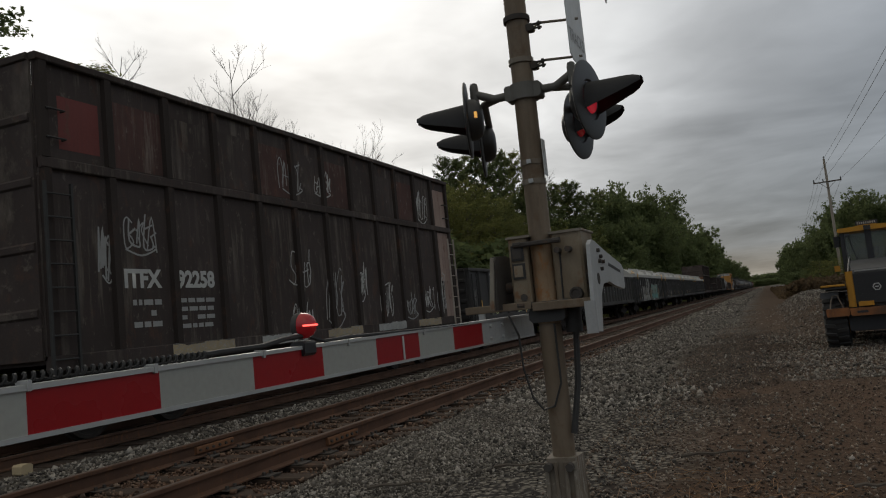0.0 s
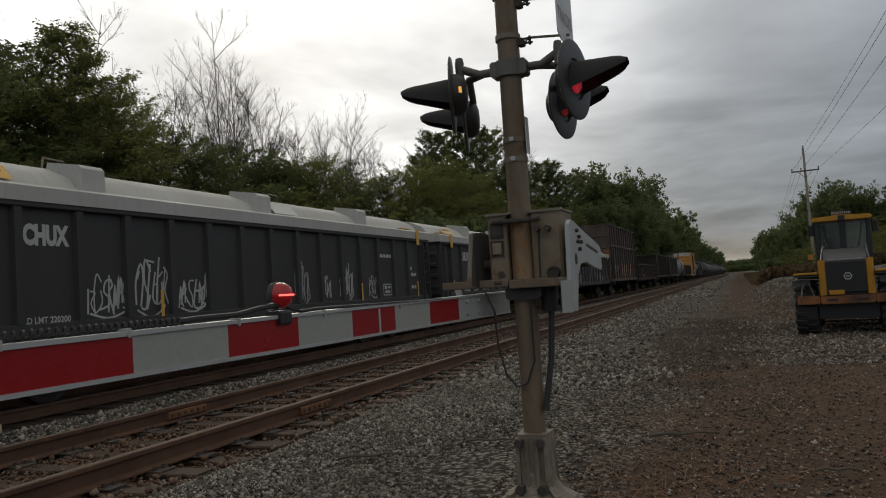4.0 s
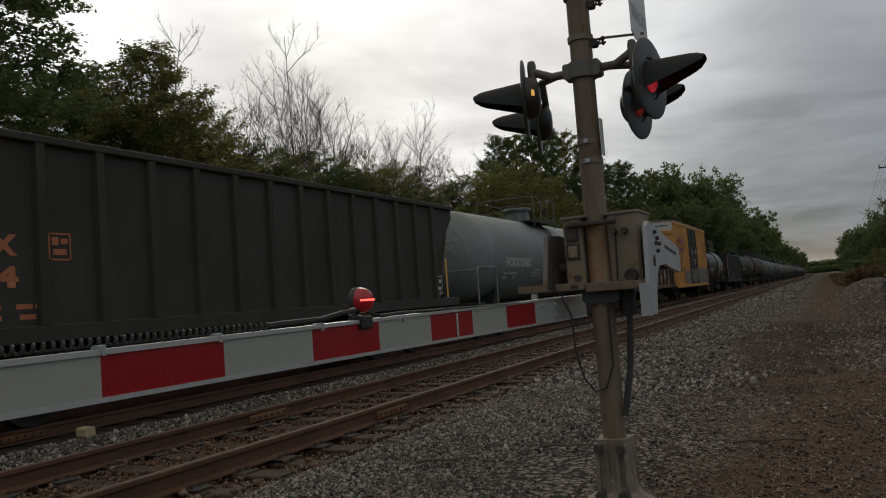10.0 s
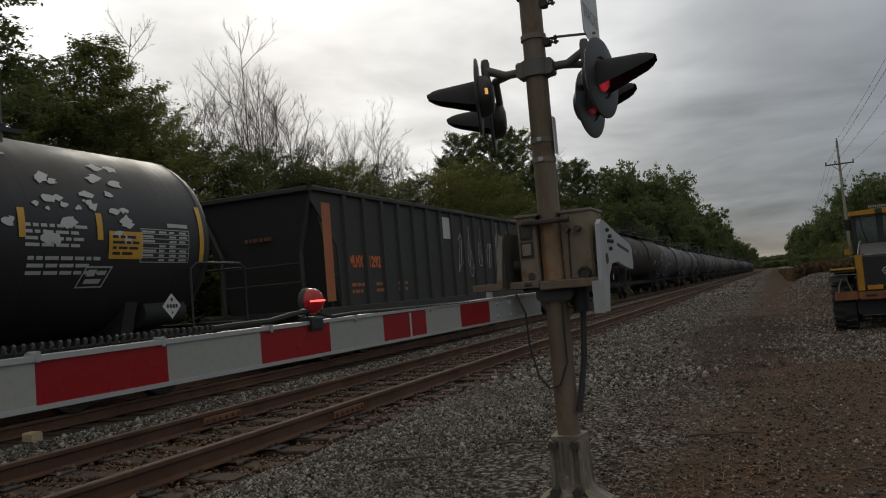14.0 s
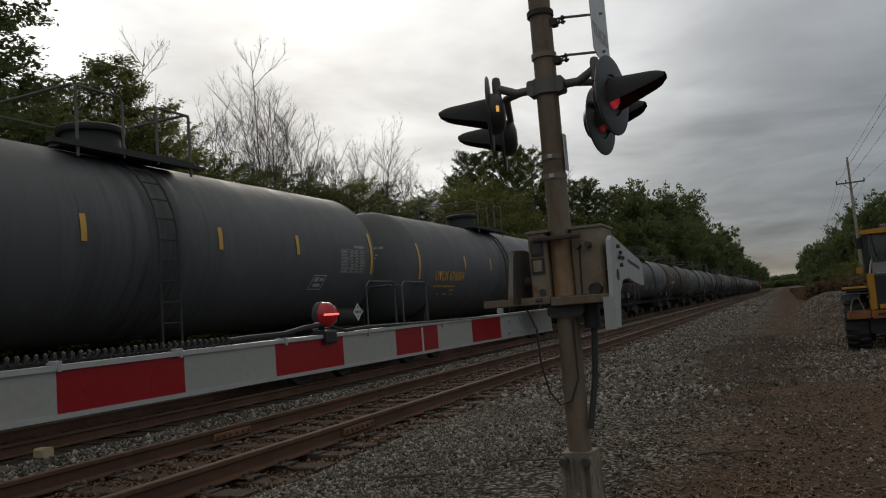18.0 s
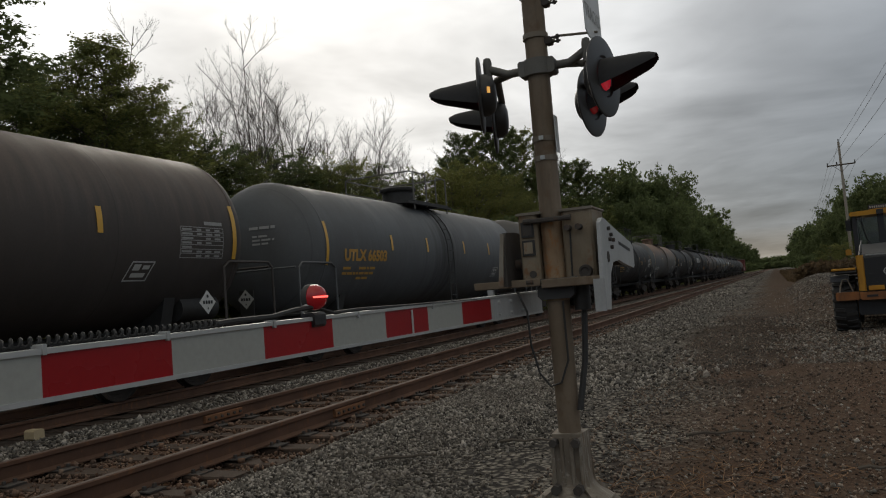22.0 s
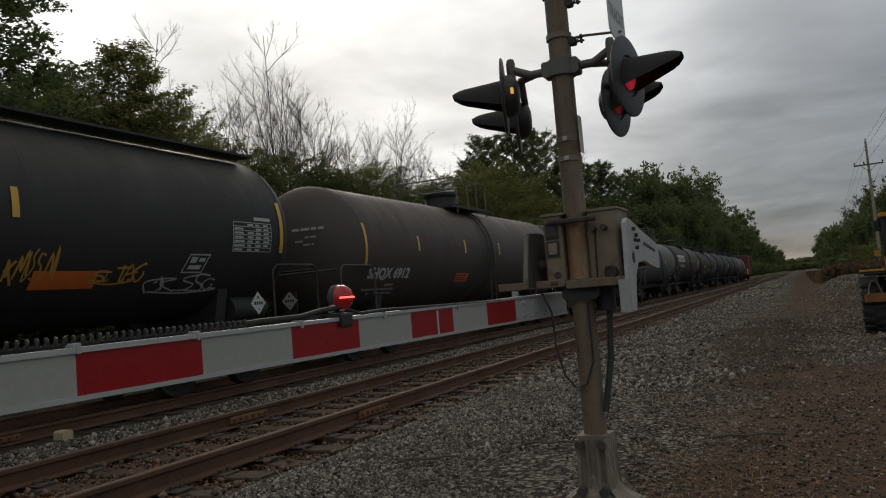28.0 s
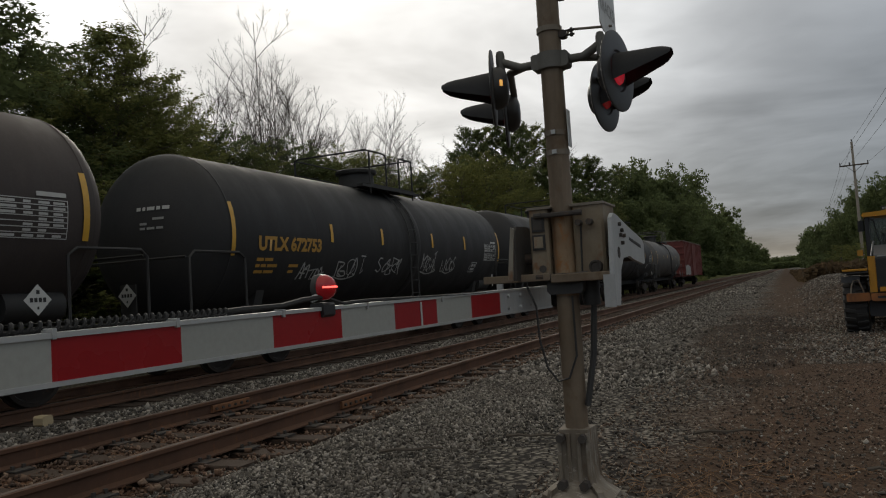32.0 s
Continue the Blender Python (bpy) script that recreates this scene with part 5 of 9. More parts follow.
# ---------- wheel loader ----------
def build_loader():
    ld = thing("wheel_loader", "parked yellow wheel loader seen from its engine end", "wheel loader", m=pose(1.84, 16.0, 0, 0, 0, -7))
    # local: x across, y away, z up
    body = MB()
    body.prism([(-0.40, 0.72), (0.40, 0.72), (0.43, 1.36), (0.32, 1.42), (-0.32, 1.42), (-0.43, 1.36)], "y", 0.05, 1.1)
    b = part("engine_hood", body, M["blackdull"], ld, "black engine compartment with grille")
    for s in (-1, 1):
        part("hood_post", MB().box(s * 0.40 - 0.062, s * 0.40 + 0.062, -0.01, 0.5, 0.74, 1.40, 0.02), M["deere_y"], b, "yellow corner panel")
    g = part("grille", MB().box(-0.335, 0.335, 0.0, 0.05, 0.78, 1.36, 0.01), M["black"], b, "dark mesh grille")
    for k in range(14):
        part("slat", MB().box(-0.32, 0.32, -0.008, 0.0, 0.80 + k * 0.04, 0.812 + k * 0.04), M["blackdull"], g)
    em = MB().lathe([(0.055, 0.0), (0.075, 0.0), (0.075, 0.008), (0.055, 0.008)], 6, pose(0.03, -0.012, 1.08, 90, 0, 0))
    em.box(-0.005, 0.065, -0.016, -0.010, 1.07, 1.09)
    part("emblem", em, M["mark_w"], g, "small pale maker's emblem")
    top = MB().prism([(0.02, 1.37), (0.05, 1.42), (0.55, 1.60), (1.1, 1.62), (1.1, 1.40)], "x", -0.36, 0.36)
    part("hood_top", top, M["grey"], b, "grey sloping engine cover")
    for s in (-1, 1):
        part("hood_rail", MB().tube([(s * 0.40, 0.05, 1.40), (s * 0.37, 0.25, 1.58), (s * 0.36, 0.8, 1.68)], 0.016, 6), M["grey"], b)
    part("tail_plate", MB().box(-0.30, 0.30, 0.02, 0.04, 1.385, 1.41), M["mark_dim"], b)
    # counterweight bumper
    bp = MB()
    bp.prism([(-0.42, 0.58), (0.42, 0.58), (0.45, 0.62), (0.45, 0.72), (-0.45, 0.72), (-0.45, 0.62)], "y", -0.12, 0.3)
    bm_ = part("bumper", bp, M["orange"], ld, "worn orange counterweight bumper")
    for s in (-1, 1):
        part("bumper_end", MB().box(s * 0.655 - 0.195, s * 0.655 + 0.195, -0.10, 0.3, 0.585, 0.735, 0.02), M["orange"], bm_)
        part("bumper_hole", MB().box(s * 0.25 - 0.09, s * 0.25 + 0.09, -0.124, -0.12, 0.63, 0.67), M["black"], bm_)
        rail = [(s * 0.78, -0.02, 0.73), (s * 0.76, -0.02, 0.86), (s * 0.72, -0.02, 0.97), (s * 0.64, -0.02, 0.98), (s * 0.60, -0.02, 0.86), (s * 0.56, -0.02, 0.74)]
        if s < 0:
            part("handrail", MB().tube(rail, 0.014, 6), M["galv"], ld, "bent grey handrail")
    part("orange_plate", MB().box(-0.30, -0.05, -0.02, 0.0, 0.745, 0.83, 0.005), M["deere_y"], b)
    part("chassis", MB().box(-0.5, 0.5, 0.1, 2.9, 0.30, 0.60, 0.03), M["black"], ld, "black chassis")
    # fenders, steps
    for s in (-1, 1):
        part("fender", MB().prism([(-0.15, 1.10), (-0.12, 1.17), (0.95, 1.17), (1.05, 1.05), (1.0, 1.05), (0.92, 1.10)], "x", s * 0.68 - 0.20, s * 0.68 + 0.20), M["blackdull"], ld, "fender over the tyre")
        part("fender_edge", MB().box(s * 0.68 - 0.202, s * 0.68 + 0.202, -0.17, -0.13, 1.14, 1.18, 0.008), M["deere_y"], ld)
        part("mud_flap", MB().box(s * 0.73 - 0.19, s * 0.73 + 0.12, 0.0, 0.02, 0.93, 1.05, 0.005), M["grey"], ld)
    # wheels
    for yy in (0.55, 2.45):
        for s in (-1, 1):
            m = pose(s * 0.72, yy, 0.485) @ pose(0, 0, 0, 0, 90 * s, 0) @ Matrix.Diagonal((1.06, 1.06, 1.25, 1))
            w = part("wheel", MB().lathe([(0.26, -0.16), (0.42, -0.165), (0.475, -0.14), (0.49, -0.08), (0.49, 0.08), (0.475, 0.14), (0.42, 0.165), (0.26, 0.16)], 28, m), M["tyre"], ld, "dusty lugged tyre")
            part("rim", MB().lathe([(0.0, 0.02), (0.10, 0.03), (0.12, 0.10), (0.25, 0.12), (0.265, 0.158), (0.265, -0.158), (0.0, -0.15)], 20, m), M["deere_y"], w, "yellow wheel rim")
            lug = MB()
            for k in range(20):
                for side in (-1, 1):
                    a = (k + (side > 0) * 0.5) / 20 * math.tau
                    c, q = math.cos(a), math.sin(a)
                    base = [Vector((r * c - t * q, r * q + t * c, h)) for r in (0.478, 0.515) for t, h in ((-0.028, side * 0.01), (0.028, side * 0.01), (0.05, side * 0.155), (-0.006, side * 0.155))]
                    lug.add([m @ p for p in base], [(3, 2, 1, 0), (4, 5, 6, 7), (0, 1, 5, 4), (1, 2, 6, 5), (2, 3, 7, 6), (3, 0, 4, 7)])
            part("tread", lug, M["tyre"], w, smooth=False)
    # cab
    cab = part("cab", MB().box(-0.44, 0.44, 0.95, 2.05, 1.05, 1.45, 0.02), M["blackdull"], ld, "black framed operator cab")
    for x, yy in ((-0.45, 0.92), (0.45, 0.92), (-0.45, 2.05), (0.45, 2.05)):
        part("cab_post", MB().box(x - 0.04, x + 0.04, yy - 0.04, yy + 0.04, 1.30, 2.16, 0.01), M["black"], cab)
    part("centre_post", MB().box(-0.055, 0.055, 0.88, 0.93, 1.45, 2.17, 0.01), M["black"], cab)
    for x0, x1 in ((-0.41, -0.055), (0.055, 0.41)):
        part("rear_window", MB().box(x0, x1, 0.905, 0.913, 1.45, 2.13), M["glass"], cab, "tinted cab window")
    for x in (-0.45, 0.45):
        part("side_window", MB().box(x - 0.004, x + 0.004, 0.96, 2.01, 1.45, 2.13), M["glass"], cab, "tinted cab window")
    part("seat", MB().box(-0.25, 0.2, 1.3, 1.5, 1.3, 1.85, 0.06), M["black"], cab)
    for s in (-1, 1):
        part("wiper", MB().tube([(s * 0.33, 0.895, 2.08), (s * 0.30, 0.895, 1.85), (s * 0.22, 0.895, 1.55)], 0.010, 5), M["black"], cab)
    roof = MB().prism([(-0.50, 2.17), (-0.53, 2.20), (-0.50, 2.25), (-0.2, 2.26), (-0.12, 2.275), (0.12, 2.275), (0.2, 2.26), (0.50, 2.25), (0.53, 2.20), (0.50, 2.17)], "y", 0.80, 2.2)
    rf = part("roof", roof, M["deere_y"], cab, "yellow cab roof")
    part("roof_notch", MB().box(-0.06, 0.06, 0.79, 0.80, 2.17, 2.26), M["black"], rf)
    for s in (-1, 1):
        part("work_light", MB().box(s * 0.36 - 0.04, s * 0.36 + 0.04, 0.86, 0.90, 2.09, 2.15, 0.01), M["grey"], rf)
    sgn = part("roof_sign", MB().box(-0.19, 0.19, 0.95, 0.98, 2.28, 2.36, 0.005), M["black"], rf, "black roof plate with pale characters")
    for k in range(9):
        part("plate_mark", MB().box(-0.165 + k * 0.037, -0.142 + k * 0.037, 0.944, 0.949, 2.30, 2.34), M["mark_dim"], rf)
    for s in (-1, 1):
        mr = part("mirror", MB().box(s * 0.58 - 0.06, s * 0.58 + 0.06, 1.6, 1.64, 1.92, 2.14, 0.015), M["black"], cab)
        part("mirror_arm", MB().tube([(s * 0.49, 1.7, 2.16), (s * 0.58, 1.62, 2.16), (s * 0.58, 1.62, 2.12)], 0.010, 5), M["black"], mr)
    part("side_mirror", MB().box(-0.64, -0.54, 0.5, 0.54, 1.42, 1.53, 0.01), M["deere_y"], cab, "small yellow-backed mirror")
    # lift arms and bucket at the far end
    for s in (-1, 1):
        part("lift_arm", MB().prism([(2.2, 1.2), (2.4, 1.3), (3.6, 0.5), (3.5, 0.35)], "x", s * 0.4 - 0.06, s * 0.4 + 0.06), M["deere_y"], ld)
    part("bucket", MB().prism([(3.4, 0.08), (4.2, 0.06), (4.2, 0.10), (3.6, 0.2), (3.5, 0.5), (3.7, 0.8), (3.6, 0.82), (3.4, 0.5)], "x", -0.95, 0.95), M["darkiron"], ld, "worn steel bucket")


build_loader()


# ---------- utility poles ----------
def build_pole(x, y, h, arm=True, label="weathered grey wooden utility pole with crossarm"):
    p = thing("utility_pole", label, "utility pole", m=pose(x, y, 0, 0, -0.6, 0))
    part("pole", MB().cyl((0, 0, -0.4), (0, 0, h), 0.17, 0.11, 14), M["wood"], p)
    if arm:
        za = h - 2.45
        part("crossarm", MB().box(-1.35, 1.35, -0.17, -0.05, za - 0.07, za + 0.07, 0.01), M["bark"], p)
        for s in (-1, 1):
            part("brace", MB().cyl((s * 0.75, -0.16, za - 0.06), (0, -0.15, za - 0.75), 0.025, n=6), M["bark"], p)
        for xx in (-1.28, -0.4, 1.28):
            part("insulator", MB().lathe([(0.0, 0.30), (0.05, 0.28), (0.07, 0.2), (0.04, 0.14), (0.075, 0.1), (0.03, 0.0)], 10, pose(xx, -0.11, za + 0.07)), M["grey"], p)
        part("insulator", MB().lathe([(0.0, 0.30), (0.05, 0.28), (0.07, 0.2), (0.03, 0.0)], 10, pose(0, 0, h)), M["grey"], p)
    return p


build_pole(7.45, 90, 13.9)
build_pole(9.2, 230, 13.0, label="distant grey wooden utility pole with crossarm")
build_pole(-24.0, 16.0, 12.5, False, label="pale grey wooden pole beside the trees")


def wire(a, b, sag):
    a, b = Vector(a), Vector(b)
    pts = [a.lerp(b, t / 24) - Vector((0, 0, sag * 4 * (t / 24) * (1 - t / 24))) for t in range(25)]
    tagged(part("overhead_wire", MB().tube(pts, 0.012, 4), M["blackdull"], None), "thin dark overhead power wire", "power line", "power lines")


for dx, z, end in ((-1.28, 11.7, 6.6), (1.28, 11.7, 11.2), (0.0, 14.15, 7.9), (-0.4, 11.7, 7.6)):
    wire((7.45 + dx, 90, z), (end, -25, z), 0.7)
    wire((7.45 + dx, 90, z), (9.2 + dx, 230, z - 0.9), 1.8)


# ---------- trees ----------
def grow(rng, h, spread, depth, bare=False, twig=0.012):
    """Trunk and limbs as tubes; returns the mesh builder and the places where leaves sit."""
    mb, tips = MB(), []

    def limb(p, d, length, r, level):
        pts, n = [p], 4 if level < 2 else 3
        for k in range(n):
            d = (d + Vector(rng.normal(0, 0.16 if level else 0.05, 3)) + Vector((0, 0, 0.10 if bare else 0.04))).normalized()
            p = p + d * (length / n)
            pts.append(p)
        mb.tube(pts, r, 7 if level == 0 else (5 if level < 3 else 3), max(r * (0.45 if level else 0.35), twig * 0.6))
        tips.extend((q, level) for q in pts[1:])
        if level >= depth:
            return
        kids = (13 if bare else 8) if level == 0 else (5 if bare else 4)
        for k in range(kids):
            t = rng.uniform(0.25 if level == 0 else 0.2, 1.0)
            i = min(n - 1, int(t * n))
            q = pts[i].lerp(pts[i + 1], t * n - i)
            a = rng.uniform(0, math.tau)
            out = Vector((math.cos(a), math.sin(a), 0))
            nd = (d * (0.55 if bare else 0.45) + out * (0.48 if bare else spread) + Vector((0, 0, 0.30 if bare else 0.15))).normalized()
            limb(q, nd, length * rng.uniform(0.38, 0.62) * (1.15 - (0.85 if bare else 0.35) * t if level == 0 else 1.0) * (0.8 if bare else 1.0), max(r * 0.45 * (1.1 - 0.5 * t), twig), level + 1)
    limb(Vector((0, 0, -0.3)), Vector((0, 0, 1)), h * (0.95 if bare else 0.82), h * 0.0054 if bare else h * 0.016 + 0.03, 0)
    return mb, tips


LEAF_V = np.array([(-0.52, -0.5, 0.0), (0.62, -0.30, 0.10), (-0.05, 0.72, 0.0)])


def leafy(name, rng, h, spread, leaves, size, mat, depth=2, fat=0.9, low=0.18, skirt=0.0, dome=0.0, closed=0.7):
    """Limbs with leaves gathered in small sprays along them, denser towards the tips."""
    wood, tips = grow(rng, h, spread, depth)
    at = np.array([tuple(p) for p, lev in tips if lev >= 1 and p.z > h * low])
    sprays = at[rng.integers(0, len(at), max(60, leaves // 9))] + rng.normal(0, 1, (max(60, leaves // 9), 3)) * np.array([fat, fat, fat * 0.8])
    if dome:
        # sprays over a lobed dome, so that the crown closes
        n = int(len(sprays) * closed)
        zf = rng.uniform(0.08, 1.0, n)
        ang = rng.uniform(0, math.tau, n)
        lobes = 1 + 0.16 * np.sin(3 * ang + rng.uniform(0, 6)) + 0.13 * np.sin(7 * zf * 3 + 2 * ang + rng.uniform(0, 6))
        rad = dome * h * np.sqrt(np.clip(1 - ((zf - 0.38) / 0.64) ** 2, 0, 1)) * lobes * rng.uniform(0.35, 1.0, n) ** 0.5
        sprays[:n] = np.stack([rad * np.cos(ang), rad * np.sin(ang), zf * h * (0.93 + 0.07 * np.sin(5 * ang))], 1)
    pick = sprays[rng.integers(0, len(sprays), leaves)]
    clump = rng.normal(0, 1, (leaves, 3)) * np.array([1, 1, 0.55]) * fat * 0.36
    pos = pick + clump
    low_n = int(leaves * skirt)
    if low_n:
        ang, rad = rng.uniform(0, math.tau, low_n), np.sqrt(rng.uniform(0, 1, low_n)) * np.percentile(np.abs(pos[:, 0]), 85)
        pos[:low_n] = np.stack([rad * np.cos(ang), rad * np.sin(ang), rng.uniform(0.0, 0.38, low_n) ** 1.2 * h], 1)
    pos[:, 2] = np.maximum(pos[:, 2], 0.05)
    turn = turns(rng, leaves) * (size * np.exp(rng.normal(0, 0.3, leaves)))[:, None, None]
    high = float(np.percentile(pos[:, 2], 99.9)) / h
    pos /= high
    wood.v = [tuple(c / high for c in v) for v in wood.v]
    return wood.mesh("trunk", M["bark"]), islands("crown", LEAF_V, [(0, 1, 2)], (turn, pos), mat, "crown")


LEAF_Q = np.array([(-0.62, 0.0, 0.0), (-0.05, -0.34, 0.07), (0.62, 0.0, 0.0), (-0.05, 0.34, 0.07)])


def spray_tree(rng, h, spread, limbs, twigs, leaves, size, mat, base=0.10, cone=0.75, lift=0.55):
    """A tree of limbs that rise and fan out from the trunk; leaves sit in flat sprays along their twigs."""
    wood = MB()
    wood.tube([(rng.normal(0, 0.012) * h, rng.normal(0, 0.012) * h, 0.9 * h * k / 7 - 0.3 * (k == 0)) for k in range(8)], h * 0.014, 7, h * 0.002)
    a0, starts, ends, weight = rng.uniform(0, 6.3), [], [], []
    for i in range(limbs):
        f = base + (0.97 - base) * (i + rng.uniform(0, 1)) / limbs
        az = a0 + i * 2.39996 + rng.normal(0, 0.3)
        reach = spread * h * (min(1.0, 0.55 + 1.6 * f) * (1 - f) ** cone + 0.05) * rng.uniform(0.72, 1.18)
        out = Vector((math.cos(az), math.sin(az), 0))
        p, pts, up = Vector((0, 0, h * f * 0.93)), [], lift * (0.35 + 1.3 * f)
        for k in range(6):
            pts.append(p.copy())
            p = p + (out + Vector((rng.normal(0, 0.14), rng.normal(0, 0.14), up - 0.10 * k + rng.normal(0, 0.1)))) * (reach / 6)
        pts.append(p)
        wood.tube(pts, h * 0.0038 * (1.15 - f) + 0.008, 4, 0.005)
        for j in range(twigs):
            t = 0.18 + 0.82 * (j + rng.uniform(0, 1)) / twigs
            q = pts[min(5, int(t * 6))].lerp(pts[min(6, int(t * 6) + 1)], t * 6 - int(t * 6))
            side = Vector((-out.y, out.x, 0)) * (1 if j % 2 else -1)
            d = out * rng.uniform(0.35, 0.9) + side * rng.uniform(0.3, 1.0) + Vector((0, 0, rng.uniform(-0.15, 0.6)))
            e = q + d.normalized() * (reach * rng.uniform(0.16, 0.34) + 0.22)
            if j % 3 == 0:
                wood.tube([q, q.lerp(e, 0.5) + Vector((0, 0, 0.03)), e], 0.006, 3, 0.003)
            starts.append(tuple(q)), ends.append(tuple(e)), weight.append((e - q).length)
    starts, ends, weight = np.array(starts), np.array(ends), np.array(weight)
    pick = rng.choice(len(starts), leaves, p=weight / weight.sum())
    t = rng.uniform(0.1, 1.08, leaves)[:, None]
    pos = starts[pick] * (1 - t) + ends[pick] * t + rng.normal(0, 1, (leaves, 3)) * np.array([0.075, 0.075, 0.05]) * h / 10
    pos[:, 2] = np.maximum(pos[:, 2], 0.05)
    turn = turns(rng, leaves)
    level = turns(rng, leaves, True)
    flat = rng.uniform(0, 1, leaves) < 0.72
    tilt = rng.normal(0, 0.45, leaves)
    c, q, o, e = np.cos(tilt), np.sin(tilt), np.zeros(leaves), np.ones(leaves)
    lean = np.stack([np.stack([e, o, o], 1), np.stack([o, c, -q], 1), np.stack([o, q, c], 1)], 1)
    turn[flat] = np.einsum("nij,njk->nik", level, lean)[flat]
    turn = turn * (size * np.exp(rng.normal(0, 0.28, leaves)))[:, None, None]
    high = float(np.percentile(pos[:, 2], 99.9)) / h
    pos /= high
    wood.v = [tuple(c / high for c in v) for v in wood.v]
    return wood.mesh("trunk", M["bark"]), islands("crown", LEAF_Q, [(0, 1, 2, 3)], (turn, pos), mat, "crown")


def bare_tree(rng, h, stems):
    """Leafless tree: slim stems, rising limbs that divide twice into fine twigs."""
    mb = MB()

    def shoot(p, d, length, r, level):
        pts, n = [p], 5 if level == 0 else 3
        for k in range(n):
            d = (d + Vector(rng.normal(0, 0.045 if level == 0 else 0.13, 3)) + Vector((0, 0, 0.07 * (level > 0)))).normalized()
            p = p + d * (length / n)
            pts.append(p)
        mb.tube(pts, r, 6 if level == 0 else (4 if level == 1 else 3), max(r * 0.3, 0.0026))
        if level == 3:
            return
        for k in range((20, 7, 4)[level]):
            t = rng.uniform((0.30, 0.2, 0.15)[level], 0.98)
            i = min(n - 1, int(t * n))
            q = pts[i].lerp(pts[i + 1], t * n - i)
            a = rng.uniform(0, math.tau)
            nd = (d * 0.75 + Vector((math.cos(a), math.sin(a), 0.1)) * rng.uniform(0.45, 0.8)).normalized()
            shoot(q, nd, length * (0.31, 0.50, 0.52)[level] * (1.15 - 0.62 * t) * rng.uniform(0.7, 1.2), max(r * (0.34, 0.40, 0.5)[level], 0.0040), level + 1)
    for k in range(stems):
        a = rng.uniform(0, math.tau)
        shoot(Vector((0.15 * k * math.cos(a), 0.15 * k * math.sin(a), -0.3)), Vector((rng.normal(0, 0.06 + 0.05 * k), rng.normal(0, 0.06 + 0.05 * k), 1)).normalized(), h * (1 - 0.13 * k), h * 0.0046, 0)
    high = max(v[2] for v in mb.v) / h
    mb.v = [tuple(c / high for c in v) for v in mb.v]
    return mb.mesh("trunk", M["barepale"]), None


def tree_thing(meshes, label, m, category="tree", group=""):
    t = thing("tree" if category == "tree" else category, label, category, group, m=m)
    part("trunk", meshes[0], None, t)
    if meshes[1]:
        part("crown", meshes[1], None, t)
    return t


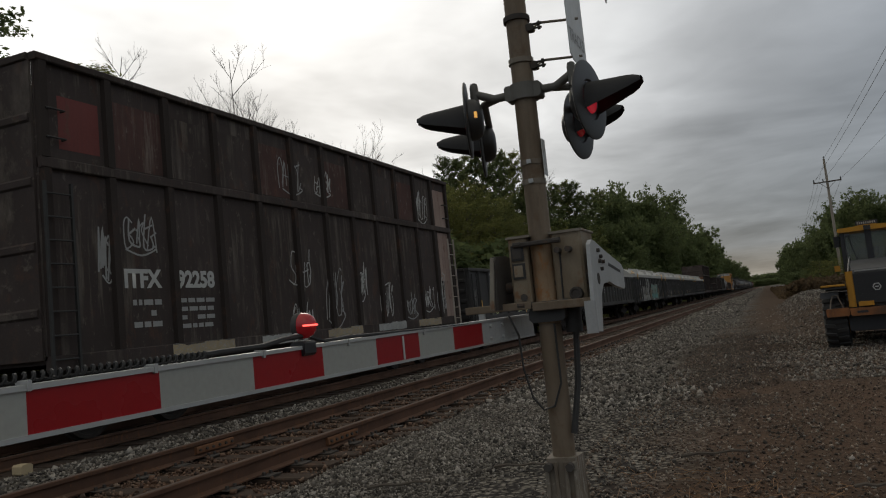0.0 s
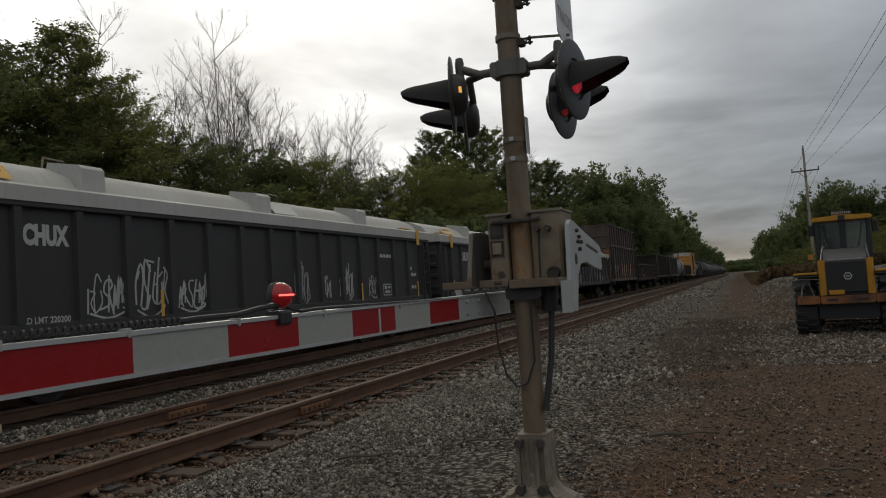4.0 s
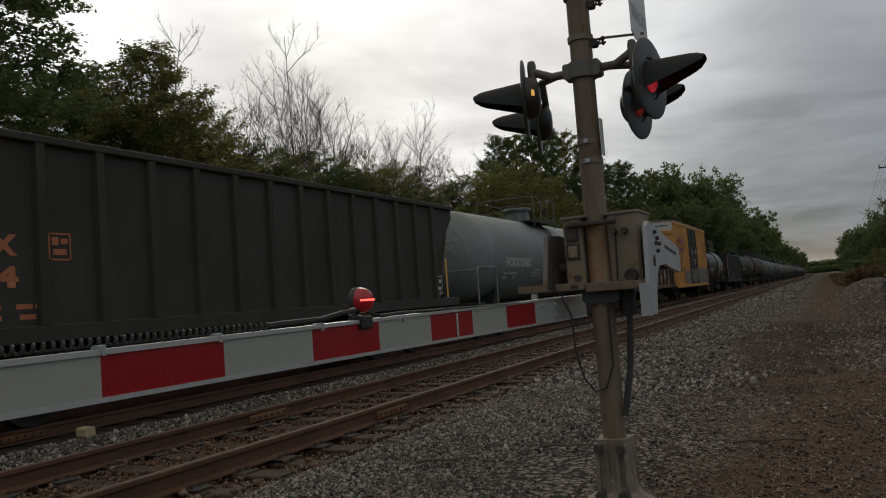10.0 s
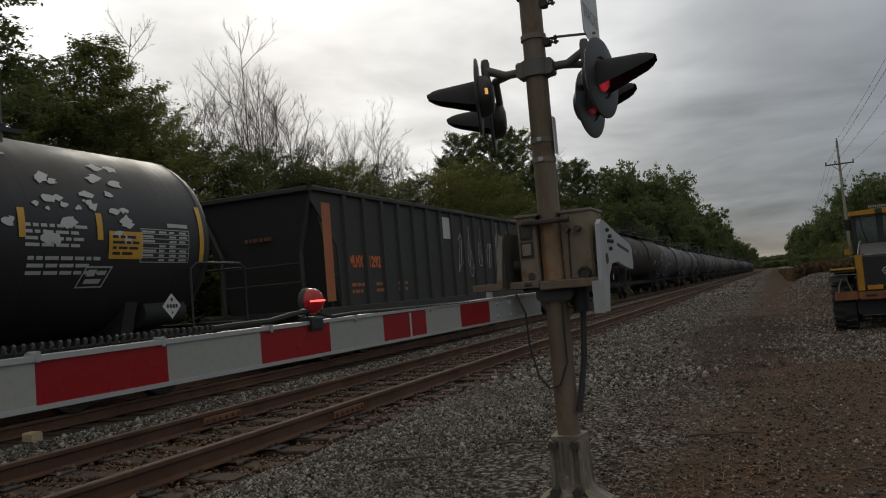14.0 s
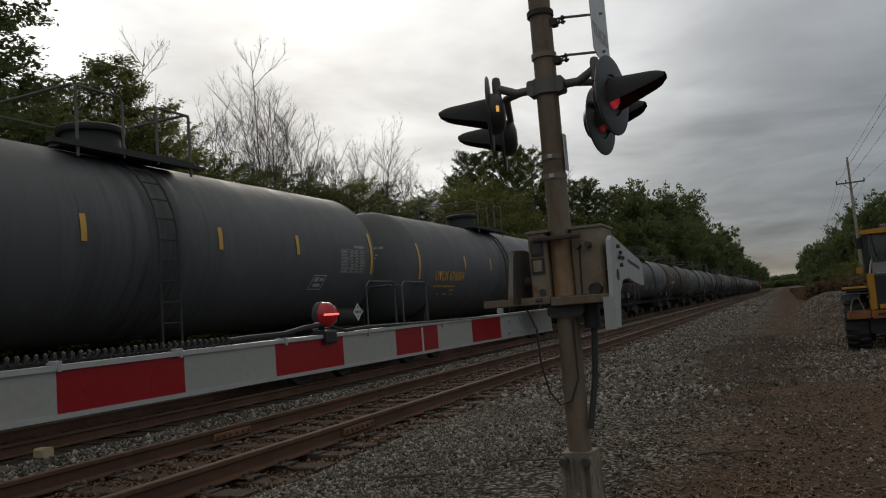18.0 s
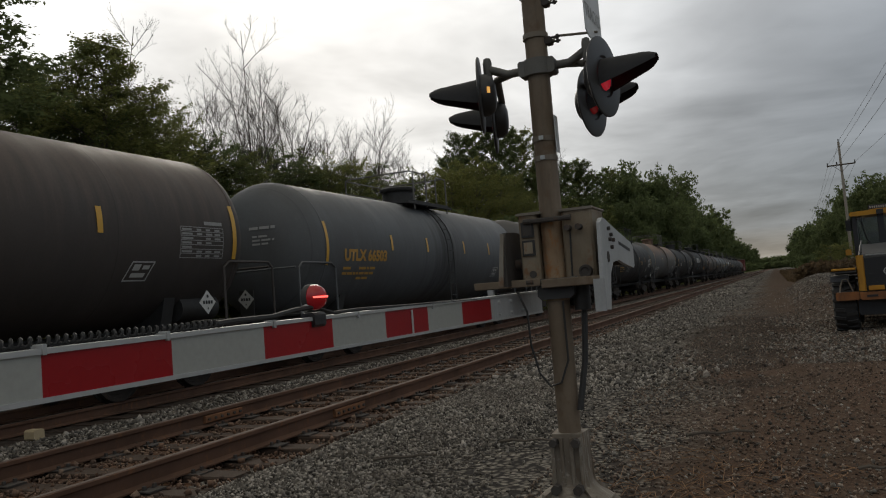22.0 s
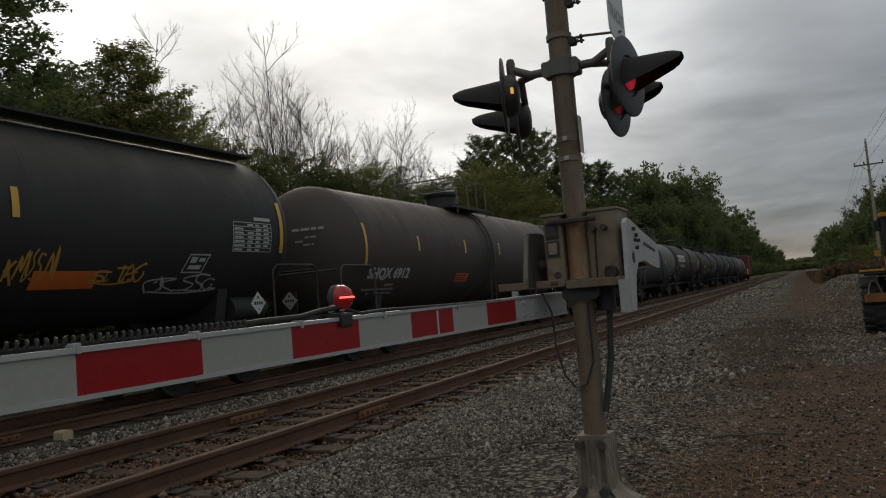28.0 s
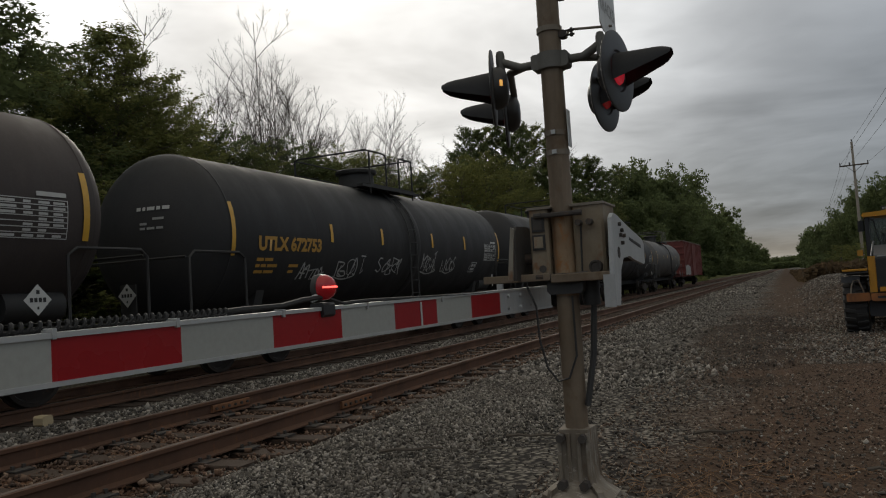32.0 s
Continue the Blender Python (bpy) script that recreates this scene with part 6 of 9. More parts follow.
def build_trees():
    rng = np.random.default_rng(21)
    near = [spray_tree(rng, 10, 0.40, 84, 16, 54000, 0.084, M["leaf"], 0.06, 0.9, 0.6), spray_tree(rng, 10, 0.38, 70, 14, 50000, 0.082, M["leafdark"], 0.04, 0.42, 0.65), spray_tree(rng, 10, 0.40, 70, 14, 50000, 0.085, M["leaf"], 0.04, 0.38, 0.75), spray_tree(np.random.default_rng(77), 10, 0.38, 70, 14, 50000, 0.09, M["leafyel"], 0.02, 0.45, 0.7)]
    shrubs = [spray_tree(rng, 6, 0.44, 34, 11, 17000, 0.085, M["leaf"], 0.02, 0.5, 0.8), spray_tree(rng, 6, 0.42, 34, 11, 16000, 0.084, M["leafyel"], 0.02, 0.45, 0.9), spray_tree(rng, 6, 0.46, 34, 11, 17000, 0.085, M["leafdark"], 0.02, 0.5, 0.75)]
    thin = [leafy("t1", rng, 6, 1.0, 4500, 0.19, M["leafdark"], 2, 0.6, 0.05, 0.3), leafy("t2", rng, 6, 0.9, 4500, 0.19, M["leafdark"], 2, 0.6, 0.05, 0.3)]
    far = [leafy("f1", rng, 20, 0.45, 20000, 0.34, M["leafdark"], 2, 1.2, 0.02, 0.12, 0.24, 0.6), leafy("f2", rng, 20, 0.5, 20000, 0.34, M["leafdark"], 2, 1.2, 0.02, 0.12, 0.26, 0.6), leafy("f3", rng, 20, 0.4, 20000, 0.34, M["leafdark"], 2, 1.2, 0.02, 0.12, 0.23, 0.6)]
    mid = [spray_tree(rng, 20, 0.24, 80, 14, 44000, 0.19, M["leafdark"], 0.05, 0.5, 0.6), spray_tree(rng, 20, 0.22, 80, 14, 44000, 0.19, M["leafdark"], 0.05, 0.42, 0.7), spray_tree(rng, 20, 0.26, 76, 14, 44000, 0.19, M["leaf"], 0.05, 0.5, 0.5)]
    distant = [leafy("d1", rng, 20, 0.5, 5000, 0.72, M["leafdark"], 2, 1.7, 0.02, 0.25), leafy("d2", rng, 20, 0.5, 5000, 0.72, M["leafdark"], 2, 1.7, 0.02, 0.25)]
    over = [spray_tree(np.random.default_rng(78), 15, 0.32, 70, 14, 90000, 0.115, M["leafdark"], 0.35, 0.30, 0.2)]
    bare = [bare_tree(rng, 12, n) for n in (2, 2, 3, 2)]
    groups = {"g": near, "s": shrubs, "t": thin, "f": far, "m": mid, "d": distant, "o": over, "b": bare}
    text = {"g": "broad-leaved green tree at the wood's edge", "s": "dense green shrub growing beside the railway", "t": "low green shrub along the far railway bank", "f": "tall dark green tree in the roadside wood", "m": "tall green tree standing behind the crossing", "d": "distant green tree down the line", "o": "overhanging dark-leaved tree beside the pale pole", "b": "bare leafless tree with fine upright twigs"}
    used = {}

    def put(kind, i, x, y, h, base, wide=1.0):
        s = h / base
        m = pose(x, y, max(0.0, ground_height(x, y)) - 0.05, 0, 0, rng.uniform(0, 360)) @ Matrix.Diagonal((s * wide, s * wide, s, 1))
        key = (kind, i)
        if key not in used:
            used[key] = tree_thing(groups[kind][i], text[kind], m, "shrub" if kind in "st" else "tree", "woodland along the railway")
            used[key].matrix_basis = m
        else:
            ob = used[key]
            copy_thing(ob, m @ Matrix.Diagonal((1 / ob.scale.x, 1 / ob.scale.y, 1 / ob.scale.z, 1)))

    def lift(h20, X):
        """Height at distance X across the line that reaches as high to the eye as h20 does at 20 m."""
        return 1.3 + (h20 - 1.3) * X / 20 - 0.6
    # (degrees left of +y, distance across from the railway, apparent height, kind, width)
    for az, X, h, k, w in ((46.6, 20.5, 10.75, 0, 1.05), (50.2, 24, 9.5, 1, 0.75), (53.8, 22, 8.5, 2, 0.9), (58.5, 21, 9.6, 0, 1.0), (66, 20, 9, 2, 1.0), (76, 20, 9, 1, 1.0), (42.9, 22.5, 9.0, 2, 0.85), (40.4, 21.5, 8.0, 1, 0.9), (37.8, 20.5, 7.9, 2, 0.8), (35.8, 22, 8.4, 1, 0.9), (34.4, 22.5, 7.7, 2, 0.9), (32.8, 22, 7.8, 1, 0.95), (31.1, 20.5, 8.7, 2, 0.8), (29.4, 22, 8.5, 1, 0.9), (27.6, 22, 7.9, 2, 0.9), (25.8, 22, 8.4, 1, 0.9), (24.0, 21, 9.5, 2, 0.8), (48.8, 22.5, 8.2, 2, 0.8), (51.9, 23, 9.1, 1, 0.9), (48.0, 21, 8.7, 1, 0.8), (44.5, 21.5, 9.5, 2, 0.7)):
        put("g", k, -X, X / math.tan(radians(az)), lift(h, X), 10, w * (1.25 if az < 41 else 1.0))
    put("o", 0, -19.0, 19.0 / math.tan(radians(64.2)), 15.0, 15)
    for az, X, h, k, w in ((46.6, 24, 11.5, 1, 0.7), (43.9, 24, 11.4, 1, 0.7), (42.2, 23, 10.4, 2, 0.8), (40.4, 24, 9.6, 3, 0.8), (38.6, 24, 11.0, 0, 0.8), (37.3, 23, 12.2, 3, 0.75), (36.2, 22, 13.6, 1, 0.75), (35.1, 23, 13.3, 2, 0.75), (34.0, 24, 11.4, 0, 0.85), (32.6, 23, 9.8, 3, 0.9), (31.2, 24, 10.6, 0, 0.8), (29.8, 22, 12.3, 2, 0.85), (28.7, 24, 11.6, 3, 0.8), (27.5, 23, 12.0, 1, 0.7), (26.1, 24, 10.8, 0, 0.9), (24.7, 23, 11.6, 2, 0.8), (23.4, 24, 11.4, 3, 0.8), (14.6, 24, 16.8, 0, 0.7)):
        put("b", k, -X, X / math.tan(radians(az)), lift(h, X), 12, w)
        put("b", (k + 2) % 4, -X - 1.5, (X + 1.5) / math.tan(radians(az - 0.65)), lift(h * 0.88, X + 1.5), 12, w)
    az = 84.0
    k = 0
    while az > 9:
        X = 15.6 + rng.uniform(0, 2.4)
        kind = "s" if az > 13 else "t"
        n = 3 if kind == "s" else 2
        low = 1.12
        put(kind, (k if az > 22 or k % 3 != 1 else k + 1) % n, -X, X / math.tan(radians(az)), rng.uniform(3.6, 5.0) * low * (1.0 if az > 20 else 1.1), 6, 1.3)
        X = 18.8 + rng.uniform(0, 2.5)
        k2 = k + 1 if az > 22 or (k + 1) % 3 != 1 else k + 2
        put(kind, k2 % n, -X, X / math.tan(radians(az - 0.7)), rng.uniform(4.8, 6.3) * low * ((1.0 if az > 42 else 0.9) if az > 24 else 1.1), 6, 1.3)
        az -= 2.6 if az > 40 else (1.75 if az > 25 else 1.15)
        k += 1
    line = ((22.4, 10.7), (21.4, 12.9), (20.2, 13.4), (19.0, 14.2), (17.9, 15.2), (16.6, 15.7), (15.3, 15.0), (14.1, 14.5), (13.2, 15.2), (12.4, 16.0), (11.4, 15.6), (10.6, 16.8), (9.8, 18.2), (9.0, 20.0), (8.2, 21.6), (7.4, 22.6), (6.6, 23.4), (6.0, 23.9), (5.5, 24.2), (4.9, 23.8), (4.3, 23.0), (3.8, 21.8), (3.4, 20.6), (3.0, 18.6), (2.65, 18.0), (2.3, 18.6), (2.0, 20.0), (1.7, 21.0), (1.45, 21.5), (1.25, 21.5))
    for n, (az, h) in enumerate(line):
        X = 20.5 + (n % 3) * 0.8
        kind = "m" if az > 10.5 else ("f" if az > 4.5 else "d")
        put(kind, n % (2 if kind == "d" else 3), -X, X / math.tan(radians(az)), lift(h, X), 20, (0.74 if az > 10 else 0.75) if kind != "d" else 0.9)
        if az > 4.5:
            put("m" if az > 10.5 else "f", (n + 1) % 3, -X + 3.0, (X - 3.0) / math.tan(radians(az - 0.4)), lift(h, X - 3.0) * 0.74, 20, 0.8)
        put("t", n % 2, -X + 4.8, (X - 4.8) / math.tan(radians(az)), 5.5, 6, 1.4)
    # far end of the line and the other side of the track
    for k in range(14):
        put("d", k % 2, -16 + k * 3.2 + rng.uniform(-1, 1), 1150 + rng.uniform(-60, 60), 16 + rng.uniform(-3, 3), 20, 1.6)
        put("t", k % 2, -30 + k * 5.0, 1040 + rng.uniform(-30, 30), 9.0, 6, 2.2)
    for az, el, y in ((-1.2, 1.5, 480), (-1.45, 1.9, 400), (-1.7, 2.3, 330), (-2.0, 2.6, 270), (-2.35, 2.8, 225), (-2.7, 2.7, 190), (-3.2, 3.2, 145), (-3.7, 3.8, 130), (-4.3, 4.5, 118), (-4.9, 5.1, 108), (-5.5, 5.4, 100), (-6.1, 5.4, 98), (-6.7, 5.4, 95), (-7.4, 5.2, 96), (-8.1, 5.0, 94), (-8.9, 4.6, 95), (-9.8, 4.7, 93), (-10.8, 4.9, 90), (-12, 5.0, 92), (-13.5, 5.2, 90), (-15.5, 5.4, 88), (-18, 5.6, 85), (-21, 6, 80), (-25, 6.5, 72)):
        h = 1.3 + y / math.cos(radians(az)) * math.tan(radians(el)) - 0.3
        kind = "f" if y < 150 else "d"
        put(kind, int(y) % (3 if kind == "f" else 2), y * math.tan(radians(-az)), y, h, 20, 0.72)
    for k in range(22):
        put("s" if k < 14 else "t", k % 2, 5.2 + (k % 5) * 1.5 + rng.uniform(0, 1.2), 46 + k * 5.5 + rng.uniform(0, 2), rng.uniform(2.0, 3.4), 6, 1.5)
    put("s", 1, -18.2, 18.2 / math.tan(radians(34.0)), 5.9, 6, 0.6)
    # lighter trees before the dark ones behind the crossing
    for az, h, i, w in ((22.2, 8.4, 3, 0.8), (20.3, 9.5, 3, 0.8), (18.6, 9.2, 2, 0.85), (16.9, 8.2, 3, 0.9), (15.2, 8.0, 2, 0.9), (13.6, 8.4, 3, 0.9), (12.2, 8.8, 2, 0.9)):
        put("g", i, -17.0, 17.0 / math.tan(radians(az)), h, 10, w)


build_trees()


def build_brush():
    """Brown low growth beyond the gravel bank and weeds under the wood."""
    rng = np.random.default_rng(31)
    for x0, x1, y0, y1, n, size, mat, label in ((0.9, 9.0, 46, 200, 18000, 0.20, "brush", "low reddish-brown brush beyond the gravel bank"), (-15.6, -12.8, 2, 150, 14000, 0.16, "leaf", "weeds and grass at the foot of the wood")):
        x, y = rng.uniform(x0, x1, n), y0 + (y1 - y0) * rng.uniform(0, 1, n) ** 1.5
        z = np.array([ground_height(a, b) for a, b in zip(x, y)]) + rng.uniform(0, 0.75, n) ** 1.5
        turn = turns(rng, n) * (size * np.exp(rng.normal(0, 0.3, n)))[:, None, None]
        me = islands("brush", LEAF_V, [(0, 1, 2)], (turn, np.stack([x, y, z], 1)), M[mat], "brush")
        tagged(new("brush", me), label, "brush", kind="stuff")


build_brush()


# ---------- the train ----------
TRUCK = {}


def truck_meshes():
    side = MB().prism([(-0.95, 0.36), (-1.12, 0.46), (-1.08, 0.60), (-0.6, 0.62), (-0.38, 0.78), (0.38, 0.78), (0.6, 0.62), (1.08, 0.60), (1.12, 0.46), (0.95, 0.36), (0.6, 0.42), (0.35, 0.24), (-0.35, 0.24), (-0.6, 0.42)], "x", -0.07, 0.07)
    for k in range(4):
        side.cyl((0.0, -0.24 + k * 0.16, 0.30), (0.0, -0.24 + k * 0.16, 0.56), 0.07, n=8)
    TRUCK["side"] = side.mesh("side_frame", M["truck"])
    wheel = MB().lathe([(0.0, 0.03), (0.10, 0.04), (0.12, 0.0), (0.36, -0.03), (0.40, 0.05), (0.455, 0.05), (0.457, -0.06), (0.485, -0.075), (0.485, -0.09), (0.40, -0.09), (0.0, -0.06)], 24, pose(0, 0, 0, 0, 90, 0))
    TRUCK["wheel"] = wheel.mesh("wheel", M["truck"])
    TRUCK["bolster"] = MB().box(-0.95, 0.95, -0.17, 0.17, 0.42, 0.76, 0.04).mesh("truck", M["truck"])
    TRUCK["axle"] = MB().cyl((-0.95, 0, 0), (0.95, 0, 0), 0.08, n=10).mesh("axle", M["truck"])
    cp = MB().box(-0.11, 0.11, -0.55, 0.12, 0.78, 0.98, 0.03)
    cp.box(-0.15, 0.17, 0.0, 0.30, 0.72, 1.02, 0.04)
    TRUCK["coupler"] = cp.mesh("coupler", M["truck"])


truck_meshes()


def add_truck(car, y):
    t = part("truck", TRUCK["bolster"], None, car, "cast iron wheel truck")
    t.matrix_basis = pose(0, y, 0)
    for s in (-1, 1):
        f = part("side_frame", TRUCK["side"], None, t)
        f.matrix_basis = pose(s * 0.98, 0, 0)
    for yy in (-0.86, 0.86):
        part("axle", TRUCK["axle"], None, t).matrix_basis = pose(0, yy, 0.457)
        for s in (-1, 1):
            part("wheel", TRUCK["wheel"], None, t).matrix_basis = pose(s * 0.76, yy, 0.457, 0, 0, 0 if s > 0 else 180)


def underframe(car, half, bogie):
    part("centre_sill", MB().box(-0.22, 0.22, -half - 0.25, half + 0.25, 0.78, 1.05, 0.02), M["blackdull"], car)
    for s in (-1, 1):
        add_truck(car, s * bogie)
        c = part("coupler", TRUCK["coupler"], None, car)
        c.matrix_basis = pose(0, s * (half + 0.45), 0, 0, 0, 0 if s > 0 else 180)


def ladder(car, x, y, z0, z1, w, n, mat, out=0.06, across=False):
    mb = MB()
    for s in (-1, 1):
        if across:
            mb.box(y + s * w / 2 - 0.015, y + s * w / 2 + 0.015, x - 0.02, x + 0.02, z0, z1)
        else:
            mb.box(x + out - 0.02, x + out + 0.02, y + s * w / 2 - 0.018, y + s * w / 2 + 0.018, z0, z1)
    for k in range(n):
        z = z0 + (z1 - z0) * (k + 0.5) / n
        mb.cyl((x + out, y - w / 2, z), (x + out, y + w / 2, z), 0.013, n=6)
    return part("ladder", mb, mat, car, "side ladder with grab bars")


def flat_side(x):
    return lambda y0, z0: (lambda u, v: (x, y0 + u, z0 + v))


def round_side(r, zc, eps=0.012):
    def at(y0, z0):
        return lambda u, v: ((r + eps) * math.cos((z0 + v - zc) / r), y0 + u, zc + (r + eps) * math.sin((z0 + v - zc) / r))
    return at


def letters(car, at, body, y0, y1, z, cap, mat="mark_w", bold=0.012):
    """Lettering stretched between y0 and y1, its capitals cap high."""
    me = text_mesh(body, 1.0, lambda u, v: (u, v, 0.0), M[mat], bold / cap)
    us = [v.co.x for v in me.vertices]
    lo, hi, tall = min(us), max(us), max(v.co.y for v in me.vertices)
    place = at(y0, z)
    for v in me.vertices:
        v.co = place((v.co.x - lo) / (hi - lo) * (y1 - y0), v.co.y / tall * cap)
    part("lettering", me, None, car, "painted lettering", smooth=False)


def bars(car, at, y, z, w, h, rows, mat="mark_w", seed=0, fill=0.8):
    """Rows of small unreadable lettering as short dashes."""
    rng = random.Random(seed)
    mb = MB()
    for k in range(rows):
        zz = z + h - (k + 0.75) * h / rows
        u = 0.0
        while u < w * (0.75 + 0.25 * rng.random()):
            l = rng.uniform(0.06, 0.22) * max(1.0, w)
            hh = h / rows * 0.5
            p = at(y, zz)
            if rng.random() < fill:
                mb.add([p(u, 0), p(min(u + l, w), 0), p(min(u + l, w), hh), p(u, hh)], [(0, 1, 2, 3)])
            u += l + 0.035
    if mb.v:
        part("small_lettering", mb, M[mat], car, "rows of small stencilled lettering", smooth=False)


def panel(car, at, y, z, w, h, mat, name="decal", label="", n=1):
    mb = MB()
    p = at(y, z)
    for k in range(n):
        mb.add([p(0, h * k / n), p(w, h * k / n), p(w, h * (k + 1) / n), p(0, h * (k + 1) / n)], [(0, 1, 2, 3)])
    return part(name, mb, M[mat], car, label, smooth=False)


def framed(car, at, y, z, w, h, mat="mark_w", lean=0.0):
    mb = MB()
    p = at(y, z)
    t = 0.022
    for a in ((0, 0, w, t), (0, h - t, w, h), (0, 0, t, h), (w - t, 0, w, h), (w * 0.15, h * 0.55, w * 0.45, h * 0.85), (w * 0.55, h * 0.6, w * 0.85, h * 0.8), (w * 0.2, h * 0.2, w * 0.8, h * 0.42)):
        mb.add([p(a[0] + lean * a[1] / h, a[1]), p(a[2] + lean * a[1] / h, a[1]), p(a[2] + lean * a[3] / h, a[3]), p(a[0] + lean * a[3] / h, a[3])], [(0, 1, 2, 3)])
    part("data_panel", mb, M[mat], car, "small framed data panel", smooth=False)


def data_block(car, at, y, z, w, h, mat, seed):
    """A stencilled table: ruled frame, title bar and columns of short entries."""
    rng = random.Random(seed)
    mb = MB()
    p = at(y, z)
    t = 0.012
    rows = 7
    for k in range(rows + 1):
        v = h * k / rows
        mb.add([p(0, v), p(w, v), p(w, v + t), p(0, v + t)], [(0, 1, 2, 3)])
    for u in (0.0, w - t):
        for k in range(4):
            mb.add([p(u, h * k / 4), p(u + t, h * k / 4), p(u + t, h * (k + 1) / 4), p(u, h * (k + 1) / 4)], [(0, 1, 2, 3)])
    for k in range(rows):
        for a, b in ((0.03, 0.30), (0.36, 0.52), (0.57, 0.73), (0.78, 0.96)):
            if rng.random() < 0.85:
                v, e = h * (k + 0.3) / rows, b - rng.uniform(0, 0.06)
                mb.add([p(w * a, v), p(w * e, v), p(w * e, v + h / rows * 0.45), p(w * a, v + h / rows * 0.45)], [(0, 1, 2, 3)])
    mb.add([p(w * 0.55, h + 0.05), p(w * 0.98, h + 0.05), p(w * 0.98, h + 0.11), p(w * 0.55, h + 0.11)], [(0, 1, 2, 3)])
    part("data_block", mb, M[mat], car, "stencilled table of small lettering", smooth=False)


def cells(mb, p, rects):
    """Flat rectangles (u0, v0, u1, v1) cut into low rows, so that they follow a curved side."""
    for a, b, c, d in rects:
        n = max(1, math.ceil((d - b) / 0.1))
        for k in range(n):
            e, f = b + (d - b) * k / n, b + (d - b) * (k + 1) / n
            mb.add([p(a, e), p(c, e), p(c, f), p(a, f)], [(0, 1, 2, 3)])
    return mb


def placard(car, at, y, z, s=0.22, front=False):
    mb = MB()
    p = at(y, z)
    mb.add([p(-s, 0), p(0, -s), p(s, 0), p(0, s)], [(0, 1, 2, 3)])
    pl = part("placard", mb, M["placard"], car, "white diamond hazard placard", smooth=False)
    mb = MB()
    dx, dy = (0.0, -0.006) if front else (0.006, 0.0)
    for u0, u1, v0, v1 in ((-0.58, -0.36, -0.14, 0.14), (-0.27, -0.05, -0.14, 0.14), (0.05, 0.27, -0.14, 0.14), (0.36, 0.58, -0.14, 0.14), (-0.12, 0.12, 0.38, 0.62), (-0.07, 0.07, -0.6, -0.42)):
        mb.add([(q[0] + dx, q[1] + dy, q[2]) for q in (p(s * u0, s * v0), p(s * u1, s * v0), p(s * u1, s * v1), p(s * u0, s * v1))], [(0, 1, 2, 3)])
    part("placard_mark", mb, M["mark_b"], pl, smooth=False)


GLYPHS = (
    (((0.0, 0.1), (0.15, 1.0), (0.3, 0.2)), ((0.05, 0.5), (0.6, 0.9), (0.35, 0.5), (0.8, 0.05))),
    (((0.8, 0.85), (0.4, 1.0), (0.05, 0.55), (0.35, 0.05), (0.85, 0.25), (0.6, 0.5)),),
    (((0.05, 0.0), (0.2, 0.9), (0.45, 0.2), (0.65, 1.0), (0.8, 0.05)),),
    (((0.75, 0.9), (0.3, 0.95), (0.25, 0.6), (0.75, 0.4), (0.6, 0.05), (0.05, 0.1)),),
    (((0.1, 1.0), (0.2, 0.0)), ((0.1, 0.95), (0.7, 0.85), (0.2, 0.5), (0.85, 0.0))),
    (((0.4, 0.75), (0.05, 0.45), (0.35, 0.05), (0.75, 0.4), (0.45, 0.75), (0.5, 1.05)),),
    (((0.0, 0.9), (0.8, 1.0)), ((0.45, 0.95), (0.35, 0.0), (0.7, 0.2))),
    (((0.05, 0.05), (0.4, 1.0), (0.75, 0.0)), ((0.1, 0.4), (0.85, 0.5))),
    (((0.1, 0.9), (0.1, 0.1), (0.75, 0.05), (0.7, 0.4)), ((0.1, 0.5), (0.6, 0.6))),
    (((0.1, 0.0), (0.05, 0.7), (0.45, 1.0), (0.75, 0.6), (0.7, 0.0)), ((0.3, 0.75), (0.35, 0.8))),
)


def bend(line, n=4):
    """Rounds a stroke of a few points into a flowing one."""
    out = []
    for i in range(len(line) - 1):
        p0, p1, p2, p3 = (line[max(0, min(len(line) - 1, i + d))] for d in (-1, 0, 1, 2))
        for k in range(n):
            t = k / n
            out.append(tuple(0.5 * (2 * b + (c - a) * t + (2 * a - 5 * b + 4 * c - d) * t * t + (3 * b - a - 3 * c + d) * t ** 3) for a, b, c, d in zip(p0, p1, p2, p3)))
    return out + [line[-1]]


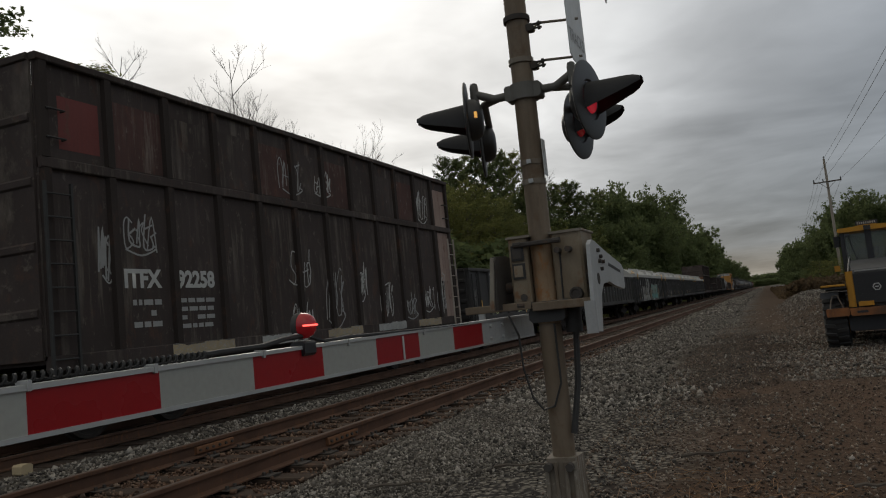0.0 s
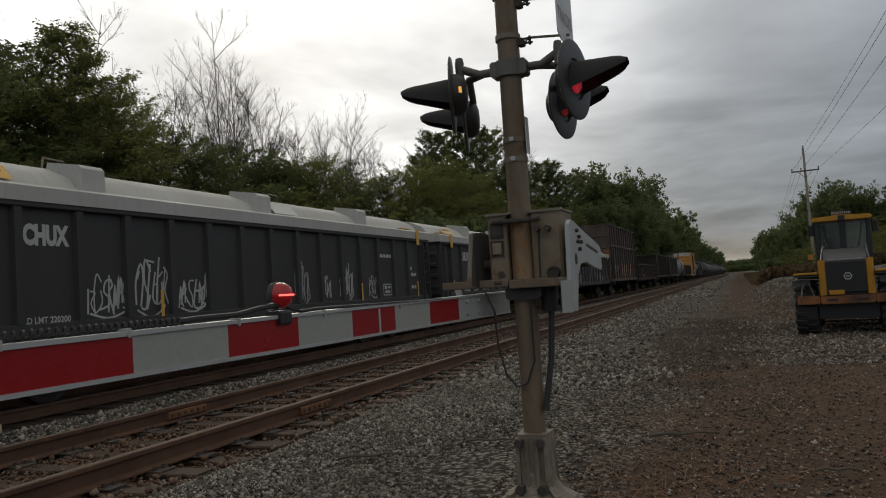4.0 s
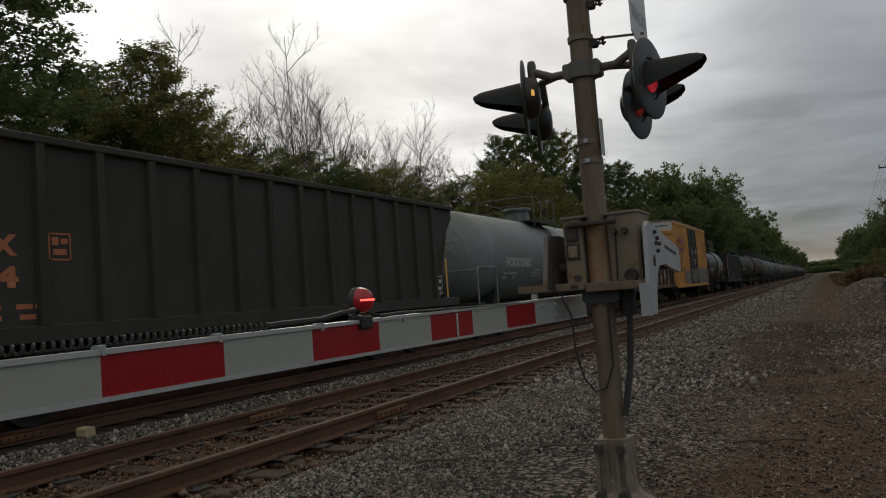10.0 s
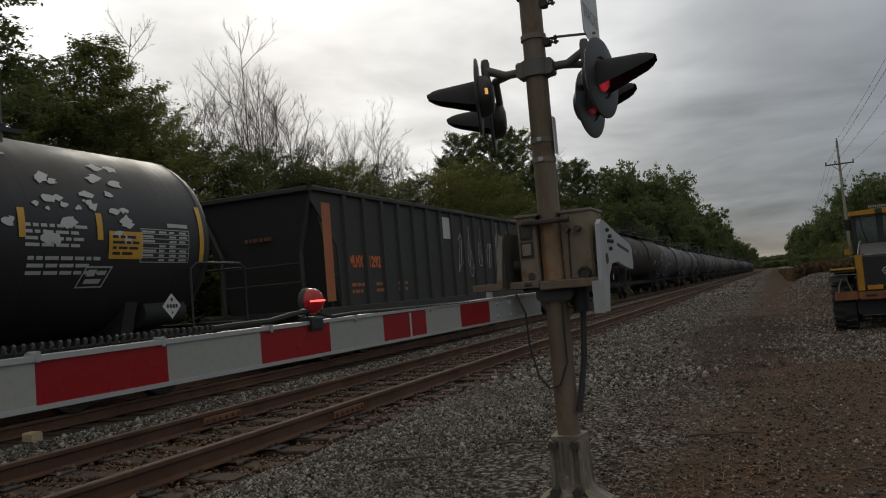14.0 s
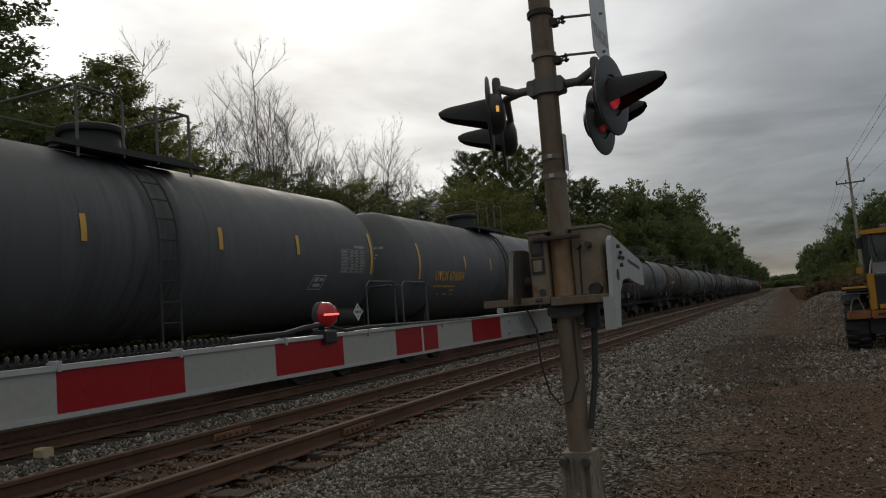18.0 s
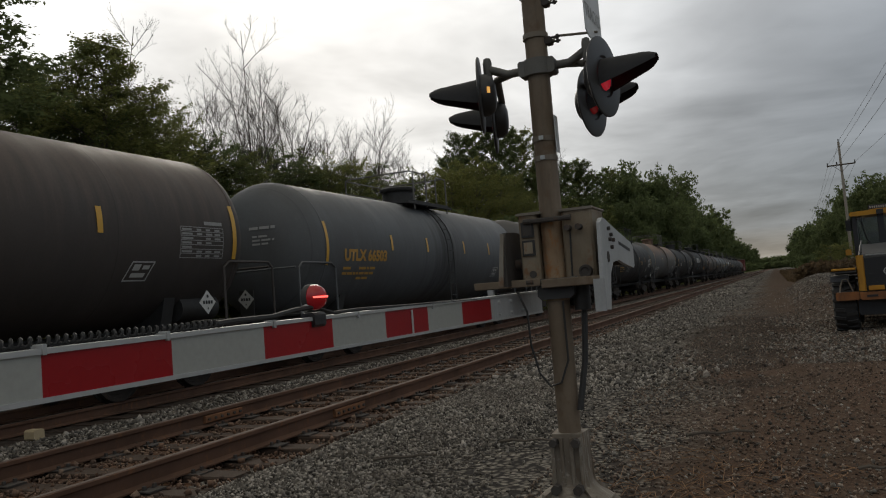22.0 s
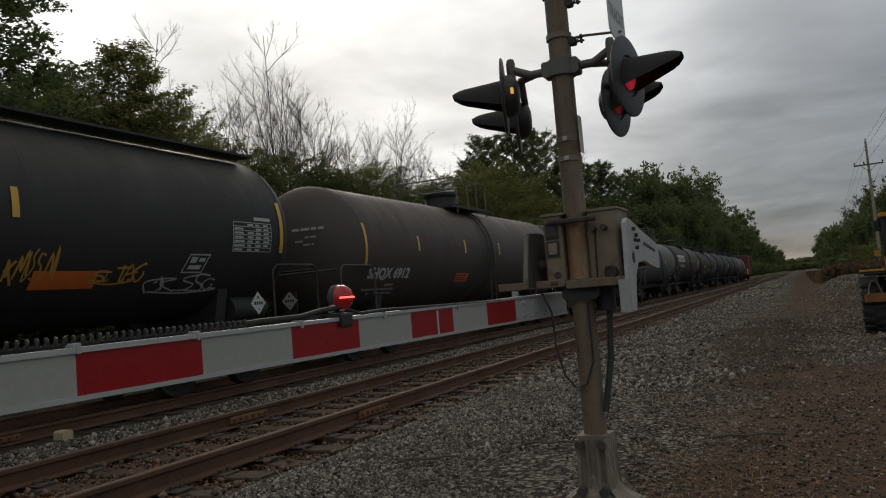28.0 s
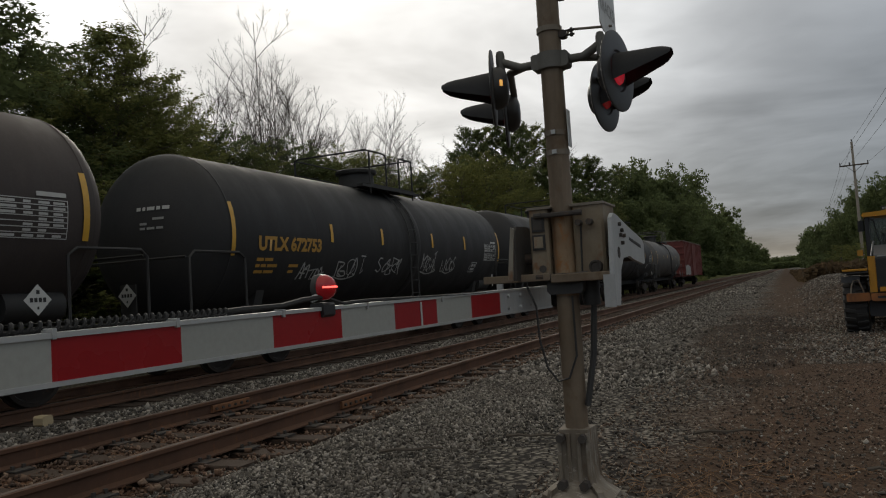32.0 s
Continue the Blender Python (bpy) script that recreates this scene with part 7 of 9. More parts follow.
def scribble(car, at, y, z, w, h, mat="gr_white", seed=0, n=4, stroke=0.035):
    """A spray-paint tag: leaning hand-drawn strokes, run together, with a flourish."""
    rng = random.Random(seed)
    mb = MB()
    stroke, lean = stroke * 0.8, rng.uniform(0.05, 0.3)
    grow_end = rng.uniform(-0.3, 0.3)
    for k in range(n):
        x0, ww = w * (k + rng.uniform(-0.3, 0.2)) / n, w / n * rng.uniform(1.2, 2.0)
        hh, foot = h * rng.uniform(0.6, 0.95) * (1 + grow_end * (k / n - 0.5)), h * rng.uniform(0.0, 0.12)
        for line in GLYPHS[rng.randrange(len(GLYPHS))]:
            pts = [(min(w, max(0.0, x0 + ww * (u + rng.uniform(-0.14, 0.14)) + lean * hh * (v - 0.5) * 0.6)), foot + hh * (v + rng.uniform(-0.12, 0.12))) for u, v in line]
            mb.ribbon(bend(pts), stroke * rng.uniform(0.7, 1.2), at(y, z))
    if rng.random() < 0.55:
        a, b = rng.uniform(0.0, 0.2), rng.uniform(0.7, 1.1)
        mb.ribbon(bend([(w * a, h * 0.02), (w * (a + b) / 2, -h * 0.12), (w * b, h * 0.06), (w * b * 0.9, h * 0.14)]), stroke, at(y, z))
    part("graffiti", mb, M[mat], car, "sprayed graffiti tag", smooth=False)


STROKES = (
    (((0.05, 0), (0.1, 0.95), (0.3, 0.9), (0.28, 0.02)), ((0.3, 0.5), (0.75, 0.98), (0.95, 0.8), (0.55, 0.5), (0.98, 0.04), (0.7, 0.0), (0.35, 0.42))),
    (((0.05, 0.02), (0.4, 0.98), (0.65, 0.95), (0.98, 0.0), (0.72, 0.03), (0.62, 0.3), (0.38, 0.3), (0.3, 0.0)), ((0.42, 0.5), (0.5, 0.72), (0.6, 0.5), (0.42, 0.5))),
    (((0.95, 0.75), (0.7, 0.98), (0.2, 0.9), (0.05, 0.65), (0.35, 0.45), (0.7, 0.35), (0.65, 0.15), (0.3, 0.18), (0.05, 0.3)), ((0.95, 0.7), (0.6, 0.78), (0.35, 0.68), (0.9, 0.45), (0.95, 0.15), (0.6, 0.0), (0.1, 0.05), (0.05, 0.3))),
    (((0.08, 0.0), (0.1, 0.98), (0.7, 0.95), (0.95, 0.7), (0.7, 0.48), (0.98, 0.02), (0.68, 0.0), (0.45, 0.36), (0.35, 0.0), (0.08, 0.0)), ((0.38, 0.62), (0.6, 0.72), (0.4, 0.8), (0.38, 0.62))),
    (((0.95, 0.95), (0.3, 0.98), (0.06, 0.7), (0.1, 0.1), (0.4, 0.0), (0.97, 0.06), (0.9, 0.25), (0.42, 0.24), (0.4, 0.42), (0.8, 0.46), (0.75, 0.6), (0.4, 0.62), (0.45, 0.76), (0.95, 0.78), (0.95, 0.95)),),
    (((0.5, 1.0), (0.12, 0.82), (0.05, 0.3), (0.4, 0.0), (0.85, 0.15), (0.97, 0.6), (0.8, 0.92), (0.5, 1.0)), ((0.5, 0.7), (0.36, 0.5), (0.5, 0.28), (0.64, 0.5), (0.5, 0.7))),
)


def block_graffiti(car, at, y, z, w, h, n, fill, edge, seed=0):
    """A sprayed piece: a ragged band of fill under leaning, interlocked letters drawn in thick outline."""
    rng = random.Random(seed)
    a, b, c = MB(), MB(), MB()
    p = at(y, z)

    def over(lift):
        return lambda u, v: tuple(q + (lift if i == 0 else 0) for i, q in enumerate(p(u, v)))
    last = -1
    for k in range(n):
        pick = rng.randrange(len(STROKES))
        pick = (pick + 1) % len(STROKES) if pick == last else pick
        last = pick
        x0, x1 = w * (k - 0.10) / n, w * (k + 1.10) / n
        top, foot, lean = h * rng.uniform(0.78, 0.98), h * rng.uniform(0.0, 0.08), rng.uniform(-0.12, 0.12) * h
        wob = lambda u, v: (min(w, max(0, x0 + (x1 - x0) * u + lean * (v - 0.5))), foot + (top - foot) * v)
        hull = [(0.02, 0.0), (0.3, -0.03), (0.62, 0.02), (0.97, 0.0), (1.02, 0.35), (0.94, 0.62), (1.0, 0.96), (0.66, 1.04), (0.33, 0.97), (0.0, 1.02), (0.05, 0.6), (-0.02, 0.3)]
        lift = over(0.001 * (k % 3))
        a.add([lift(*wob(u + rng.uniform(-0.05, 0.05), v + rng.uniform(-0.05, 0.05))) for u, v in hull], [tuple(range(len(hull)))])
        for line in STROKES[pick]:
            # two thin lines a hand apart give each stroke of a letter its outline
            jit = [(rng.uniform(-0.14, 0.14), rng.uniform(-0.1, 0.1)) for _ in line]
            for gap in (-0.07, 0.07):
                b.ribbon(bend([wob(u + du + gap, min(1.0, max(0.0, v + dv + gap * 0.6))) for (u, v), (du, dv) in zip(line, jit)], 3), h * rng.uniform(0.014, 0.028), over(0.005))
        for _ in range(6):
            u, v = rng.uniform(0.15, 0.8), rng.uniform(0.15, 0.8)
            c.ribbon(bend([wob(u, v), wob(u + rng.uniform(0.05, 0.2), v + rng.uniform(-0.2, 0.2)), wob(u + rng.uniform(0.0, 0.3), v + rng.uniform(-0.25, 0.25))], 3), h * rng.uniform(0.015, 0.03), over(0.004))
    part("graffiti", a, M[fill], car, "large sprayed block letters", smooth=False)
    part("graffiti_outline", b, M[edge], car, "sprayed outline of block letters", smooth=False)
    part("graffiti_shine", c, M["gr_white"], car, "white highlights of block letters", smooth=False)


def throw_up(car, at, y, z, w, h, n, mat, seed, stroke=0.055):
    """A bubble-letter outline: swollen overlapping rings with a small counter in each."""
    rng = random.Random(seed)
    mb = MB()
    for k in range(n):
        cx, rx, ry = w * (k + 0.5) / n, w / n * rng.uniform(0.52, 0.66), h * rng.uniform(0.38, 0.5)
        a0 = rng.uniform(0, 6)
        ring = []
        for i in range(26):
            a = i / 25 * math.tau
            r = 1 + 0.10 * math.sin(3 * a + a0) + 0.06 * math.sin(5 * a + 2 * a0)
            ring.append((min(w, max(0.0, cx + rx * r * math.cos(a))), min(h, max(0.0, h / 2 + ry * r * math.sin(a)))))
        mb.ribbon(ring, stroke, at(y, z))
        dot = [(cx + 0.12 * rx * math.cos(i / 8 * math.tau), h / 2 + 0.2 * ry * math.sin(i / 8 * math.tau)) for i in range(9)]
        mb.ribbon(dot, stroke * 0.9, at(y, z))
        mb.ribbon(bend([(cx + rx * 0.5, h * 0.1), (cx + rx * 0.35, h * 0.45), (cx + rx * 0.6, h * 0.7)]), stroke, at(y, z))
    part("graffiti", mb, M[mat], car, "sprayed outline of bubble letters", smooth=False)


CARS = []


def car_thing(s0, s1, name, label, category):
    """A car that spans s0..s1 of the train's length."""
    k = 0.977
    car = thing(name, label, category, "cars of the freight train")
    CARS.append((car, (s0 + s1) / 2 * k))
    return car, (s1 - s0) / 2 * k


X_SIDE = 1.57


def gondola(s0, s1, label, mat, top=2.7, sill=1.12, posts=13, belt=None, cover=False, slope=False, name="gondola_car", floor=None, grid=None):
    car, half = car_thing(s0, s1, name, label, "freight car")
    mt = M[mat]
    w = X_SIDE - 0.085
    for s in (-1, 1):
        if slope:
            # hopper: the end sheets slope in below the top
            poly = [(-half + 0.95, sill), (half - 0.95, sill), (half - 0.9, top - 1.15), (half, top - 0.22), (half, top), (-half, top), (-half, top - 0.22), (-half + 0.9, top - 1.15)]
            part("side_wall", MB().prism(poly, "x", s * w - 0.02, s * w + 0.02), mt, car, smooth=False)
            q = w - 0.022
            sl = MB().add([(-q, s * (half - 0.03), top), (q, s * (half - 0.03), top), (q, s * (half - 0.22), top - 0.5), (-q, s * (half - 0.22), top - 0.5), (q, s * (half - 0.93), sill), (-q, s * (half - 0.93), sill),
                           (-q, s * (half - 0.07), top), (q, s * (half - 0.07), top), (q, s * (half - 0.26), top - 0.5), (-q, s * (half - 0.26), top - 0.5), (q, s * (half - 0.97), sill), (-q, s * (half - 0.97), sill)],
                          [(0, 1, 2, 3), (3, 2, 4, 5), (9, 8, 7, 6), (11, 10, 8, 9), (0, 6, 7, 1), (5, 4, 10, 11)])
            bars(car, (lambda yy: (lambda y0, z0: (lambda u, v: (y0 + u, yy - 0.02, z0 + v))))(-half + 0.30), -0.45, top - 0.95, 0.75, 0.16, 1, "mark_od", int(s0), 1.0) if s < 0 else None
            part("slope_sheet", sl, mt, car, "sloping end sheet", smooth=False)
        else:
            part("side_wall", MB().box(s * w - 0.02, s * w + 0.02, -half, half, sill, top), mt, car, smooth=False)
            part("end_wall", MB().box(-w + 0.021, w - 0.021, s * half - 0.04, s * half, sill, top), mt, car, smooth=False)
    part("floor_sheet", MB().box(-w + 0.022, w - 0.022, -half + 0.045, half - 0.045, sill - 0.06, sill + 0.02 if floor is None else floor), mt, car, smooth=False)
    chord = MB()
    for s in (-1, 1):
        chord.box(s * (w + 0.03) - 0.07, s * (w + 0.03) + 0.07, -half - 0.02, half + 0.02, top - 0.005, top + 0.10, 0.015)
        chord.box(-w + 0.045, w - 0.045, s * half - 0.07, s * half + 0.05, top - 0.004, top + 0.10, 0.015)
    part("top_chord", chord, mt, car, "rolled steel top rim")
    for s in (-1, 1):
        part("side_sill", MB().box(s * (w + 0.03) - 0.05, s * (w + 0.03) + 0.055, -half, half, sill - 0.16, sill + 0.05, 0.012), mt, car)
        if belt:
            part("belt_rail", MB().box(s * (w + 0.045) - 0.045, s * (w + 0.045) + 0.045, -half, half, belt - 0.075, belt + 0.075, 0.015), mt, car, "horizontal belt rail")
    levels = [(sill + 0.05, top - 0.006)] if not belt else [(sill + 0.05, belt - 0.076), (belt + 0.076, top - 0.006)]
    for z0, z1 in levels:
        pm = MB().prism([(-0.085, -0.02), (0.085, -0.02), (0.06, 0.072), (-0.06, 0.072)], "z", z0, z1)
        pm.v = [(v[1], v[0], v[2]) for v in pm.v]
        pm.f = [tuple(reversed(q)) for q in pm.f]
        me = pm.mesh("side_post", M["gon_post"] if mat in ("gon_brown", "gon_rust", "gon_pw", "gon_coal", "gon_orange") else mt)
        spots = [-half + 0.09 + (2 * half - 0.18) * k / (posts - 1) for k in range(posts)]
        if grid:
            head, first, step = grid
            spots = [-half + q for q in head] + [-half + first + step * k for k in range(40) if first + step * k < 2 * half - 0.4] + [half - 0.09]
        for y in spots:
            if slope and abs(y) > half - 0.95:
                continue
            for s in (-1, 1):
                p = part("side_post", me, None, car)
                p.matrix_basis = pose(s * (w + 0.02), y, 0, 0, 0, 0 if s > 0 else 180)
    # ends: ribs and ladders
    if not slope:
        for s in (-1, 1):
            for k in range(4):
                z = sill + (top - sill) * (k + 0.7) / 4.6
                part("end_rib", MB().box(-w + 0.05, w - 0.05, s * half + (0.001 if s > 0 else -0.07), s * half + (0.07 if s > 0 else -0.001), z - 0.07, z + 0.07, 0.03), mt, car)
    else:
        for s in (-1, 1):
            rib = MB()
            for q in (-1, 1):
                rib.cyl((q * (w - 0.05), s * (half - 0.06), top - 0.1), (q * (w - 0.45), s * (half - 0.2), top - 1.2), 0.055, n=6)
                rib.cyl((q * (w - 0.45), s * (half - 0.2), top - 1.15), (q * (w - 0.45), s * (half - 0.2), 1.0), 0.05, n=8)
                rib.box(q * (w - 0.06) - 0.06, q * (w - 0.06) + 0.06, min(s * (half + 0.02), s * (half - 0.96)), max(s * (half + 0.02), s * (half - 0.96)), 0.96, 1.12)
                rib.tube([(q * (w - 0.02), s * (half - 0.62), 1.1), (q * (w - 0.02), s * (half - 0.62), 1.85), (q * (w - 0.02), s * (half - 0.9), 1.87)], 0.022, 6)
            rib.box(-w, w, s * (half - 0.28) - 0.06, s * (half - 0.28) + 0.06, 0.95, 1.1)
            rib.cyl((-w + 0.45, s * (half - 0.2), 1.75), (w - 0.45, s * (half - 0.2), 1.75), 0.022, n=6)
            rib.cyl((-w + 0.45, s * (half - 0.2), 2.15), (w - 0.45, s * (half - 0.2), 2.15), 0.022, n=6)
            part("end_frame", rib, mt, car, "end posts and braces")
    for s in (-1, 1):
        if not slope:
            ladder(car, w + 0.03, s * (half - (0.36 if not belt else 0.2)), 0.72, min(top - 0.1, 3.55), 0.42, 6 if top < 3 else 9, M["ladder_w"] if mat == "gon_brown" and s > 0 else M["blackdull"], 0.10)
        if belt:
            for z in (belt + 0.35, belt + 0.75):
                part("grab_iron", MB().tube([(w + 0.02, s * (half - 0.4), z), (w + 0.10, s * (half - 0.4), z), (w + 0.10, s * (half - 0.1), z), (w + 0.02, s * (half - 0.1), z)], 0.016, 5), M["blackdull"], car)
    if cover:
        cv = MB()
        sec = [(1.60, 0.0), (1.60, 0.20), (1.52, 0.24), (1.22, 0.27), (1.02, 0.50), (0.62, 0.68), (0.0, 0.74)]
        ring = sec + [(-x, z) for x, z in reversed(sec[:-1])]
        h2 = half + 0.10
        v = [(x, -h2, top + 0.07 + z) for x, z in ring] + [(x, h2, top + 0.07 + z) for x, z in ring]
        n = len(ring)
        cv.add(v, [(i, n + i, n + i + 1, i + 1) for i in range(n - 1)] + [tuple(range(n)), tuple(range(2 * n - 1, n - 1, -1)), (0, n - 1, 2 * n - 1, n)])
        c = part("cover", cv, M["cover"], car, "white fibreglass load cover")
        for y in (-half + 3.5, 0.0, half - 3.6):
            hm = MB().prism([(1.20, 0.24), (1.27, 0.27), (1.26, 0.62), (1.20, 0.68), (0.6, 0.78), (0.55, 0.6)], "y", y - 0.22, y + 0.22)
            hm.v = [(x, yy, top + 0.07 + z) for x, yy, z in hm.v]
            part("cover_boss", hm, M["cover"], c)
        for y in (-half + 0.9, half - 0.9):
            st = MB().box(1.605, 1.64, y - 0.09, y + 0.09, top - 0.10, top + 0.32, 0.01)
            st.box(1.0, 1.3, y - 0.35, y + 0.35, top + 0.38, top + 0.40)
            part("tie_down", st, M["stripe"], c, "yellow tie-down strap")
        for y in (-half * 0.55, half * 0.2, half * 0.8):
            part("lift_loop", MB().tube([(0.5, y - 0.3, top + 0.72), (0.45, y - 0.22, top + 0.95), (0.4, y + 0.2, top + 0.95), (0.35, y + 0.3, top + 0.72)], 0.018, 6), M["galv"], c)
        panel(c, lambda y0, z0: (lambda u, v: (1.0 - v * 0.9 + 0.25, y0 + u, z0 + v)), half * 0.05, top + 0.38, 0.9, 0.22, "placard", "label")
        panel(c, lambda y0, z0: (lambda u, v: (1.03 - v * 0.9 + 0.22, y0 + u, z0 + v)), -half + 1.25, top + 0.40, 0.9, 0.20, "stripe", "label")
        letters(c, lambda y0, z0: (lambda u, v: (1.035 - v * 0.9 - (z0 - top - 0.40) * 0.9 + 0.222, y0 + u, z0 + v)), "CAUTION", -half + 1.35, -half + 2.05, top + 0.51, 0.07, "mark_b", 0.002)
    underframe(car, half, half - 2.1)
    at = flat_side(w + 0.026)
    for k in range(5):
        panel(car, flat_side(w + 0.098), -half + 1.0 + k * (2 * half - 2.0) / 4, sill + 0.02, 0.07, 0.42, "stripe", "reflector_strip", "yellow reflector strip") if cover else None
    return car, half, at, w


def tank(s0, s1, label, mat, top=4.1, r=1.5, marks=5, long_walk=False, name="tank_car"):
    car, half = car_thing(s0 - 0.75, s1 + 0.77, name, label, "freight car")
    mt = M[mat]
    zc = top - r
    hd = 0.75
    prof = [(0.0, -half)] + [(r * math.sin(a), -half + hd - hd * math.cos(a)) for a in (radians(d) for d in (12, 25, 38, 50, 62, 74, 83))]
    prof = prof + [(r, -half + hd), (r, 0.0)]
    prof = prof + [(q, -z) for q, z in reversed(prof[:-1])]
    shell = part("tank_shell", MB().lathe([(q, -z) for q, z in reversed(prof)], 48, pose(0, 0, zc, -90, 0, 0)), mt, car, "welded cylindrical tank with domed ends")
    for y in (-half + hd, half - hd):
        part("weld_seam", MB().lathe([(r + 0.002, y - 0.02), (r + 0.008, y - 0.012), (r + 0.008, y + 0.012), (r + 0.002, y + 0.02)], 48, pose(0, 0, zc, -90, 0, 0)), mt, shell)
    # manway, platform, railings
    part("manway", MB().lathe([(0.62, 0.0), (0.62, 0.07), (0.47, 0.09), (0.45, 0.50), (0.52, 0.51), (0.54, 0.54), (0.54, 0.60), (0.50, 0.63), (0.0, 0.67)], 24, pose(0, 0.2, top - 0.12)), M["blackdull"] if mat not in ("t_pale", "t_rust") else mt, car, "manway dome on top of the tank")
    pf = MB().box(-1.12, -0.55, -1.05, 1.35, top - 0.10, top - 0.06)
    pf.box(0.55, 1.12, -1.05, 1.35, top - 0.10, top - 0.06)
    pf.box(0.98, 1.12, -1.45, 1.6, top - 0.16, top - 0.10)
    plt = part("platform", pf, M["blackdull"], car, "walkway grating beside the manway")
    rl = MB()
    for yy in (-1.0, 1.3):
        rl.tube([(1.08, yy, top - 0.3), (1.08, yy, top + 0.72), (1.0, yy, top + 0.78), (-1.0, yy, top + 0.78), (-1.08, yy, top + 0.72), (-1.08, yy, top - 0.3)], 0.024, 6)
    rl.tube([(1.08, -1.0, top + 0.75), (1.08, -0.22, top + 0.75), (1.08, -0.15, top + 0.68), (1.08, -0.15, top - 0.2)], 0.024, 6)
    rl.tube([(1.08, 1.3, top + 0.75), (1.08, 0.62, top + 0.75), (1.08, 0.55, top + 0.68), (1.08, 0.55, top - 0.2)], 0.024, 6)
    rl.tube([(-1.08, -1.0, top + 0.75), (-1.08, 1.3, top + 0.75)], 0.020, 6)
    rl.tube([(-1.08, -1.0, top + 0.38), (-1.08, 1.3, top + 0.38)], 0.016, 6)
    part("handrail", rl, M["blackdull"] if mat in ("t_black", "t_brown") else M["cast"], plt, "pipe handrail round the platform")
    if long_walk:
        wk = MB()
        for y0, y1 in ((-half + 0.8, -1.05), (1.35, half - 0.8)):
            wk.box(0.55, 0.95, y0, y1, top - 0.07, top - 0.03)
            n = int((y1 - y0) / 1.35) + 1
            for k in range(n + 1):
                yy = y0 + (y1 - y0) * k / n
                if long_walk == 1:
                    wk.tube([(0.95, yy, top - 0.1), (0.95, yy, top + 0.85)], 0.016, 5)
            if long_walk == 1:
                wk.tube([(0.95, y0, top + 0.85), (0.95, y1, top + 0.85)], 0.018, 5)
        part("running_board", wk, M["blackdull"], car, "walkway along the top of the tank")
    # curved side ladder
    ld = MB()
    for yy in (-0.02, 0.38):
        pts = [((r + 0.07) * math.cos(radians(a)), yy, zc + (r + 0.07) * math.sin(radians(a))) for a in (66, 54, 42, 30, 18, 6)] + [(r + 0.07, yy, zc - 0.4), (r + 0.05, yy, 0.75)]
        ld.tube(pts, 0.02, 5)
    for a in (60, 48, 36, 24, 12, 0):
        q = ((r + 0.07) * math.cos(radians(a)), zc + (r + 0.07) * math.sin(radians(a)))
        ld.cyl((q[0], -0.02, q[1]), (q[0], 0.38, q[1]), 0.013, n=5)
    for k in range(5):
        z = zc - 0.32 - k * 0.32
        if z > 0.75:
            ld.cyl((r + 0.06, -0.02, z), (r + 0.06, 0.38, z), 0.013, n=5)
    part("ladder", ld, M["blackdull"] if mat != "t_rust" else mt, car, "curved ladder up the tank side")
    part("strap", MB().lathe([(r + 0.003, 0.42), (r + 0.01, 0.43), (r + 0.01, 0.75), (r + 0.003, 0.76)], 48, pose(0, 0, zc, -90, 0, 0)), mt, shell)
    # ends: sill, saddles, platform, rails, brake gear
    for s in (-1, 1):
        sd = MB().prism([(-0.95, 1.0), (0.95, 1.0), (1.10, zc - 0.97), (0.95, zc - 1.13), (0, zc - 1.47), (-0.95, zc - 1.13), (-1.10, zc - 0.97)], "y", s * (half - 2.0) - 0.12, s * (half - 2.0) + 0.12)
        part("saddle", sd, M["blackdull"], car, "bolster saddle under the tank")
        part("end_platform", MB().box(-1.45, 1.45, s * (half + 0.10) - 0.22, s * (half + 0.10) + 0.22, 1.05, 1.10, 0.01), M["blackdull"], car)
        hr = MB()
        y0, y1 = s * (half + 0.28), s * (half - 1.1)
        hr.tube([(1.47, y1, 1.05), (1.47, y1, 2.0), (1.47, s * (half - 0.95), 2.1), (1.47, y0 - s * 0.12, 2.1), (1.47, y0, 2.0), (1.47, y0, 1.05)], 0.024, 6)
        hr.tube([(1.40, y0, 2.02), (-1.40, y0, 2.02)], 0.022, 6)
        hr.tube([(-1.47, y0, 1.05), (-1.47, y0, 2.0), (-1.47, s * (half - 0.95), 2.1), (-1.47, y1, 2.0), (-1.47, y1, 1.05)], 0.024, 6)
        part("end_handrail", hr, M["blackdull"] if mat in ("t_black", "t_brown") else mt, car, "pipe handrail at the car's end")
        part("step", MB().box(1.36, 1.50, s * (half - 0.6) - 0.2, s * (half - 0.6) + 0.2, 0.55, 0.60), M["blackdull"], car)
    part("brake_reservoir", MB().cyl((0.9, half - 1.75, 1.35), (0.9, half - 0.85, 1.35), 0.22, n=14), M["blackdull"], car, "cylindrical air reservoir")
    underframe(car, half, half - 2.0)
    at = round_side(r, zc)
    fractions = marks if isinstance(marks, tuple) else (0.0, 0.235, 0.40, 0.61, 0.78, 1.0)
    for q in fractions:
        y = -half + hd + (2 * half - 2 * hd - 0.10) * q
        big = q in (0.0, 1.0)
        panel(car, at, y, zc + (-0.43 if big else (-0.06 - 0.08 * (s0 % 1) if r > 1.45 else -0.5)), 0.10, 0.95 if big else 0.38, "stripe", "reflector_strip", "yellow reflector strip", 6)
    tone = "mark_w" if mat in ("t_black", "t_brown", "t_gloss") else "mark_dim"
    data_block(car, at, half - hd - 1.38, zc - 0.42, 1.03, 0.5, tone, int(s0))
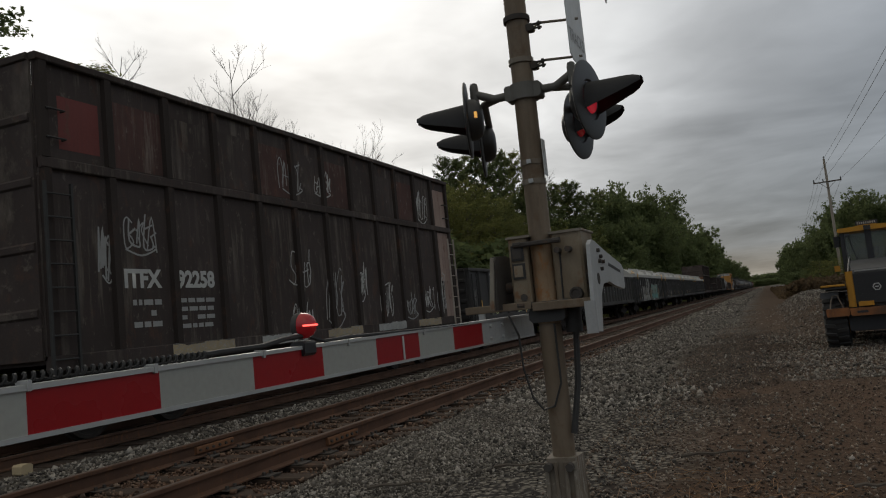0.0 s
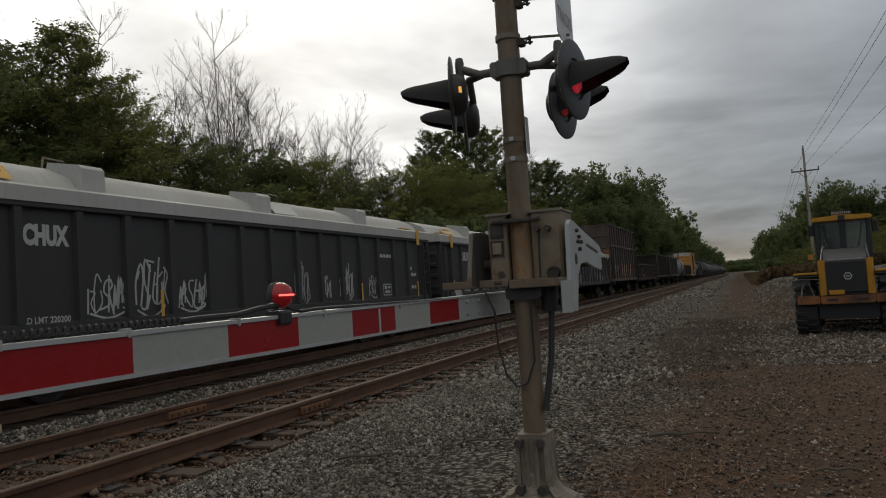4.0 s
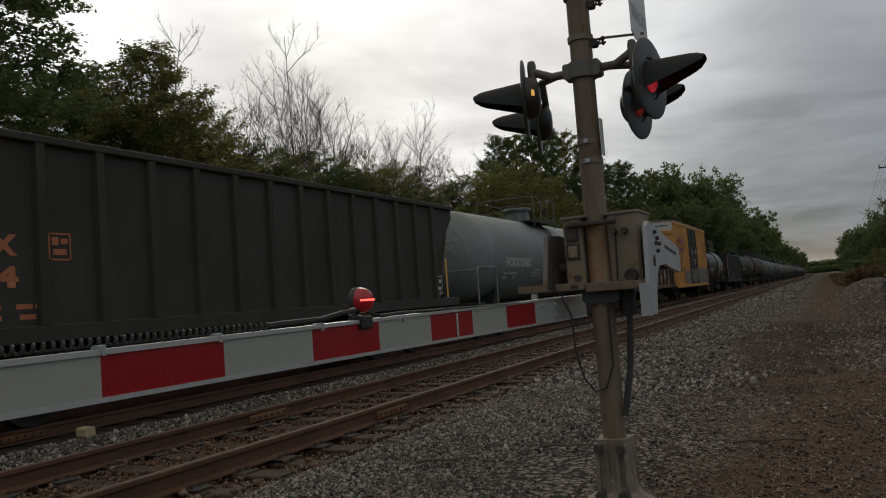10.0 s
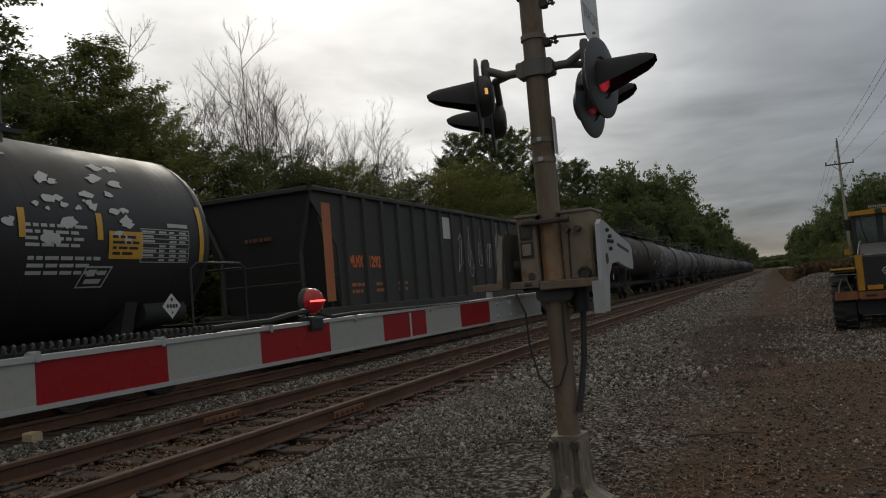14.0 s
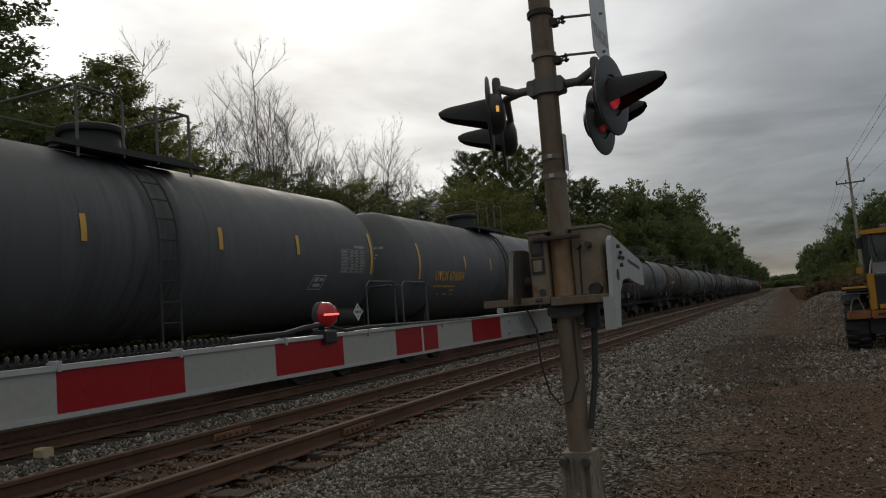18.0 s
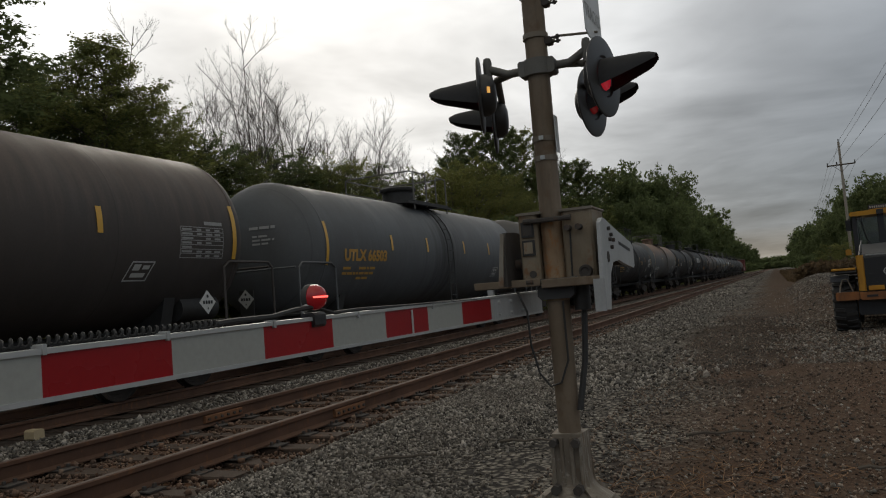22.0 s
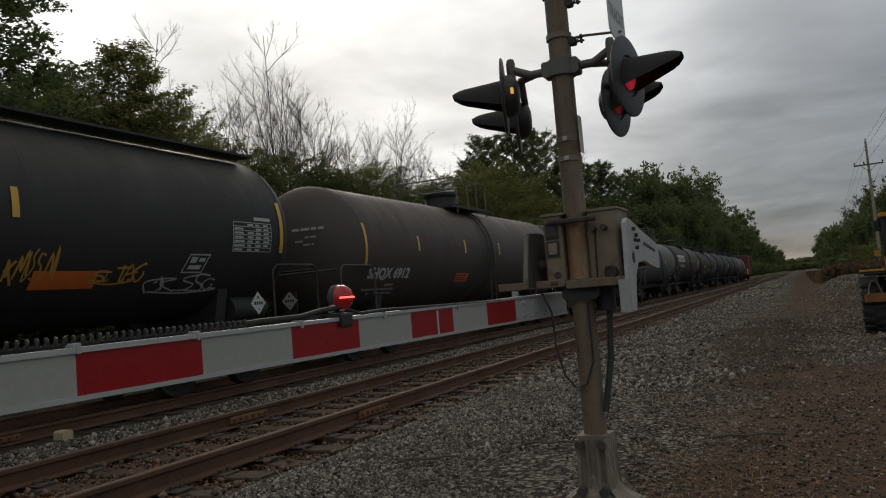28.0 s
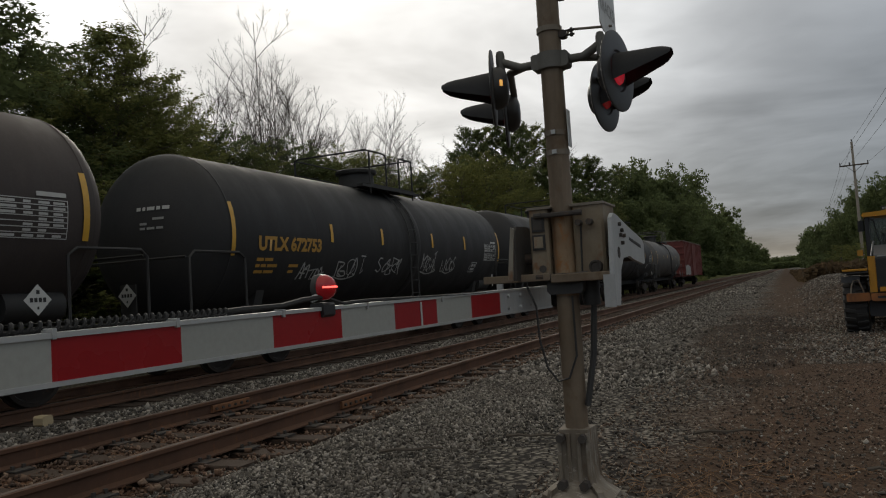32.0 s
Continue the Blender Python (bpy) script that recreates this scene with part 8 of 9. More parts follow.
    framed(car, at, half - hd - 2.45, zc - 0.80, 0.46, 0.32, lean=0.12)
    placard(car, flat_side(1.51), half - hd - 0.85, 1.42, 0.2)

    def head(y0, z0):
        """Lays marks on the domed end that leads."""
        def place(u, v):
            x, z = y0 + u, z0 + v
            return (x, -half + hd - hd * math.sqrt(max(0.02, 1 - (x * x + (z - zc) ** 2) / (r * r))) - 0.02, z)
        return place
    bars(car, head, 0.10, zc + 0.38, 0.75, 0.12, 1, tone, int(s1), 1.0)
    bars(car, head, 0.18, zc + 0.06, 0.5, 0.24, 3, "mark_dim", int(s1) + 1)
    placard(car, lambda y0, z0: (lambda u, v: (y0 + u, -half - 0.36 - 0.004 * (abs(v) < 0.04 and abs(u) < 0.14), z0 + v)), 0.2, 1.45, 0.2, front=True)
    part("placard_holder", MB().box(0.02, 0.38, -half - 0.34, -half - 0.32, 1.1, 1.63, 0.01), M["blackdull"], car)
    return car, half, at, zc


def build_train():
    # high-sided gondolas
    car, h, at, w = gondola(7.4, 22.0, "tall brown-black gondola car with white graffiti", "gon_brown", 5.22, 1.2, 13, 3.82, grid=((0.09,), 1.2, 1.185))
    letters(car, at, "ITFX", -h + 1.36, -h + 2.12, 2.15, 0.27)
    letters(car, at, "92258", -h + 2.46, -h + 3.36, 2.15, 0.27)
    bars(car, at, -h + 2.5, 1.45, 0.85, 0.55, 4, "mark_dim", 3)
    bars(car, at, -h + 1.5, 1.5, 0.6, 0.5, 3, "mark_dim", 4)
    for k, (y, z, ww, hh) in enumerate(((1.35, 2.7, 0.7, 0.6), (5.6, 2.1, 0.8, 0.8), (5.65, 1.35, 0.7, 0.5), (6.9, 1.4, 0.8, 1.4), (8.3, 1.9, 0.5, 0.9), (9.4, 1.4, 0.7, 0.9), (10.7, 1.35, 0.8, 0.6), (11.9, 1.5, 0.8, 0.6), (12.9, 1.4, 0.7, 1.1), (5.5, 4.1, 0.8, 0.7), (6.8, 4.15, 0.7, 0.5), (12.0, 4.0, 0.75, 0.85), (0.9, 2.3, 0.35, 0.8))):
        scribble(car, at, -h + y, z, ww, hh, "gr_white" if k % 3 else "mark_dim", 100 + k, 5, 0.036)
    for k in range(5):
        block_graffiti(car, flat_side(w + 0.088), -h + 2.2 + k * 2.3, 1.06, 1.5, 0.20, 6, "gr_white" if k % 2 else "gr_tan", "mark_dim", 40 + k)
    skin = flat_side(w + 0.0225)
    panel(car, skin, -h + 0.35, 4.05, 0.7, 0.75, "boxred", "faded_patch", "faded red primer patch")
    for q in range(10):
        panel(car, skin, -h + 1.34 + 1.185 * q, 3.93, 0.98, 1.0, "maroon" if q % 5 in (0, 3) else "gon_brown", "faded_patch", "faded maroon primer patch")
    panel(car, skin, h - 1.0, 3.9, 0.9, 1.08, "peeling", "peeling_patch", "pale peeling paint")
    panel(car, skin, h - 0.9, 2.3, 0.78, 1.42, "peeling", "peeling_patch", "pale peeling paint")
    panel(car, skin, h - 0.72, 1.26, 0.6, 1.04, "peeling", "peeling_patch", "pale peeling paint")
    # low black gondolas
    car, h, at, w = gondola(23.2, 39.3, "black gondola car covered in pale graffiti", "gon_black", 2.62, 1.12, 14, grid=((0.09, 0.99, 1.93, 2.92), 3.83, 0.955))
    letters(car, at, "CHUX", -h + 2.02, -h + 2.75, 2.33, 0.26, "mark_w")
    scribble(car, at, -h + 1.98, 1.72, 0.8, 0.6, "gr_lime", 1, 3, 0.06)
    scribble(car, at, -h + 1.98, 1.2, 0.85, 0.6, "gr_lime", 7, 3, 0.06)
    scribble(car, at, -h + 0.35, 1.4, 0.6, 0.8, "gr_dark", 5, 5, 0.04)
    for yy in (0.92, 5.8, 9.6):
        panel(car, flat_side(w + 0.098), -h + yy, 1.12, 0.08, 0.55, "stripe", "reflector_strip", "yellow reflector strip")
    letters(car, at, "SH", -h + 3.05, -h + 3.7, 1.5, 0.42, "gr_white", -0.006)
    letters(car, at, "OT", -h + 3.98, -h + 4.6, 1.55, 0.42, "gr_white", -0.006)
    scribble(car, at, -h + 4.65, 1.2, 1.9, 0.8, "gr_lime", 2, 4, 0.06)
    throw_up(car, at, -h + 8.6, 1.15, 3.0, 1.2, 4, "gr_white", 3)
    scribble(car, at, -h + 7.5, 1.3, 0.8, 0.7, "gr_tan", 4, 3, 0.03)
    car, h, at, w = gondola(40.4, 56.7, "dark grey gondola car with white number panels", "gon_grey", 2.62, 1.12, 14, grid=((0.09, 0.99, 1.93, 3.05), 3.83, 0.955))
    for z, body in ((2.24, "CIGX"), (1.62, "804220")):
        panel(car, at, -h + 2.03, z, 0.93, 0.33, "placard", "number_panel", "white number panel")
        letters(car, flat_side(w + 0.030), body, -h + 2.09, -h + 2.90, z + 0.05, 0.23, "mark_b", 0.006)
    letters(car, at, "LD LMT 220000", -h + 2.04, -h + 2.85, 1.18, 0.09, "mark_w", 0.002)
    scribble(car, at, -h + 0.9, 1.15, 0.9, 0.8, "mark_dim", 9, 3, 0.03)
    for k in range(3):
        bars(car, at, half_y(h, k), 1.7, 0.45, 0.4, 3, "mark_w", 60 + k)
    # covered gondolas
    for k, (a, b, num) in enumerate(((57.9, 74.0, "100"), (75.0, 91.2, ""), (92.2, 108.5, ""), (109.6, 125.8, "284"))):
        car, h, at, w = gondola(a, b, "black gondola car with white fibreglass cover and bright graffiti" if k == 0 else "black gondola car with white fibreglass cover", "gon_black", 2.68, 1.1, 14, None, True, grid=((0.09, 0.99, 1.93, 2.92), 3.83, 0.955))
        y0 = -h + 2.04
        letters(car, at, "CHUX", y0, y0 + 0.74, 2.2, 0.27, "mark_w", 0.016)
        if num:
            letters(car, at, num, y0 + 0.12, y0 + 0.62, 1.75, 0.27, "mark_w", 0.016)
        letters(car, at, "LD LMT 220200", y0 - 0.03, y0 + 0.72, 1.15, 0.085, "mark_w", 0.002)
        bars(car, at, h - 1.35, 1.3, 0.45, 0.7, 4, "mark_w", 70 + k)
        bars(car, at, h - 3.2, 2.15, 0.75, 0.16, 1, "mark_w", 71 + k, 1.0)
        framed(car, at, h - 3.1, 1.2, 0.5, 0.3)
        if k == 0:
            for ch, ya, yb, za, tall, tone in (("R", 2.88, 3.60, 1.13, 0.92, "gr_silver"), ("L", 3.64, 4.46, 1.12, 0.94, "gr_silver"), ("O", 4.58, 5.46, 1.12, 0.94, "gr_silver"), ("K", 5.56, 6.46, 1.12, 0.92, "gr_silver"), ("A", 4.75, 5.44, 2.16, 0.48, "gr_silver"), ("J", 5.70, 6.36, 2.14, 0.48, "gr_silver"), ("C", 7.45, 8.4, 1.13, 1.12, "gr_teal"), ("B", 8.42, 9.38, 1.12, 1.10, "gr_teal"), ("U", 9.40, 10.42, 1.12, 1.08, "gr_teal"), ("K", 10.38, 11.45, 1.12, 1.06, "gr_teal")):
                letters(car, flat_side(w + 0.096), ch, -h + ya - 0.05, -h + yb + 0.05, za - 0.02, tall + 0.05, "gr_white", 0.12 * tall)
                letters(car, flat_side(w + 0.099), ch, -h + ya, -h + yb, za, tall, "mark_b" if tone == "gr_teal" else "gr_dark", 0.095 * tall)
                letters(car, flat_side(w + 0.102), ch, -h + ya + 0.05, -h + yb - 0.05, za + 0.04, tall - 0.08, tone, 0.075 * tall)
                mid = flat_side(w + 0.1045)
                for q in range(3):
                    scribble(car, mid, -h + ya + 0.08, za + 0.06 + 0.28 * tall * q, (yb - ya) * 0.8, 0.26 * tall, ("gr_blue", "gr_silver", "gr_white")[q] if tone == "gr_teal" else ("gr_white", "gr_dark", "gr_silver")[q], int(ya * 31) + q, 3, 0.05)
            for q in range(3):
                scribble(car, flat_side(w + 0.096), -h + (6.5, 6.7, 11.5)[q], (1.9, 1.2, 1.2)[q], (0.8, 0.7, 0.5)[q], (0.5, 0.6, 0.8)[q], ("gr_dark", "gr_tan", "gr_tan")[q], 84 + q, 4, 0.05)
            scribble(car, at, y0, 1.3, 0.75, 0.38, "gr_white", 8, 3, 0.03)
        else:
            for q in range(7):
                scribble(car, at, -h + (3.05, 4.0, 4.95, 8.5, 9.5, 10.4, 11.9)[q], 1.22, (0.75, 0.7, 0.75, 0.6, 0.5, 0.7, 0.7)[q], 0.55 + 0.3 * (q % 2), "gr_white" if q != 3 else "mark_dim", 200 + q + 10 * k, 6, 0.04)
    # second tall gondola
    car, h, at, w = gondola(127.2, 141.5, "tall rusty brown gondola car with pale stains", "gon_rust", 5.16, 1.2, 13, 3.68, grid=((0.09,), 1.2, 1.185))
    letters(car, at, "ITFX", -h + 1.31, -h + 2.06, 1.98, 0.3)
    letters(car, at, "92055", -h + 2.45, -h + 3.3, 1.98, 0.27)
    bars(car, at, -h + 1.5, 1.6, 0.6, 0.3, 2, "mark_w", 12)
    bars(car, at, -h + 2.5, 1.6, 0.7, 0.3, 2, "mark_w", 13)
    for q in range(10):
        panel(car, flat_side(w + 0.0225), -h + 1.34 + 1.185 * q, 3.79, 0.98, 1.1, "maroon" if q % 4 != 1 else "gon_rust", "faded_patch", "faded maroon primer patch")
    for q, (y, z) in enumerate(((5.0, 1.45), (6.2, 1.42), (7.4, 1.5), (9.9, 1.42))):
        scribble(car, at, -h + y, z, 0.62, 1.0, "mark_oo", 310 + q, 2, 0.10)
        scribble(car, flat_side(w + 0.031), -h + y + 0.03, z + 0.04, 0.6, 0.95, "gr_tan" if q % 2 else "gr_white", 300 + q, 2, 0.10)
    lower = MB().box(-w + 0.05, w - 0.03, -h - 0.05, -h - 0.005, 1.16, 3.58)
    part("rusted_end_sheet", lower, M["rust_end"], car, "orange rusted lower end sheet", smooth=False)
    # brown low gondola
    car, h, at, w = gondola(142.9, 158.8, "rusty brown low gondola car", "gon_pw", 2.36, 1.12, 13, grid=((0.09, 0.88, 1.89), 2.9, 1.01))
    letters(car, at, "XT", -h + 3.03, -h + 3.7, 1.74, 0.3, "gr_tan")
    letters(car, at, "82 63", -h + 3.03, -h + 4.72, 1.3, 0.3, "gr_tan")
    for q in range(3):
        scribble(car, at, h - 3.2 + q * 0.95, 1.25, 0.7, 0.8, ("mark_dim", "gr_blue", "gr_tan")[q], 330 + q, 3, 0.03)
    # open hoppers
    car, h, at, w = gondola(160.9, 175.2, "sooty dark brown open hopper car", "gon_coal", 3.58, 1.25, 14, None, False, True, "hopper_car", grid=((0.09,), 0.57, 0.895))
    letters(car, at, "TF", -h + 1.15, -h + 1.50, 2.0, 0.25, "mark_o")
    letters(car, at, "OX", -h + 1.81, -h + 2.22, 2.0, 0.25, "mark_o")
    letters(car, at, "4334", -h + 2.70, -h + 3.29, 1.95, 0.25, "mark_od")
    bars(car, at, -h + 2.5, 1.45, 0.6, 0.35, 2, "mark_dim", 21)
    framed(car, at, h - 2.6, 1.45, 0.45, 0.5)
    panel(car, at, h - 1.55, 1.5, 0.22, 0.3, "placard", "card", "pale card holder")
    car, h, at, w = gondola(177.7, 192.5, "sooty dark green-grey open hopper car", "gon_green", 3.56, 1.25, 15, None, False, True, "hopper_car", grid=((0.09,), 0.87, 0.885))
    letters(car, at, "TF OX", -h + 1.15, -h + 2.34, 2.16, 0.25, "mark_o")
    letters(car, at, "16 14", -h + 1.15, -h + 2.34, 1.78, 0.25, "mark_o")
    bars(car, at, -h + 1.9, 1.35, 0.8, 0.25, 2, "mark_o", 22)
    framed(car, at, -h + 2.75, 2.1, 0.32, 0.35, "mark_o")
    framed(car, at, h - 1.2, 1.4, 0.42, 0.45)
    panel(car, at, h - 0.55, 1.3, 0.09, 1.0, "stripe", "reflector_strip")
    # pale grey tank
    car, h, at, zc = tank(195.1, 207.8, "pale blue-grey tank car with white lettering", "t_pale", 3.92, 1.42, (0.585, 0.78))
    letters(car, at, "HOKX132403", -h + 2.17, -h + 4.35, 2.14, 0.27)
    bars(car, at, -h + 2.1, zc - 0.80, 1.5, 0.28, 2, "mark_w", 24)
    bars(car, at, -h + 4.6, zc - 0.72, 0.8, 0.28, 3, "mark_w", 25)
    bars(car, at, -h + 9.0, zc + 0.1, 0.45, 0.3, 4, "mark_w", 26)
    lb = panel(car, at, -h + 9.5, 1.66, 0.72, 0.30, "mark_oo", "label", "orange warning label", 3)
    bars(lb, round_side(1.42, zc, 0.016), -h + 9.55, 1.70, 0.6, 0.24, 3, "mark_b", 29, 1.0)
    for word, z, y1 in (("INHALATION", 2.38, 11.22), ("HAZARD", 2.24, 10.98), ("CHLORINE", 2.10, 11.10)):
        letters(car, at, word, -h + 10.56, -h + y1, z, 0.10, "mark_w", 0.005)
    # brown gondola with roads marks
    car, h, at, w = gondola(209.6, 225.2, "rusty brown gondola car with white graffiti tags", "gon_orange", 2.72, 1.12, 14, grid=((0.09, 0.42), 1.40, 1.18))
    letters(car, at, "PW", -h + 1.75, -h + 2.3, 2.07, 0.25)
    letters(car, at, "30002", -h + 1.54, -h + 2.5, 1.64, 0.24)
    bars(car, at, -h + 2.0, 1.25, 0.6, 0.28, 2, "mark_dim", 26)
    for q in range(12):
        scribble(car, at, -h + 1.55 + 1.18 * (q % 11), (1.2, 1.9, 2.0, 1.25, 2.05, 1.3, 1.9, 1.35, 1.3, 1.5, 1.25, 2.2)[q], 0.8, (0.7, 0.35, 0.5, 0.55, 0.4, 0.6, 0.4, 0.6, 0.5, 0.7, 0.6, 0.3)[q], ("gr_tan", "gr_white")[q % 2], 400 + q, 6, 0.04)
    boxcar()
    # black tank, open hopper
    car, h, at, zc = tank(244.6, 254.0, "short black tank car with peeling white patches", "t_gloss", 4.0, 1.48, (0.0, 0.383, 0.635, 0.77, 1.0))
    letters(car, at, "GATX", -h + 1.44, -h + 2.22, 2.05, 0.22)
    letters(car, at, "6930", -h + 2.32, -h + 3.06, 2.05, 0.22)
    bars(car, at, -h + 1.5, zc - 0.72, 1.6, 0.22, 2, "mark_w", 27)
    lb = panel(car, at, -h + 7.94, 2.15, 0.64, 0.40, "stripe", "label", "yellow warning label", 4)
    bars(lb, round_side(1.48, zc, 0.016), -h + 8.0, 2.19, 0.5, 0.32, 4, "mark_b", 30, 1.0)
    bars(car, at, -h + 6.6, 2.28, 1.0, 0.34, 4, "mark_w", 28, 1.0)
    bars(car, at, -h + 6.65, 1.90, 1.15, 0.30, 3, "mark_w", 31, 1.0)
    blot = random.Random(9)
    for q in range(46):
        y, z, s = -h + 5.4 + blot.uniform(0, 3.0), zc + blot.uniform(-0.15, 1.2), blot.uniform(0.025, 0.11)
        pts = [(s * 1.5 * math.cos(a) * blot.uniform(0.4, 1.2), s * math.sin(a) * blot.uniform(0.4, 1.2)) for a in (k * 0.7 for k in range(9))]
        p = round_side(1.48, zc, 0.014)(y, z)
        part("peeled_patch", MB().add([p(*u) for u in pts], [tuple(range(9))]), M["placard"], car, smooth=False)
    car, h, at, w = gondola(257.4, 271.5, "dark blue-grey open hopper car with white scribbles", "gon_grey", 3.62, 1.12, 14, None, False, True, "hopper_car", grid=((0.09, 0.30), 1.24, 0.88))
    letters(car, at, "MLMX", -h + 1.38, -h + 2.0, 2.03, 0.26, "mark_oo")
    letters(car, at, "1292", -h + 2.27, -h + 2.85, 2.03, 0.26, "mark_oo")
    for q in range(3):
        bars(car, at, -h + 1.4 + q * 1.15, 1.4, 0.6, 0.3, 2, "mark_o", 500 + q)
    panel(car, at, -h + 0.35, 1.3, 0.35, 2.1, "mark_o", "orange_band", "scuffed orange paint band")
    panel(car, at, -h + 6.8, 2.85, 0.66, 0.62, "placard", "notice", "square white notice panel")
    for q in range(6):
        scribble(car, at, -h + 7.75 + q * 0.87, 1.9, 0.45, 1.4, "gr_white", 520 + q, 2, 0.035)
    # the long run of tank cars
    runs = (
        (275.0, 290.6, "black tank car with white lettering", "t_black", 4.15, "NTZZ 120485", "mark_w", 0),
        (295.3, 312.9, "long brown-black tank car with a railed top walkway", "t_brown", 4.42, "PLMX 135559", "mark_w", 1),
        (315.4, 329.1, "dark blue-grey tank car", "t_grey", 4.2, "UTLX 658155", "mark_y", 0),
        (331.6, 345.3, "dark blue-grey tank car with yellow lettering", "t_grey", 4.1, "UTLX 676654", "mark_y", 0),
        (348.1, 361.8, "dark grey-black tank car", "t_dark", 4.08, "", "mark_dim", 0),
        (364.6, 378.2, "dark blue-grey tank car with white tags", "t_grey", 4.08, "UTLX 670843", "mark_y", 0),
        (380.3, 394.0, "sooty grey-brown tank car with a red emblem", "t_soot", 4.07, "GATX 59448", "mark_w", 0),
        (397.0, 410.2, "slate blue tank car with yellow lettering", "t_grey", 3.98, "UTLX 66503", "mark_y", 0),
        (413.0, 427.8, "dusty grey tank car with white lettering", "t_olive", 4.05, "SHQX 6734", "mark_w", 0),
        (430.6, 444.2, "black tank car with yellow lettering", "t_black", 3.95, "UTLX 674330", "mark_y", 0),
        (446.6, 460.7, "grey tank car with rust-brown upper shell", "t_rust", 4.12, "SHQX 6393", "mark_w", 0),
        (463.0, 476.8, "black tank car with white lettering", "t_black", 4.05, " 20990", "mark_w", 0),
        (480.3, 499.1, "long black tank car with large white letters and graffiti", "t_black", 4.24, "", "mark_w", 2),
        (502.1, 516.9, "dark grey tank car washed with brown dust", "t_soot", 4.04, "SHQX 6912", "mark_w", 0),
        (519.4, 533.2, "glossy black tank car with yellow lettering", "t_gloss", 4.02, "UTLX 672741", "mark_y", 0),
        (535.4, 549.0, "dark blue-grey tank car with yellow lettering", "t_grey", 4.06, "UTLX 670838", "mark_y", 0),
        (551.0, 564.6, "black tank car with large white letters", "t_brown", 4.12, "PROX 230968", "mark_w", 0),
        (567.6, 581.4, "black tank car with white graffiti along its side", "t_black", 3.97, "UTLX 672753", "mark_y", 0),
        (584.0, 598.0, "plain black tank car coupled behind others", "t_black", 4.05, "", "mark_w", 0),
        (600.5, 614.5, "plain black tank car near the rear", "t_black", 4.05, "", "mark_w", 0),
        (617.0, 630.8, "dark grey tank car before the last boxcar", "t_olive", 4.05, "", "mark_w", 0),
    )
    # where each marking starts and ends, from the tank's leading end
    spans = ((1.4, 3.3), (1.4, 3.39), (1.68, 3.64), (1.78, 3.85), (1.5, 3.4), (1.27, 3.35), (1.79, 3.74), (1.5, 3.5), (1.42, 3.43), (1.62, 3.81), (1.44, 3.47), (1.5, 3.4), (1.4, 3.4), (1.0, 2.98), (1.2, 3.19), (1.45, 3.55), (1.87, 4.19), (1.49, 3.54), (1.4, 3.4), (1.4, 3.4), (1.4, 3.4))
    for k, (a, b, label, mat, top, text, tm, walkway) in enumerate(runs):
        off = spans[k]
        car, h, at, zc = tank(a, b, label, mat, top, 1.5, {1: (0.17, 0.33, 0.46, 0.59, 0.735, 1.0), 8: (0.0, 0.78, 1.0), 10: (0.0, 0.32, 1.0), 12: (0.0, 0.39, 0.55, 0.71, 1.0), 13: (0.0, 0.18, 0.385, 0.575, 1.0), 14: (0.0, 0.25, 0.525, 0.75, 1.0), 16: (0.0, 0.43, 0.615, 0.79, 1.0)}.get(k, 6), walkway)
        if text:
            italic = text.startswith("SHQX")
            y0, y1 = -h + off[0], -h + off[1]
            if text.startswith(" "):
                y0 = y0 + (y1 - y0) * 0.5
            letters(car, at, text, y0, y1, (1.80 if italic else 2.16), 0.26, tm, 0.012)
            bars(car, at, -h + off[0], (1.80 if italic else 2.16) - 0.48, 1.5, 0.36, 3, tm if tm == "mark_y" else "mark_dim", 600 + k, 0.7)
        if k == 12:
            panel(car, at, -h + 14.1, 1.70, 1.0, 0.28, "mark_oo", "label", "orange warning label", 3)
            framed(car, at, -h + 7.75, 2.68, 0.3, 0.3)
        if k == 1:
            panel(car, at, 3.99, 2.2, 0.62, 0.34, "stripe", "label", "yellow warning label", 2)
        if k == 6:
            p = at(-h + 2.13, 2.42)
            n = 8
            tri = MB()
            for q in range(n):
                v0, v1 = 0.6 * q / n, 0.6 * (q + 1) / n
                tri.add([p(0.12 - 0.12 * q / n, v0), p(0.12 + 0.60 * q / n, v0), p(0.12 + 0.60 * (q + 1) / n, v1), p(0.12 - 0.12 * (q + 1) / n, v1)], [(0, 1, 2, 3)])
            part("emblem", tri, M["logo_red"], car, "red triangular emblem", smooth=False)
        if k in (13, 15, 9):
            y0, z0, ww, hh, mm = {13: (5.87, 1.63, 0.86, 0.26, "mark_oo"), 15: (9.3, 2.38, 0.55, 0.26, "stripe"), 9: (9.5, 2.2, 0.4, 0.24, "stripe")}[k]
            lb = panel(car, at, -h + y0, z0, ww, hh, mm, "label", "bright warning label", 3)
            bars(lb, round_side(1.5, zc, 0.016), -h + y0 + 0.05, z0 + 0.03, ww - 0.1, hh - 0.05, 3, "mark_b", 40 + k, 1.0)
        if "large white letters" in label:
            y0, dy, z0 = -h + (3.1 if walkway else 0.85), 0.64, 2.58
            for q in range(6):
                p = at(y0 + q * dy, z0)
                rects = [(0, 0.0, 0.54, 0.18), (0, 0.38, 0.54, 0.56), (0, 0.18, 0.17, 0.38), (0.37, 0.18, 0.54, 0.38)]
                part("brand_block", cells(MB(), p, rects), M["mark_w"], car, "bold white block of a maker's wordmark", smooth=False)
